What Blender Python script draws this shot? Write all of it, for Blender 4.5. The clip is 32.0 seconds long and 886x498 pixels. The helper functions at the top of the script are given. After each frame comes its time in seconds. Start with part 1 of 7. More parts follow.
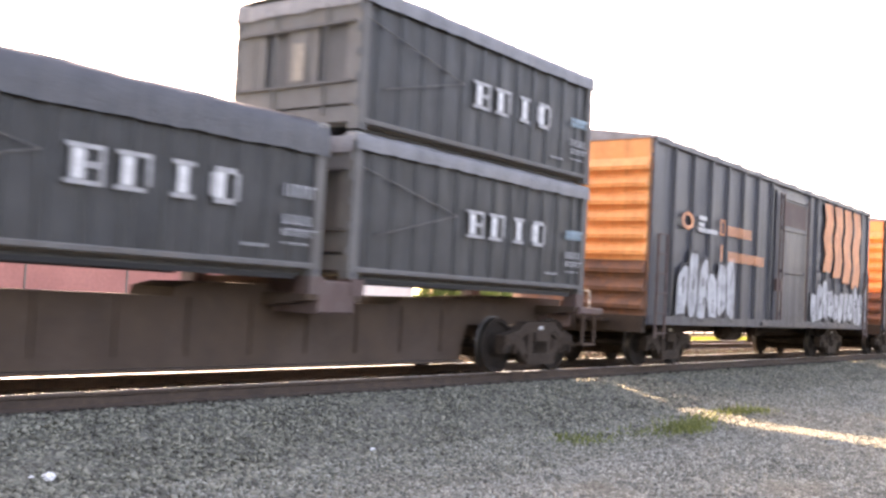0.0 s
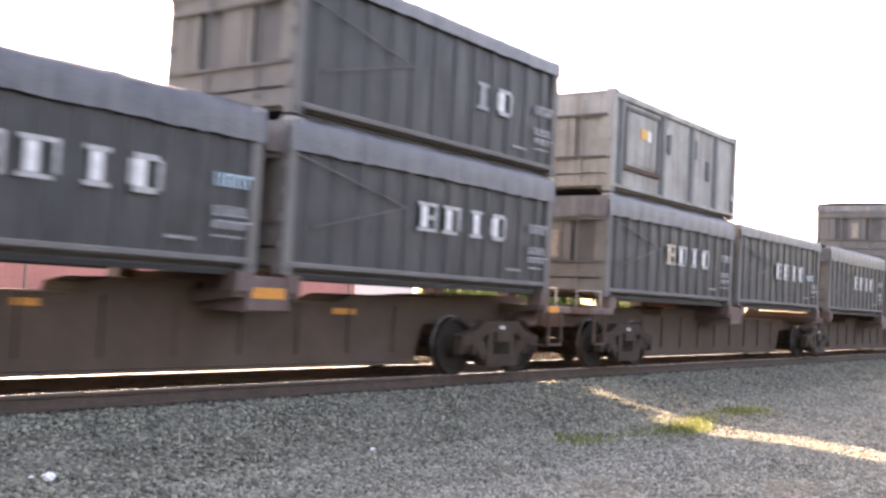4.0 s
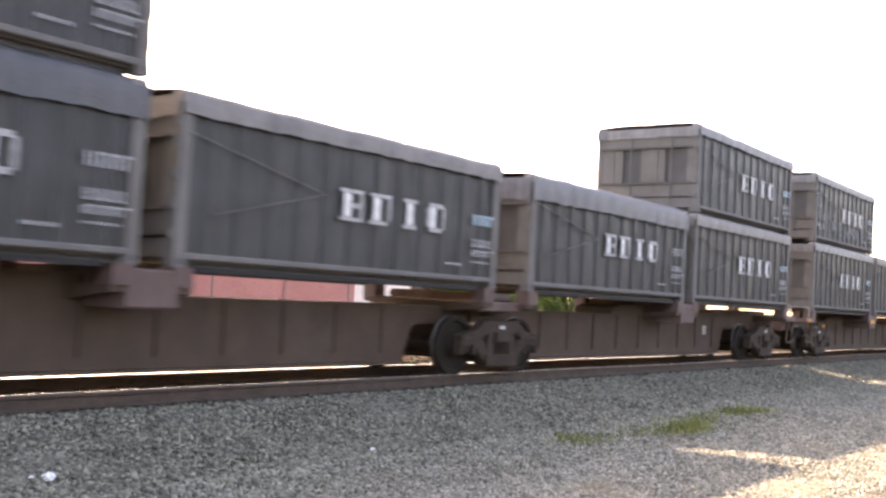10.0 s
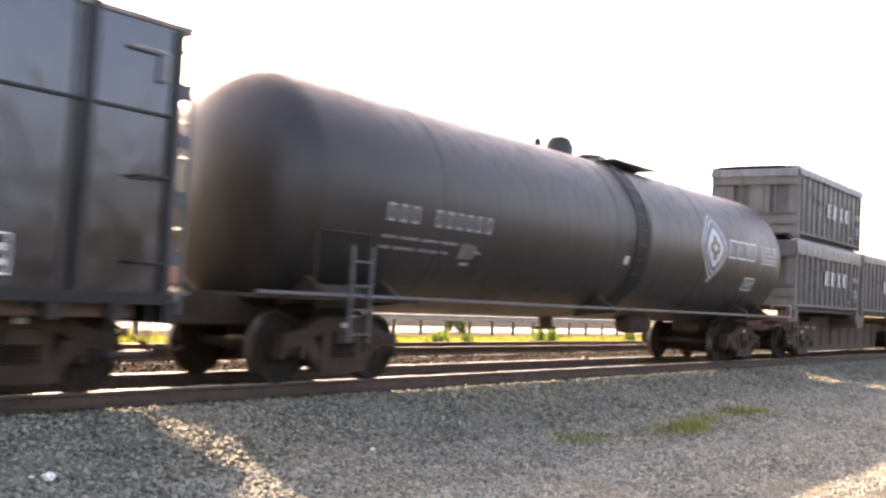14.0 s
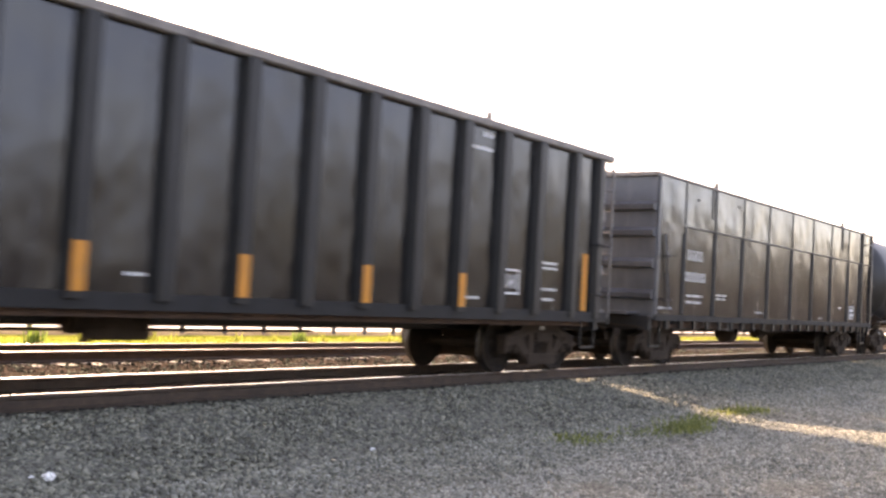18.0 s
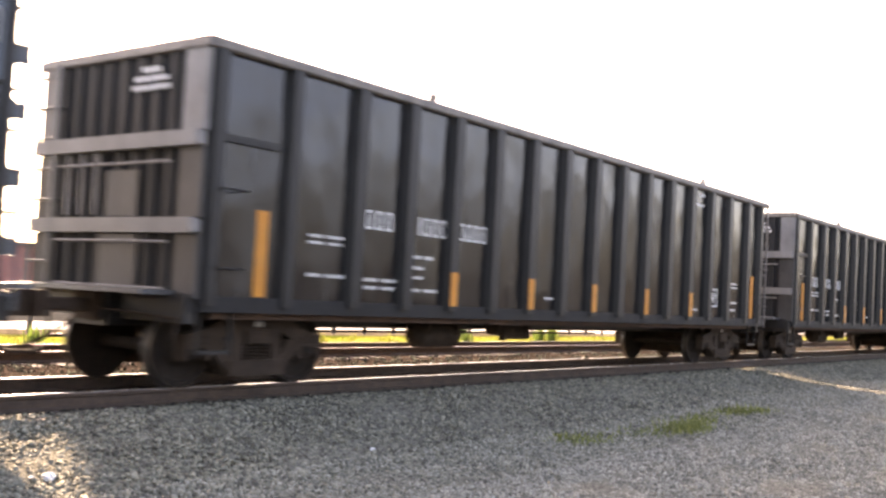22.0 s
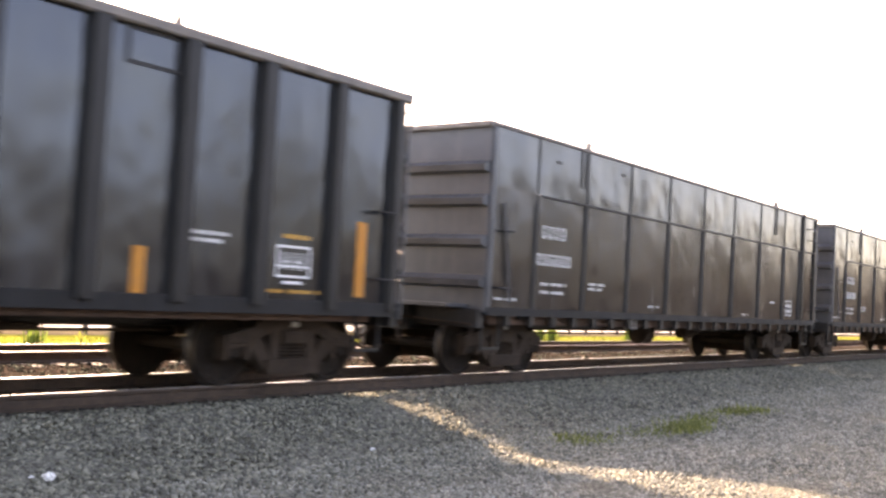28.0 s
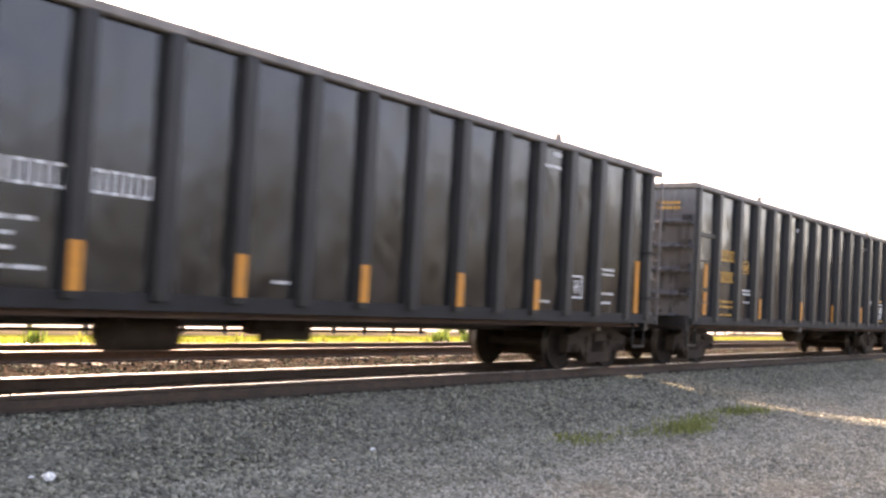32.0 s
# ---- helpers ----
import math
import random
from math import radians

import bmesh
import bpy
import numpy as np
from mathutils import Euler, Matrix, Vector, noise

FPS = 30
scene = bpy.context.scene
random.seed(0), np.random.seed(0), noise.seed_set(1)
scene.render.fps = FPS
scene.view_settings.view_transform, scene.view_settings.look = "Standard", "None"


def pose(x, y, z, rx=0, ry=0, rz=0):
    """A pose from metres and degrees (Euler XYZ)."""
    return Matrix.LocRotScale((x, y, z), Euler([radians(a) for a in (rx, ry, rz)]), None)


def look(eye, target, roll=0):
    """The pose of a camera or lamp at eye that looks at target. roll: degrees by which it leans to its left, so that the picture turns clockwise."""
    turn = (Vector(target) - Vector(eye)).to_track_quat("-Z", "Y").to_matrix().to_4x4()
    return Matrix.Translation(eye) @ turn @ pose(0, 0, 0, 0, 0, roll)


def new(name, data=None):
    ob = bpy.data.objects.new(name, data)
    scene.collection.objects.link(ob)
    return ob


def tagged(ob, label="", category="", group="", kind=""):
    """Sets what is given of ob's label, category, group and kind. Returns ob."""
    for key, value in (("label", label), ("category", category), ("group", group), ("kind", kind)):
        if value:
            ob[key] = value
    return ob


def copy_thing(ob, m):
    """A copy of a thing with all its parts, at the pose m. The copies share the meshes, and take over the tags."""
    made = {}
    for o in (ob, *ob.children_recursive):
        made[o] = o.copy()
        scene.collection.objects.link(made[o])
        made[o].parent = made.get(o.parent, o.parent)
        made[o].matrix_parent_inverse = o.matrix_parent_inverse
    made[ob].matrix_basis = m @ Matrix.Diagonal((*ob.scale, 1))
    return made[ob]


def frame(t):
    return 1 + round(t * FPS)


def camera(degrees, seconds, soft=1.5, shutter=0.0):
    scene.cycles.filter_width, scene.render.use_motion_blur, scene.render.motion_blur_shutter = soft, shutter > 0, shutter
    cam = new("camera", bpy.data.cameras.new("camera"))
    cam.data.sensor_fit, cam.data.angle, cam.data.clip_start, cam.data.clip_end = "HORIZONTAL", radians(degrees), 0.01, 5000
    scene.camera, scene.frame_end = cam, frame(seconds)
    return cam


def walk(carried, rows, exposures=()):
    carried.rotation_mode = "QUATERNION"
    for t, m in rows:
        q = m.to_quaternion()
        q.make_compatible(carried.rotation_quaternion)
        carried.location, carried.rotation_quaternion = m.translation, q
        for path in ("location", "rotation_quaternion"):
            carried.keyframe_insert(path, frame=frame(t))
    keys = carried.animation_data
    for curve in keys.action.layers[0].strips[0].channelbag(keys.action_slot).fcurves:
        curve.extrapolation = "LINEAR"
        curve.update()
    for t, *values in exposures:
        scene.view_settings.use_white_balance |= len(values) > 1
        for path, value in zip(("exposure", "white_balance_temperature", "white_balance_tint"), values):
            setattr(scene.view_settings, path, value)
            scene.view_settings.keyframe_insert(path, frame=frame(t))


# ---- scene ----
# ---- camera: it stands still on the gravel beside the track ----
# x runs along the track, y across it, z = 0 is the top of the rails
EYE = Vector((0.0, -9.988, 1.185))
YAW, PITCH, ROLL = radians(52.84), radians(2.652), 3.125
AHEAD = Vector((math.sin(YAW) * math.cos(PITCH), math.cos(YAW) * math.cos(PITCH), math.sin(PITCH)))
cam = camera(47.2, 32.0, soft=2.6, shutter=0.55)
walk(cam, [(0.0, look(EYE, EYE + AHEAD, ROLL)), (32.0, look(EYE, EYE + AHEAD, ROLL))],
     exposures=[(t, s + (0.62 if t < 15 else 0.56), 9100, 27) for t, s in (
         (0.0, 2.64), (1.0, 2.6), (2.0, 2.15), (3.0, 2.12), (4.0, 2.58), (7.0, 2.08), (8.0, 2.36), (9.0, 2.58), (10.0, 2.46), (11.0, 2.24), (12.0, 2.34), (13.0, 2.32),
         (16.0, 2.2), (17.0, 2.15), (18.0, 2.25), (19.0, 2.3), (20.0, 2.42), (21.0, 2.38), (22.0, 2.35), (23.0, 2.46), (24.0, 2.36), (27.0, 2.3), (28.0, 2.26), (29.0, 2.28),
         (30.0, 2.37), (31.0, 2.4), (32.0, 2.3))])

# ---- light ----
SUN_EL, SUN_AZ = 30.5, 24.5          # azimuth from +y towards +x
sun_way = Vector((math.sin(radians(SUN_AZ)) * math.cos(radians(SUN_EL)),
                  math.cos(radians(SUN_AZ)) * math.cos(radians(SUN_EL)), math.sin(radians(SUN_EL))))
world = bpy.data.worlds.new("sky")
scene.world = world
world.use_nodes = True
wt = world.node_tree
sky = wt.nodes.new("ShaderNodeTexSky")
sky.sky_type = "NISHITA"
sky.sun_disc = False
sky.sun_elevation = radians(SUN_EL)
sky.sun_rotation = radians(SUN_AZ)
sky.air_density, sky.dust_density, sky.ozone_density = 0.8, 2.5, 0.8
wt.links.new(sky.outputs[0], wt.nodes["Background"].inputs[0])
wt.nodes["Background"].inputs[1].default_value = 0.15
sun = new("sun", bpy.data.lights.new("sun", "SUN"))
sun.data.energy, sun.data.angle, sun.data.color = 4.5, radians(0.6), (1.0, 0.89, 0.74)
sun.matrix_world = look(sun_way * 300, (0, 0, 0))


# ---- materials ----
def material(name, low, high, rough=0.6, metal=0.0, scale=3.0, fine=60.0, bump=0.15, streak=0.0, dirt=None, dirt_amount=0.0, spec=0.5,
             island=0.0, rand=0.0, coords="Object", dent=0.0, ripple=(1.6, 1.6, 0.7), sheen=(1.0, 1.0, 1.0), coat=0.0):
    """Two tones mixed by broad noise, fine grain, optional runs down the surface, optional dirt, fine relief."""
    m = bpy.data.materials.new(name)
    m.use_nodes = True
    nt = m.node_tree
    n, l = nt.nodes, nt.links
    b = n["Principled BSDF"]
    tc = n.new("ShaderNodeTexCoord")
    n1 = n.new("ShaderNodeTexNoise")
    n1.inputs["Scale"].default_value, n1.inputs["Detail"].default_value, n1.inputs["Roughness"].default_value = scale, 6.0, 0.62
    n2 = n.new("ShaderNodeTexNoise")
    n2.inputs["Scale"].default_value, n2.inputs["Detail"].default_value = fine, 3.0
    l.new(tc.outputs[coords], n1.inputs["Vector"])
    l.new(tc.outputs[coords], n2.inputs["Vector"])
    ramp = n.new("ShaderNodeMapRange")
    ramp.inputs[1].default_value, ramp.inputs[2].default_value = 0.32, 0.68
    l.new(n1.outputs["Fac"], ramp.inputs[0])
    mix = n.new("ShaderNodeMix")
    mix.data_type = "RGBA"
    mix.inputs[6].default_value, mix.inputs[7].default_value = (*low, 1), (*high, 1)
    l.new(ramp.outputs[0], mix.inputs[0])
    colour = mix.outputs[2]
    if streak:
        mp = n.new("ShaderNodeMapping")
        mp.inputs["Scale"].default_value = (7.0, 7.0, 0.35)
        l.new(tc.outputs[coords], mp.inputs["Vector"])
        n3 = n.new("ShaderNodeTexNoise")
        n3.inputs["Scale"].default_value, n3.inputs["Detail"].default_value = 1.0, 5.0
        l.new(mp.outputs[0], n3.inputs["Vector"])
        r3 = n.new("ShaderNodeMapRange")
        r3.inputs[1].default_value, r3.inputs[2].default_value, r3.inputs[4].default_value = 0.48, 0.72, streak
        l.new(n3.outputs["Fac"], r3.inputs[0])
        mx = n.new("ShaderNodeMix")
        mx.data_type = "RGBA"
        mx.inputs[7].default_value = (*(dirt or high), 1)
        l.new(r3.outputs[0], mx.inputs[0])
        l.new(colour, mx.inputs[6])
        colour = mx.outputs[2]
    if dirt and dirt_amount:
        n4 = n.new("ShaderNodeTexNoise")
        n4.inputs["Scale"].default_value, n4.inputs["Detail"].default_value, n4.inputs["Roughness"].default_value = scale * 0.6, 8.0, 0.7
        l.new(tc.outputs[coords], n4.inputs["Vector"])
        r4 = n.new("ShaderNodeMapRange")
        r4.inputs[1].default_value, r4.inputs[2].default_value, r4.inputs[4].default_value = 0.5, 0.7, dirt_amount
        l.new(n4.outputs["Fac"], r4.inputs[0])
        mx = n.new("ShaderNodeMix")
        mx.data_type = "RGBA"
        mx.inputs[7].default_value = (*dirt, 1)
        l.new(r4.outputs[0], mx.inputs[0])
        l.new(colour, mx.inputs[6])
        colour = mx.outputs[2]
    if island or rand:
        src = n.new("ShaderNodeNewGeometry").outputs["Random Per Island"] if island else n.new("ShaderNodeObjectInfo").outputs["Random"]
        k = island or rand
        r5 = n.new("ShaderNodeMapRange")
        r5.inputs[3].default_value, r5.inputs[4].default_value = 1.0 - k, 1.0 + k
        l.new(src, r5.inputs[0])
        hs = n.new("ShaderNodeHueSaturation")
        l.new(colour, hs.inputs["Color"])
        l.new(r5.outputs[0], hs.inputs["Value"])
        colour = hs.outputs[0]
    g = n.new("ShaderNodeMapRange")
    g.inputs[3].default_value, g.inputs[4].default_value = 0.82, 1.18
    l.new(n2.outputs["Fac"], g.inputs[0])
    hv = n.new("ShaderNodeHueSaturation")
    l.new(colour, hv.inputs["Color"])
    l.new(g.outputs[0], hv.inputs["Value"])
    l.new(hv.outputs[0], b.inputs["Base Color"])
    rr = n.new("ShaderNodeMapRange")
    rr.inputs[3].default_value, rr.inputs[4].default_value = max(0.05, rough - 0.12), min(1.0, rough + 0.12)
    l.new(n1.outputs["Fac"], rr.inputs[0])
    if streak:              # dusty runs are duller
        ra = n.new("ShaderNodeMath")
        ra.operation = "MULTIPLY_ADD"
        ra.use_clamp = True
        l.new(r3.outputs[0], ra.inputs[0])
        ra.inputs[1].default_value = 0.45
        l.new(rr.outputs[0], ra.inputs[2])
        l.new(ra.outputs[0], b.inputs["Roughness"])
    else:
        l.new(rr.outputs[0], b.inputs["Roughness"])
    b.inputs["Coat Weight"].default_value, b.inputs["Coat Roughness"].default_value = coat, 0.12
    b.inputs["Metallic"].default_value = metal
    b.inputs["Specular IOR Level"].default_value = spec
    b.inputs["Specular Tint"].default_value = (*sheen, 1)
    if bump:
        bp = n.new("ShaderNodeBump")
        bp.inputs["Strength"].default_value, bp.inputs["Distance"].default_value = bump, 0.02
        l.new(n2.outputs["Fac"], bp.inputs["Height"])
        l.new(bp.outputs[0], b.inputs["Normal"])
        if dent:            # broad dents of thin sheet
            md = n.new("ShaderNodeMapping")
            md.inputs["Scale"].default_value = ripple
            l.new(tc.outputs[coords], md.inputs["Vector"])
            nd = n.new("ShaderNodeTexNoise")
            nd.inputs["Scale"].default_value, nd.inputs["Detail"].default_value = 1.0, 2.0
            l.new(md.outputs[0], nd.inputs["Vector"])
            bd = n.new("ShaderNodeBump")
            bd.inputs["Strength"].default_value, bd.inputs["Distance"].default_value = 1.0, dent
            l.new(nd.outputs["Fac"], bd.inputs["Height"])
            l.new(bd.outputs[0], bp.inputs["Normal"])
    return m


def leaf_material(name, low, high, glow=0.35):
    m = material(name, low, high, rough=0.6, scale=1.5, fine=8.0, bump=0.0, island=0.35, spec=0.2)
    n, l = m.node_tree.nodes, m.node_tree.links
    b = n["Principled BSDF"]
    tr = n.new("ShaderNodeBsdfTranslucent")
    l.new(b.inputs["Base Color"].links[0].from_socket, tr.inputs["Color"])
    ms = n.new("ShaderNodeMixShader")
    ms.inputs[0].default_value = glow
    l.new(b.outputs[0], ms.inputs[1])
    l.new(tr.outputs[0], ms.inputs[2])
    l.new(ms.outputs[0], n["Material Output"].inputs["Surface"])
    return m


DUST = (0.145, 0.122, 0.106)
M_NAVY = material("navy_container_paint", (0.0180, 0.0196, 0.0204), (0.0390, 0.0412, 0.0412), 0.42, scale=1.0, streak=0.55, dirt=(0.066, 0.063, 0.059), dirt_amount=0.4, dent=0.10, bump=0.06, spec=0.32)
M_NAVY_END = material("dusty_container_paint", (0.076, 0.074, 0.070), (0.130, 0.125, 0.117), 0.7, scale=2.0, streak=0.5, dirt=DUST, dirt_amount=0.5)
# Recess paint with the shade of gaps and end panels mixed in.
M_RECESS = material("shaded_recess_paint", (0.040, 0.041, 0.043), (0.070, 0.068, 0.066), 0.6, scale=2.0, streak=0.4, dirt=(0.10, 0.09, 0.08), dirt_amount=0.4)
M_GREY = material("grey_container_paint", (0.165, 0.163, 0.150), (0.285, 0.28, 0.255), 0.5, scale=1.3, streak=0.6, dirt=(0.11, 0.086, 0.068), dirt_amount=0.6)
M_GREY_RIB = material("grimy_grey_rib_paint", (0.075, 0.078, 0.078), (0.13, 0.133, 0.13), 0.55, scale=1.5, streak=0.5, dirt=(0.08, 0.07, 0.06), dirt_amount=0.5)
M_TARP = material("tarpaulin", (0.077, 0.079, 0.083), (0.160, 0.162, 0.167), 0.45, scale=2.2, fine=25, bump=0.5, streak=0.35, dirt=(0.28, 0.265, 0.25))
M_TARP_BLUE = material("blue_tarpaulin", (0.046, 0.049, 0.056), (0.096, 0.099, 0.108), 0.42, scale=2.2, fine=25, bump=0.5, streak=0.3, dirt=(0.25, 0.24, 0.23))
M_TARP_DARK = material("dark_tarpaulin", (0.034, 0.036, 0.040), (0.064, 0.066, 0.071), 0.42, scale=2.2, fine=25, bump=0.5, streak=0.35, dirt=(0.12, 0.115, 0.11))
M_TARP_TAN = material("tan_tarpaulin", (0.085, 0.080, 0.076), (0.17, 0.158, 0.148), 0.5, scale=2.2, fine=25, bump=0.5, streak=0.3, dirt=(0.3, 0.27, 0.24))
M_CAST = material("pale_castings", (0.16, 0.15, 0.14), (0.34, 0.33, 0.31), 0.6, scale=14, fine=90)
M_SPINE = material("spine_car_paint", (0.042, 0.0240, 0.0150), (0.072, 0.0450, 0.0290), 0.8, scale=1.5, streak=0.4, dirt=(0.095, 0.066, 0.052), dirt_amount=0.5)
M_OXIDE = material("oxide_red_paint", (0.070, 0.042, 0.036), (0.108, 0.065, 0.056), 0.7, scale=2.5, dirt=DUST, dirt_amount=0.5)
M_GON = material("black_gondola_paint", (0.0038, 0.0044, 0.0060), (0.0092, 0.0100, 0.0125), 0.13, scale=0.8, streak=0.22, dirt=(0.0160, 0.0166, 0.0195), dirt_amount=0.4, dent=0.050, ripple=(1.2, 1.2, 0.8), bump=0.02, spec=0.85, sheen=(0.76, 0.86, 1.0), coat=0.22)
M_GON_PANEL = material("brown_black_panel_paint", (0.0042, 0.0041, 0.0044), (0.0098, 0.0095, 0.0098), 0.17, scale=0.8, streak=0.25, dirt=(0.0170, 0.0160, 0.0155), dirt_amount=0.4, dent=0.050, ripple=(1.2, 1.2, 0.8), bump=0.02, spec=0.58, sheen=(0.92, 0.94, 1.0), coat=0.10)
M_GON_LOW = material("weathered_gondola_paint", (0.0036, 0.0039, 0.0050), (0.0084, 0.0086, 0.0102), 0.15, scale=0.8, streak=0.25, dirt=(0.0155, 0.0152, 0.0160), dirt_amount=0.4, dent=0.034, ripple=(1.5, 1.5, 1.0), bump=0.02, spec=0.78, sheen=(0.80, 0.86, 1.0), coat=0.2)
M_GON_RIB = material("black_rib_paint", (0.0075, 0.0076, 0.0079), (0.0165, 0.0165, 0.0170), 0.42, scale=1.5, streak=0.3, dirt=(0.042, 0.040, 0.038), dirt_amount=0.3, bump=0.05, spec=0.35)
M_END_DARK = material("sooty_end_paint", (0.0055, 0.0055, 0.0060), (0.0145, 0.0143, 0.0148), 0.6, scale=2.0, streak=0.5, dirt=(0.036, 0.035, 0.035), bump=0.08, spec=0.3)
M_GON_END = material("worn_gondola_end", (0.026, 0.0275, 0.0305), (0.056, 0.059, 0.064), 0.36, scale=1.6, streak=0.5, dirt=(0.092, 0.095, 0.100), dirt_amount=0.4, spec=0.85, sheen=(0.84, 0.91, 1.0))
M_END_WORN = material("scuffed_end_plate", (0.0175, 0.0170, 0.0170), (0.040, 0.0385, 0.0380), 0.5, scale=1.6, streak=0.5, dirt=(0.062, 0.058, 0.056), dirt_amount=0.4, spec=0.45)
M_BAR_END = material("pale_worn_end", (0.10, 0.098, 0.096), (0.205, 0.20, 0.195), 0.5, scale=1.6, streak=0.6, dirt=(0.17, 0.16, 0.15), dirt_amount=0.4)
M_SHEEN_END = material("polished_worn_end", (0.029, 0.0300, 0.0315), (0.063, 0.065, 0.067), 0.26, scale=1.4, streak=0.5, dirt=(0.072, 0.072, 0.072), dirt_amount=0.4, spec=0.95, sheen=(0.88, 0.93, 1.0), coat=0.25)
M_BEAM = material("weathered_guard_beam", (0.22, 0.22, 0.215), (0.34, 0.335, 0.325), 0.55, scale=3, streak=0.3, dirt=(0.12, 0.10, 0.08))
M_RUST = material("rusty_sill", (0.055, 0.033, 0.024), (0.10, 0.058, 0.040), 0.85, scale=3)
M_CHORD = material("worn_top_chord", (0.11, 0.098, 0.088), (0.23, 0.205, 0.18), 0.55, scale=4, streak=0.2, dirt=(0.2, 0.17, 0.14))
M_TANK = material("black_tank_paint", (0.0125, 0.0121, 0.0114), (0.0240, 0.0231, 0.0216), 0.45, scale=0.6, streak=0.3, dirt=(0.038, 0.035, 0.032), dirt_amount=0.35, dent=0.012, bump=0.03, spec=0.42)
M_DARK_WRAP = material("tarry_spill_coat", (0.0045, 0.0042, 0.0040), (0.0095, 0.009, 0.0086), 0.6, scale=1.2, streak=0.5, dirt=(0.030, 0.028, 0.027), bump=0.1, spec=0.3)
M_TRUCK = material("truck_iron", (0.0220, 0.0138, 0.0090), (0.046, 0.0305, 0.0205), 0.85, scale=5, fine=70, dirt=(0.075, 0.054, 0.042), dirt_amount=0.4, bump=0.3, spec=0.3)
M_WHEEL = material("wheel_steel", (0.0125, 0.0088, 0.0064), (0.0270, 0.0192, 0.0140), 0.9, scale=6, fine=60, spec=0.25)
M_TREAD = material("polished_tread", (0.075, 0.068, 0.062), (0.13, 0.12, 0.11), 0.5, metal=1.0, scale=8)
M_BOX_SIDE = material("slate_boxcar_paint", (0.026, 0.028, 0.036), (0.050, 0.052, 0.062), 0.42, scale=0.9, streak=0.6, dirt=(0.080, 0.074, 0.072), dirt_amount=0.45)
M_BOX_POST = material("slate_post_paint", (0.016, 0.017, 0.021), (0.032, 0.033, 0.038), 0.5, scale=1.2, streak=0.5, dirt=(0.06, 0.055, 0.05), dirt_amount=0.4)
M_ORANGE = material("orange_boxcar_paint", (0.70, 0.26, 0.085), (0.84, 0.37, 0.14), 0.5, scale=2.0, streak=0.35, dirt=(0.36, 0.16, 0.06), dirt_amount=0.3)
M_SCORCH = material("grimy_orange_paint", (0.075, 0.036, 0.024), (0.16, 0.072, 0.042), 0.7, scale=2.5, streak=0.5, dirt=(0.30, 0.12, 0.05), dirt_amount=0.4)
M_REFLECT = material("amber_reflector", (0.46, 0.165, 0.014), (0.57, 0.215, 0.022), 0.45, scale=9, dirt=(0.3, 0.15, 0.05), dirt_amount=0.3)
M_WHITE = material("white_paint", (0.34, 0.34, 0.34), (0.51, 0.51, 0.50), 0.55, scale=7, dirt=(0.25, 0.24, 0.23), dirt_amount=0.5)
M_DULLWHITE = material("dull_white_paint", (0.22, 0.22, 0.22), (0.38, 0.38, 0.375), 0.6, scale=7, streak=0.3, dirt=(0.14, 0.135, 0.13), dirt_amount=0.6)
M_CHALK = material("chalky_white_paint", (0.50, 0.50, 0.49), (0.68, 0.68, 0.67), 0.6, scale=9, dirt=(0.25, 0.24, 0.23), dirt_amount=0.5)
M_BRIGHT = material("fresh_white_stencil", (0.68, 0.68, 0.68), (0.80, 0.80, 0.80), 0.5, scale=7)
M_YELLOW = material("ochre_paint", (0.50, 0.24, 0.035), (0.62, 0.32, 0.06), 0.55, scale=7, dirt=(0.15, 0.12, 0.08), dirt_amount=0.4)
M_PALE = material("pale_blue_paint", (0.25, 0.38, 0.44), (0.38, 0.52, 0.58), 0.55, scale=7)
M_BLUE = material("logo_blue_paint", (0.030, 0.055, 0.090), (0.055, 0.090, 0.14), 0.5, scale=4)
M_TAN = material("tan_placard", (0.13, 0.11, 0.09), (0.27, 0.23, 0.18), 0.6, scale=6)
M_WORNMARK = material("worn_tan_paint", (0.26, 0.17, 0.09), (0.52, 0.47, 0.40), 0.6, scale=9, dirt=(0.10, 0.07, 0.05), dirt_amount=0.7)
M_PAINT_DARK = material("dark_marking_paint", (0.03, 0.03, 0.034), (0.05, 0.05, 0.055), 0.5, scale=5)
M_SPRAY = material("pale_spray_paint", (0.20, 0.205, 0.21), (0.50, 0.505, 0.51), 0.6, scale=2.5, streak=0.4, dirt=(0.10, 0.10, 0.105), dirt_amount=0.4)
M_FADED_ORANGE = material("faded_orange_paint", (0.56, 0.20, 0.085), (0.72, 0.30, 0.14), 0.55, scale=2.5, streak=0.5, dirt=(0.2, 0.10, 0.07), dirt_amount=0.4)
M_STENCIL = material("faded_stencil_paint", (0.22, 0.225, 0.23), (0.38, 0.385, 0.39), 0.6, scale=9)
M_SCRIBBLE = material("faded_spray_paint", (0.16, 0.165, 0.17), (0.26, 0.265, 0.27), 0.6, scale=6)
M_RAIL = material("rusty_rail", (0.034, 0.0215, 0.0145), (0.070, 0.045, 0.031), 0.85, scale=6, fine=50, bump=0.3)
M_RAILTOP = material("worn_rail_head", (0.46, 0.52, 0.57), (0.60, 0.67, 0.73), 0.28, metal=1.0, scale=3, bump=0.03)
M_RAILTOP_B = material("dull_rail_head", (0.30, 0.22, 0.18), (0.45, 0.34, 0.28), 0.38, metal=1.0, scale=3, bump=0.03)
M_RAILSIDE = material("brown_rail_crown", (0.10, 0.075, 0.06), (0.17, 0.13, 0.11), 0.5, scale=5)
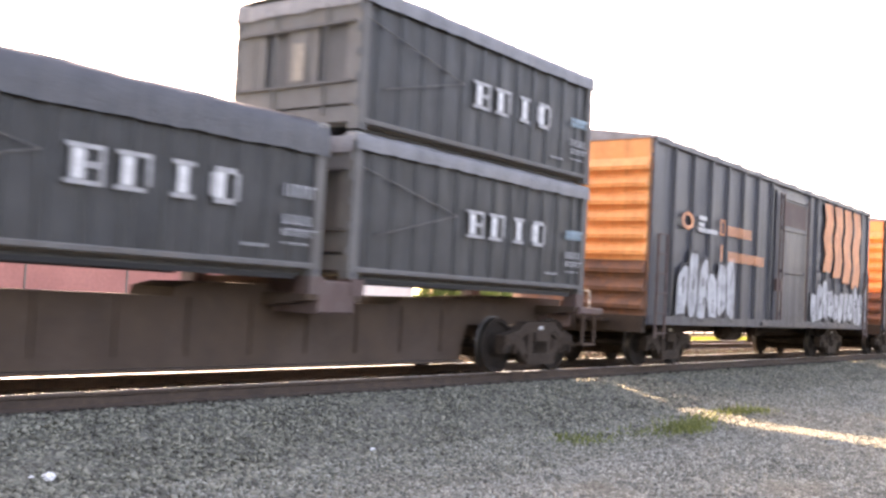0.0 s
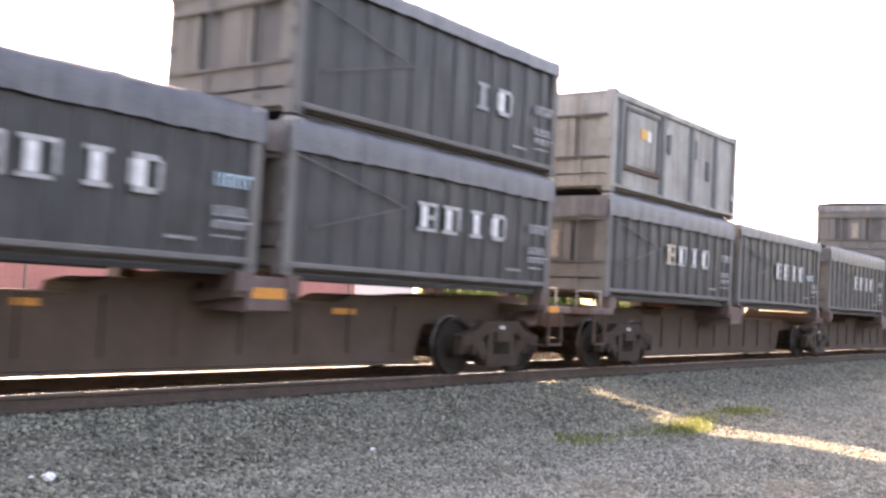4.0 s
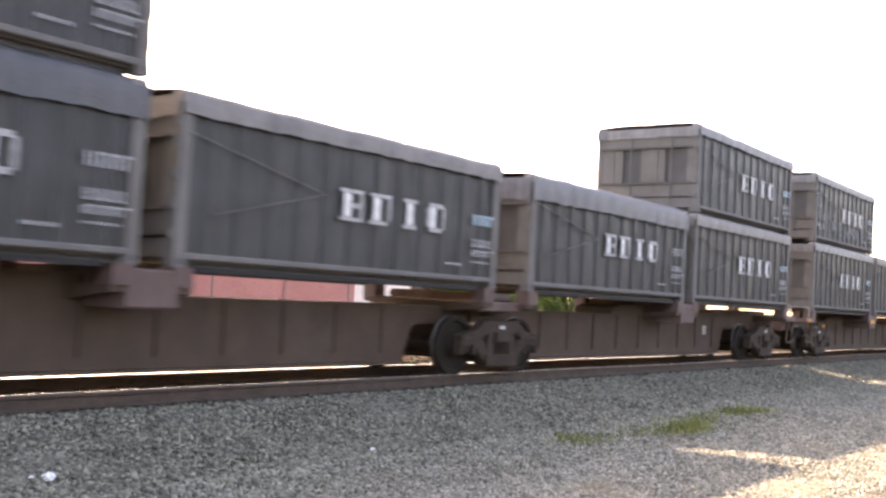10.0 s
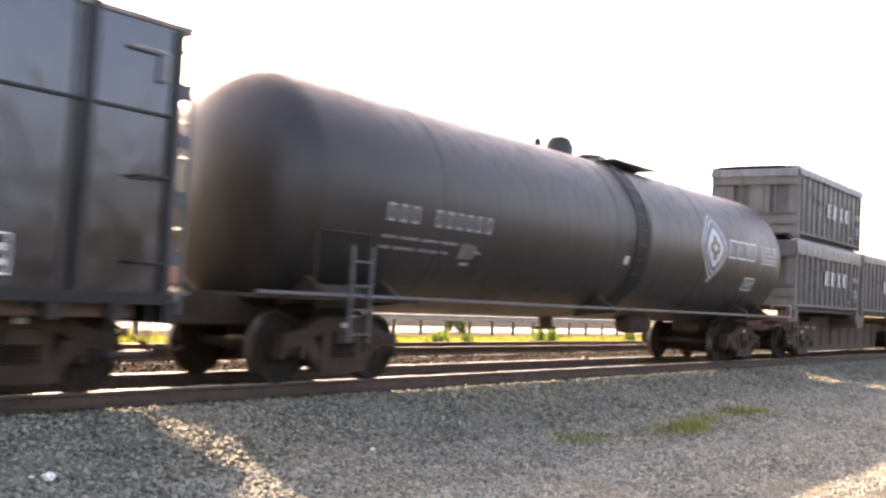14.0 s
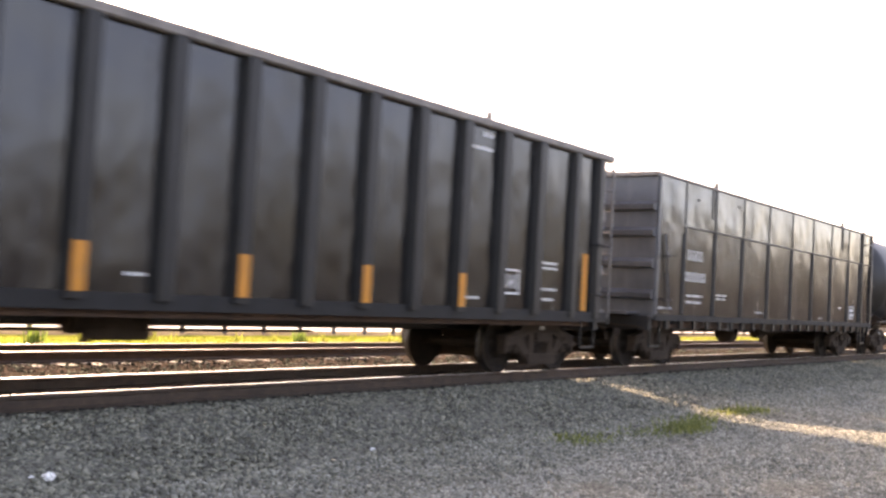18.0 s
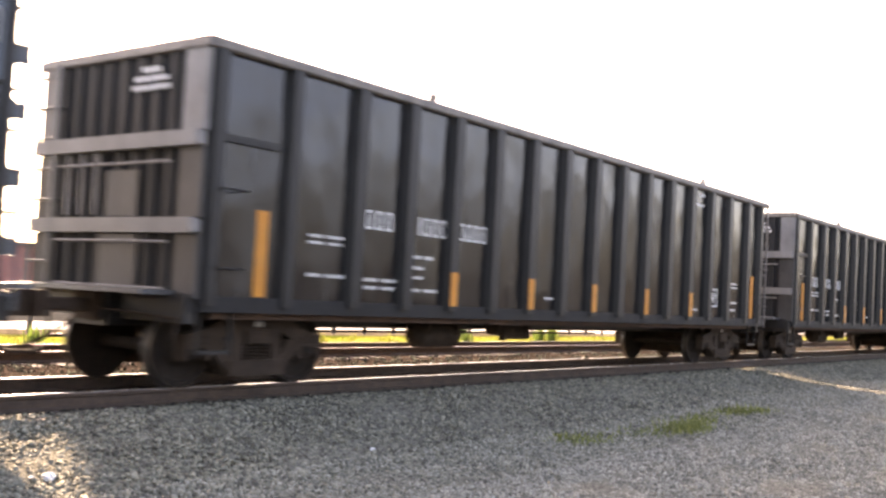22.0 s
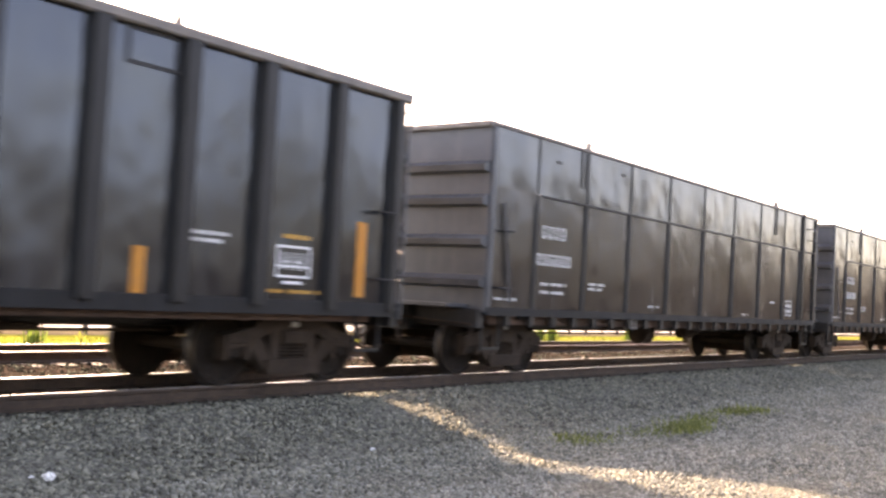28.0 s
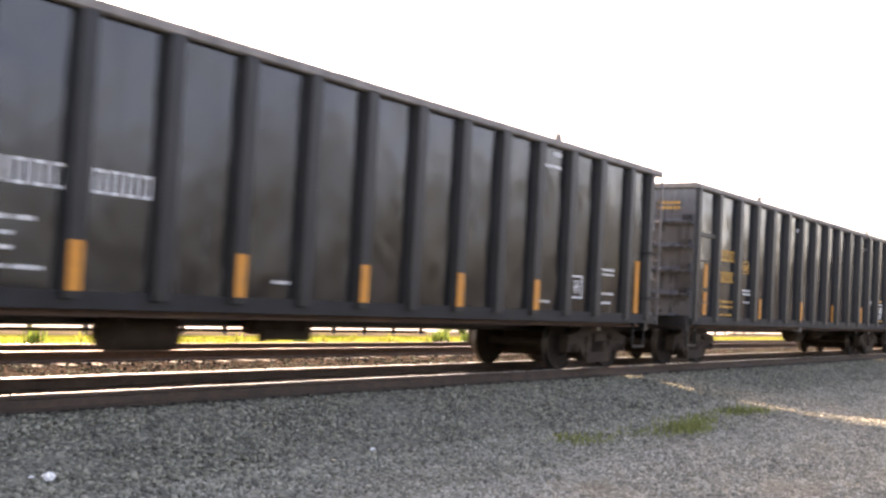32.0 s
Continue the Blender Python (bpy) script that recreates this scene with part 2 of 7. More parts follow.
M_TIE = material("creosoted_tie", (0.05, 0.042, 0.036), (0.11, 0.09, 0.075), 0.9, scale=5, fine=40, bump=0.5, rand=0.25)
M_STONE = material("ballast_stone", (0.103, 0.101, 0.075), (0.194, 0.190, 0.146), 0.9, scale=5, fine=60, island=0.58, bump=0.3)
M_STONE_FINE = material("lot_gravel_stone", (0.140, 0.139, 0.112), (0.273, 0.27, 0.224), 0.9, scale=5, fine=60, island=0.52, bump=0.3)
# Rust stain, with the second rail's shadow darkened into the same tone.
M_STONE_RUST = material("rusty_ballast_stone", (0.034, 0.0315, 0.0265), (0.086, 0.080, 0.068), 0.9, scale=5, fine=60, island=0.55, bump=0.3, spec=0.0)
M_STONE_MID = material("dusty_ballast_stone", (0.029, 0.0305, 0.0230), (0.115, 0.122, 0.096), 0.9, scale=5, fine=60, island=0.8, bump=0.3, spec=0.0)
M_WEED = leaf_material("weed_leaf", (0.085, 0.13, 0.028), (0.17, 0.24, 0.055), 0.3)
M_LOTWEED = leaf_material("dusty_weed_leaf", (0.12, 0.138, 0.046), (0.215, 0.235, 0.085), 0.35)
M_DRY = leaf_material("sunlit_weed_leaf", (0.13, 0.15, 0.028), (0.25, 0.265, 0.055), 0.45)
M_FOLIAGE = leaf_material("tree_leaf", (0.045, 0.078, 0.018), (0.105, 0.145, 0.036), 0.22)
M_WOODS = leaf_material("dusty_tree_leaf", (0.015, 0.0155, 0.018), (0.033, 0.033, 0.036), 0.10)
M_BARK = material("bark", (0.06, 0.045, 0.035), (0.12, 0.09, 0.07), 0.9, scale=8)
M_GALV = material("galvanised_steel", (0.16, 0.16, 0.165), (0.25, 0.25, 0.255), 0.5, metal=0.4, scale=4)
M_POST = material("weathered_post", (0.07, 0.06, 0.05), (0.14, 0.12, 0.10), 0.9, scale=6)
M_PINK = material("salmon_wall_paint", (0.40, 0.145, 0.115), (0.50, 0.195, 0.155), 0.8, scale=0.25, fine=4, streak=0.2, dirt=(0.42, 0.2, 0.17))
M_PALEWALL = material("white_wall_paint", (0.78, 0.61, 0.52), (0.86, 0.69, 0.60), 0.8, scale=0.3, fine=4)
M_ROOF = material("tar_roof", (0.16, 0.12, 0.10), (0.24, 0.19, 0.16), 0.9, scale=0.5, fine=6)
M_LITTER = material("white_litter", (0.6, 0.6, 0.58), (0.78, 0.78, 0.76), 0.7, scale=16, dirt=(0.2, 0.2, 0.18), dirt_amount=0.7)


def ground_material():
    """Grey-blue gravel, rust-brown by the rails with a rail's shadow painted in, trodden lighter lot, pale pavement
    beyond the guard rail.
    """
    m = bpy.data.materials.new("ground_gravel")
    m.use_nodes = True
    n, l = m.node_tree.nodes, m.node_tree.links
    b = n["Principled BSDF"]
    tc = n.new("ShaderNodeTexCoord")
    sep = n.new("ShaderNodeSeparateXYZ")
    l.new(tc.outputs["Object"], sep.inputs[0])

    def noise_of(scale, detail=6.0):
        t = n.new("ShaderNodeTexNoise")
        t.inputs["Scale"].default_value, t.inputs["Detail"].default_value, t.inputs["Roughness"].default_value = scale, detail, 0.65
        l.new(tc.outputs["Object"], t.inputs["Vector"])
        return t.outputs["Fac"]

    def mixed(fac, a, c):
        x = n.new("ShaderNodeMix")
        x.data_type = "RGBA"
        l.new(fac, x.inputs[0])
        for k, s in ((6, a), (7, c)):
            if isinstance(s, tuple):
                x.inputs[k].default_value = (*s, 1)
            else:
                l.new(s, x.inputs[k])
        return x.outputs[2]

    def ranged(s, a, c, lo=0.0, hi=1.0):
        r = n.new("ShaderNodeMapRange")
        for k, v in zip((1, 2, 3, 4), (a, c, lo, hi)):
            r.inputs[k].default_value = v
        l.new(s, r.inputs[0])
        return r.outputs[0]

    vor = n.new("ShaderNodeTexVoronoi")
    vor.inputs["Scale"].default_value = 34.0
    l.new(tc.outputs["Object"], vor.inputs["Vector"])
    speck = n.new("ShaderNodeSeparateColor")
    l.new(vor.outputs["Color"], speck.inputs[0])
    wob = n.new("ShaderNodeMath")
    wob.operation = "MULTIPLY_ADD"
    l.new(noise_of(1.3), wob.inputs[0])
    wob.inputs[1].default_value = 1.3
    l.new(sep.outputs["Y"], wob.inputs[2])
    y = wob.outputs[0]
    grey = mixed(speck.outputs[0], (0.043, 0.042, 0.034), (0.228, 0.225, 0.185))
    grey = mixed(ranged(noise_of(0.6), 0.35, 0.7), grey, mixed(speck.outputs[1], (0.048, 0.047, 0.038), (0.238, 0.234, 0.194)))
    rust = mixed(speck.outputs[0], (0.040, 0.0345, 0.028), (0.120, 0.108, 0.090))
    col = mixed(ranged(y, -0.55, -0.15), grey, rust)
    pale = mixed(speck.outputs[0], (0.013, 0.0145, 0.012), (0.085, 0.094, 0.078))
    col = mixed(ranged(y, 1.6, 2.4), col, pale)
    # Second rail's shadow is painted in as a dark brown band.
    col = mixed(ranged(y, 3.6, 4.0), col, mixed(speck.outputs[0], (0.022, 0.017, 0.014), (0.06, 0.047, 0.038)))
    col = mixed(ranged(y, 6.9, 7.6), col, mixed(ranged(noise_of(0.9), 0.4, 0.65), (0.07, 0.085, 0.012), (0.17, 0.175, 0.035)))
    col = mixed(ranged(y, 13.2, 13.9), col, mixed(ranged(noise_of(1.1), 0.35, 0.65), (0.060, 0.050, 0.036), (0.115, 0.098, 0.070)))
    col = mixed(ranged(y, 16.0, 16.3), col, mixed(ranged(noise_of(0.35), 0.3, 0.7), (0.40, 0.385, 0.36), (0.52, 0.50, 0.47)))
    col = mixed(ranged(y, 20.2, 20.6), col, mixed(ranged(noise_of(0.5), 0.3, 0.7), (0.026, 0.027, 0.027), (0.046, 0.047, 0.046)))
    # Unseen dark ground behind the camera, added to dim reflections in the cars.
    unseen_ground = mixed(ranged(noise_of(0.8), 0.35, 0.65), (0.020, 0.0195, 0.021), (0.040, 0.0385, 0.040))
    col = mixed(ranged(y, -9.9, -9.1), unseen_ground, col)
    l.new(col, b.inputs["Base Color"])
    b.inputs["Roughness"].default_value = 0.92
    b.inputs["Specular IOR Level"].default_value = 0.0
    bp = n.new("ShaderNodeBump")
    bp.inputs["Strength"].default_value, bp.inputs["Distance"].default_value = 0.8, 0.03
    l.new(vor.outputs["Distance"], bp.inputs["Height"])
    l.new(bp.outputs[0], b.inputs["Normal"])
    return m


M_GROUND = ground_material()


# ---- mesh helpers ----
class Shape:
    """Collects the faces of one mesh."""

    def __init__(self):
        self.v, self.f = [], []

    def face_set(self, pts, faces):
        k = len(self.v)
        self.v += [tuple(p) for p in pts]
        self.f += [tuple(i + k for i in f) for f in faces]
        return self

    def box(self, x0, x1, y0, y1, z0, z1, c=0.0):
        """A box; c chamfers its four edges along x."""
        if c:
            return self.prism_x([(y0 + c, z0), (y1 - c, z0), (y1, z0 + c), (y1, z1 - c), (y1 - c, z1), (y0 + c, z1), (y0, z1 - c), (y0, z0 + c)], x0, x1)
        p = [(x, y, z) for z in (z0, z1) for y in (y0, y1) for x in (x0, x1)]
        return self.face_set(p, [(0, 2, 3, 1), (4, 5, 7, 6), (0, 1, 5, 4), (2, 6, 7, 3), (0, 4, 6, 2), (1, 3, 7, 5)])

    def prism_x(self, yz, x0, x1):
        k = len(yz)
        p = [(x0, y, z) for y, z in yz] + [(x1, y, z) for y, z in yz]
        return self.face_set(p, [tuple(range(k))[::-1], tuple(range(k, 2 * k))] + [(i, (i + 1) % k, k + (i + 1) % k, k + i) for i in range(k)])

    def prism_y(self, xz, y0, y1):
        k = len(xz)
        p = [(x, y0, z) for x, z in xz] + [(x, y1, z) for x, z in xz]
        return self.face_set(p, [tuple(range(k)), tuple(range(k, 2 * k))[::-1]] + [(i, k + i, k + (i + 1) % k, (i + 1) % k) for i in range(k)])

    def prism_z(self, xy, z0, z1):
        k = len(xy)
        p = [(x, y, z0) for x, y in xy] + [(x, y, z1) for x, y in xy]
        return self.face_set(p, [tuple(range(k))[::-1], tuple(range(k, 2 * k))] + [(i, (i + 1) % k, k + (i + 1) % k, k + i) for i in range(k)])

    def rod(self, a, b, r, seg=8, r2=None):
        a, b = Vector(a), Vector(b)
        d = (b - a).normalized()
        u = d.orthogonal().normalized()
        w = d.cross(u)
        r2 = r if r2 is None else r2
        p = []
        for c, q in ((a, r), (b, r2)):
            p += [c + (u * math.cos(2 * math.pi * i / seg) + w * math.sin(2 * math.pi * i / seg)) * q for i in range(seg)]
        return self.face_set(p, [tuple(range(seg))[::-1], tuple(range(seg, 2 * seg))] + [(i, (i + 1) % seg, seg + (i + 1) % seg, seg + i) for i in range(seg)])

    def turned_y(self, prof, seg=24, x=0.0, z=0.0):
        """A turned body about an axis along y; prof: (y, radius)."""
        k = len(self.v)
        for y, r in prof:
            self.v += [(x + r * math.cos(2 * math.pi * i / seg), y, z + r * math.sin(2 * math.pi * i / seg)) for i in range(seg)]
        for j in range(len(prof) - 1):
            self.f += [(k + j * seg + i, k + (j + 1) * seg + i, k + (j + 1) * seg + (i + 1) % seg, k + j * seg + (i + 1) % seg) for i in range(seg)]
        self.f += [tuple(k + i for i in range(seg)), tuple(k + (len(prof) - 1) * seg + i for i in range(seg))[::-1]]
        return self

    def turned_x(self, prof, seg=32, y=0.0, z=0.0):
        k = len(self.v)
        for x, r in prof:
            self.v += [(x, y + r * math.cos(2 * math.pi * i / seg), z + r * math.sin(2 * math.pi * i / seg)) for i in range(seg)]
        for j in range(len(prof) - 1):
            self.f += [(k + j * seg + i, k + j * seg + (i + 1) % seg, k + (j + 1) * seg + (i + 1) % seg, k + (j + 1) * seg + i) for i in range(seg)]
        self.f += [tuple(k + i for i in range(seg))[::-1], tuple(k + (len(prof) - 1) * seg + i for i in range(seg))]
        return self

    def turned_z(self, prof, seg=20, x=0.0, y=0.0):
        k = len(self.v)
        for z, r in prof:
            self.v += [(x + r * math.cos(2 * math.pi * i / seg), y + r * math.sin(2 * math.pi * i / seg), z) for i in range(seg)]
        for j in range(len(prof) - 1):
            self.f += [(k + j * seg + i, k + j * seg + (i + 1) % seg, k + (j + 1) * seg + (i + 1) % seg, k + (j + 1) * seg + i) for i in range(seg)]
        self.f += [tuple(k + i for i in range(seg))[::-1], tuple(k + (len(prof) - 1) * seg + i for i in range(seg))]
        return self

    def mesh(self, name, mat, smooth=0.0):
        me = bpy.data.meshes.new(name)
        me.from_pydata(self.v, [], self.f)
        for m in (mat if isinstance(mat, (list, tuple)) else [mat]):
            me.materials.append(m)
        if smooth:
            me.polygons.foreach_set("use_smooth", [True] * len(me.polygons))
            me.set_sharp_from_angle(angle=radians(smooth))
        me.update()
        return me


def part(name, shape, mat, parent, label="", smooth=0.0, at=None):
    """Links a shape, or a mesh that is shared, as one mesh object under a thing or a part."""
    ob = new(name, shape.mesh(name, mat, smooth) if isinstance(shape, Shape) else shape)
    ob.parent = parent
    if at:
        ob.location = at
    if label:
        tagged(ob, label)
    return ob


def thing(name, label, category, group="", kind="", at=(0, 0, 0)):
    ob = new(name)
    ob.location = at
    ob.empty_display_size = 0.3
    return tagged(ob, label, category, group, kind)


def structure(name, shape, mat, label, category, smooth=0.0):
    return tagged(new(name, shape.mesh(name, mat, smooth)), label, category, kind="structure")


MOVING = []          # (thing, x at the start, z)
WHEELSETS = []       # (wheelset, its place on the truck)

# ---- ground ----
rng = np.random.default_rng(7)


def ground_height(x, y):
    """The two ballast beds, the gravel lot in front and the flat land behind."""
    y = np.asarray(y, float)
    z = np.interp(y, [-60, -7, -3.0, -2.3, -1.75, 1.75, 2.4, 3.0, 3.6, 3.85, 6.3, 7.4, 8.2, 60],
                  [-0.40, -0.37, -0.33, -0.26, -0.175, -0.175, -0.27, -0.27, -0.24, -0.178, -0.178, -0.28, -0.31, -0.34])
    s = np.clip((np.asarray(x, float) - 11.5) / 5.5, 0.0, 1.0)          # a shallow ditch along the shoulder, which runs out
    z = z - 0.16 * np.exp(-((y + 4.3) / 1.25) ** 2) * (1.0 - s * s * (3.0 - 2.0 * s))
    return z


def build_ground():
    xs = np.concatenate([[-3000, -800, -200, -60, -20], np.arange(-8, 60, 0.3), [62, 66, 72, 80, 95, 120, 180, 300, 700, 3000]])
    ys = np.concatenate([[-3000, -600, -100, -40, -20], np.arange(-14, 9, 0.2), [9.5, 10.5, 12, 13, 14, 16, 18, 20, 22, 25, 40, 70, 150, 500, 3000]])
    X, Y = np.meshgrid(xs, ys)
    Z = ground_height(X, Y)
    near = (np.abs(Y) < 14) & (X > -9) & (X < 62)
    bumps = np.sin(X * 2.1 + 1.3 * np.sin(Y * 1.7)) * np.sin(Y * 2.6 + np.sin(X * 0.9)) * 0.012 + rng.normal(0, 0.007, X.shape)
    Z = Z + np.where(near, bumps, 0)
    ny, nx = X.shape
    v = np.stack([X, Y, Z], -1).reshape(-1, 3)
    i = np.arange(ny * nx).reshape(ny, nx)
    f = np.stack([i[:-1, :-1], i[:-1, 1:], i[1:, 1:], i[1:, :-1]], -1).reshape(-1, 4)
    me = bpy.data.meshes.new("ground")
    me.from_pydata(v.tolist(), [], f.tolist())
    me.materials.append(M_GROUND)
    me.polygons.foreach_set("use_smooth", [True] * len(me.polygons))
    tagged(new("ground", me), "grey gravel lot and rusty track ballast with pale pavement beyond", "ground", kind="structure")


build_ground()


def rail(name, y, x0, x1, head, label):
    """Foot, web and head of a rail; the running surface is its own part."""
    s = Shape()
    prof = [(-0.07, -0.17), (0.07, -0.17), (0.07, -0.158), (0.012, -0.135), (0.009, -0.05), (0.034, -0.04), (0.035, -0.012),
            (-0.035, -0.012), (-0.034, -0.04), (-0.009, -0.05), (-0.012, -0.135), (-0.07, -0.158)]
    s.prism_x([(y + a, b) for a, b in prof], x0, x1)
    r = structure(name, s, M_RAIL, label, "rail")
    h = Shape().prism_x([(y - 0.035, -0.0118), (y + 0.035, -0.0118), (y + 0.034, -0.004), (y + 0.026, 0.0), (y - 0.026, 0.0), (y - 0.034, -0.004)], x0, x1)
    part("rail_crown", h, M_RAILSIDE, r)
    h = Shape().box(x0, x1, y - 0.011, y + 0.013, 0.0002, 0.0012)
    part("running_surface", h, head, r, "polished running surface")


for k, y in enumerate((-0.753, 0.753)):
    rail("rail", y, -120, 600, M_RAILTOP, "rusty steel rail with a bright worn head under the train")
for k, y in enumerate((4.35, 5.856)):
    rail("rail", y, -120, 600, M_RAILTOP_B, "rusty steel rail of the empty second track")


# ---- running gear ----
WHEEL_R = 0.44
BASE = 1.78


def wheelset_mesh():
    s = Shape()
    for side in (-1, 1):
        a = 0.753 * side
        prof = [(a - side * 0.07, 0.15), (a - side * 0.068, 0.46), (a - side * 0.045, 0.468), (a - side * 0.036, WHEEL_R + 0.004), (a + side * 0.065, WHEEL_R - 0.002),
                (a + side * 0.068, 0.385), (a + side * 0.02, 0.36), (a + side * 0.005, 0.20), (a + side * 0.06, 0.14), (a + side * 0.085, 0.12)]
        s.turned_y(prof, 36)
    s.rod((0, -0.98, 0), (0, 0.98, 0), 0.075, 12)
    for side in (-1, 1):
        for k in range(3):      # bolts of the bearing cap
            q = 2 * math.pi * k / 3
            s.rod((0.06 * math.cos(q), side * 1.02, 0.06 * math.sin(q)), (0.06 * math.cos(q), side * 1.075, 0.06 * math.sin(q)), 0.014, 6)
        s.turned_y([(side * 0.9, 0.11), (side * 1.03, 0.11), (side * 1.05, 0.09)], 16)
    me = s.mesh("wheelset", M_WHEEL, 35)
    me.materials.append(M_TREAD)
    for p in me.polygons:           # the running surface is worn bright
        if 0.43 < math.hypot(p.center.x, p.center.z) < 0.455 and 0.7 < abs(p.center.y) < 0.83:
            p.material_index = 1
    return me


def side_frame_mesh():
    """Cast side frame: arched top, two windows, spring seat and pedestals."""
    s = Shape()
    zc = WHEEL_R
    y0, y1 = -0.09, 0.09
    h = BASE / 2
    s.prism_y([(-h - 0.18, zc + 0.0), (-h - 0.18, zc + 0.17), (-h + 0.2, zc + 0.25), (-0.46, zc + 0.40), (0.46, zc + 0.40), (h - 0.2, zc + 0.25), (h + 0.18, zc + 0.17), (h + 0.18, zc + 0.0),
               (h - 0.2, zc + 0.05), (0.36, zc + 0.22), (-0.36, zc + 0.22), (-h + 0.2, zc + 0.05)], y0, y1)
    for q in (-1, 1):
        s.prism_y([(q * (h - 0.13), zc + 0.08), (q * (h - 0.40), zc + 0.12), (q * 0.34, zc - 0.16), (q * 0.40, zc - 0.30)][::q], y0 + 0.012, y1 - 0.012)
        s.prism_y([(q * 0.22, zc - 0.22), (q * 0.37, zc - 0.22), (q * 0.37, zc + 0.26), (q * 0.22, zc + 0.26)][::q], y0 + 0.006, y1 - 0.006)
        s.box(q * h - 0.15, q * h + 0.15, -0.10, 0.10, zc + 0.06, zc + 0.16, 0.02)
        s.box(q * (h + 0.15) - 0.035, q * (h + 0.15) + 0.035, -0.08, 0.08, zc - 0.12, zc + 0.1)
        s.box(q * (h - 0.17) - 0.035, q * (h - 0.17) + 0.035, -0.08, 0.08, zc - 0.12, zc + 0.1)
        s.prism_y([(q * 0.42, zc + 0.25), (q * 0.50, zc + 0.25), (q * (h - 0.22), zc + 0.17), (q * (h - 0.22), zc + 0.13)][::q], y0 - 0.012, y0 + 0.02)     # raised rim of the casting
    s.prism_y([(-0.42, zc - 0.30), (0.42, zc - 0.30), (0.45, zc - 0.12), (-0.45, zc - 0.12)], -0.12, 0.12)
    return s.mesh("side_frame", M_TRUCK)


def spring_mesh():
    s = Shape()
    for dx in (-0.14, 0.0, 0.14):
        for dy in (-0.05, 0.06):
            for k in range(6):
                s.turned_z([(k * 0.04, 0.045), (k * 0.04 + 0.018, 0.06), (k * 0.04 + 0.03, 0.045)], 8, dx, dy)
    return s.mesh("spring_nest", M_TRUCK)


def bolster_mesh():
    s = Shape()
    zc = WHEEL_R
    s.box(-0.2, 0.2, -1.12, 1.12, zc + 0.06, zc + 0.24, 0.02)
    s.box(-0.26, 0.26, -0.5, 0.5, zc + 0.08, zc + 0.3, 0.03)
    s.turned_z([(zc + 0.24, 0.2), (zc + 0.42, 0.2)], 20)
    s.box(-0.16, 0.16, -0.95, 0.95, zc - 0.27, zc - 0.14)      # spring plank
    for q in (-1, 1):       # brake beams
        s.box(q * 0.42 - 0.04, q * 0.42 + 0.04, -0.78, 0.78, zc - 0.18, zc + 0.02)
        s.prism_z([(q * 0.40, -0.7), (q * 0.40, 0.7), (q * 0.12, 0.08), (q * 0.12, -0.08)][::-q], zc - 0.15, zc - 0.03)
        for e in (-1, 1):
            s.box(q * 0.44 - 0.03, q * 0.44 + 0.03, e * 0.753 - 0.05, e * 0.753 + 0.05, zc - 0.2, zc + 0.16)
    return s.mesh("truck", M_TRUCK)


ME_WHEELSET, ME_FRAME, ME_SPRING, ME_BOLSTER = wheelset_mesh(), side_frame_mesh(), spring_mesh(), bolster_mesh()
ME_CAP = Shape().box(-0.06, 0.06, -0.012, 0.012, -0.03, 0.03).mesh("frame_marking", M_WHITE)


def truck(car, x):
    """A four-wheel truck under a car, centred at x."""
    t = part("truck", ME_BOLSTER, None, car, "dusty cast-iron wheel truck", at=(x, 0, 0))
    for q in (-1, 1):
        part("side_frame", ME_FRAME, None, t, at=(0, q * 0.99, 0))
        part("spring_nest", ME_SPRING, None, t, at=(0, q * 0.99, WHEEL_R - 0.12))
        part("frame_marking", ME_CAP, None, t, "small white stencil patch", at=(0, q * 1.075, WHEEL_R + 0.30))
        w = part("wheelset", ME_WHEELSET, None, t, at=(q * BASE / 2, 0, WHEEL_R))
        WHEELSETS.append(w)
    return t


def coupler_mesh():
    s = Shape()
    s.box(-0.1, 0.75, -0.07, 0.07, 0.80, 0.95, 0.02)
    s.prism_z([(0.62, -0.12), (0.80, -0.14), (0.98, -0.05), (0.95, 0.03), (0.84, 0.0), (0.82, 0.14), (0.64, 0.13)], 0.74, 1.02)
    s.box(0.0, 0.12, -0.22, 0.22, 0.72, 1.04)
    return s.mesh("coupler", M_TRUCK)


def hose_mesh():
    s = Shape()
    pts = [Vector((0.0, -0.36, 0.72)), Vector((0.3, -0.36, 0.52)), Vector((0.6, -0.34, 0.40)), Vector((0.95, -0.3, 0.38))]
    for a, b in zip(pts, pts[1:]):
        s.rod(a, b, 0.022, 8)
    s.rod((0.92, -0.3, 0.38), (1.02, -0.3, 0.41), 0.035, 8)
    return s.mesh("brake_hose", M_TRUCK)


ME_COUPLER, ME_HOSE = coupler_mesh(), hose_mesh()


def ends_of(car, length, reach=0.0):
    """Coupler and brake hose at both ends of a car."""
    for x, turn in ((length + reach, 0), (-reach, math.pi)):
        for nm, me in (("coupler", ME_COUPLER), ("brake_hose", ME_HOSE)):
            o = part(nm, me, None, car, at=(x, 0, 0))
            o.rotation_euler = (0, 0, turn)


def ladder_shape(x0, x1, y, z0, z1, step=0.38):
    s = Shape()
    for x in (x0, x1):
        s.box(x - 0.02, x + 0.02, y - 0.02, y + 0.02, z0, z1)
    k = z0 + 0.1
    while k < z1:
        s.rod((x0, y - 0.03, k), (x1, y - 0.03, k), 0.014, 6)
        k += step
    return s


BAR_MESH = {}


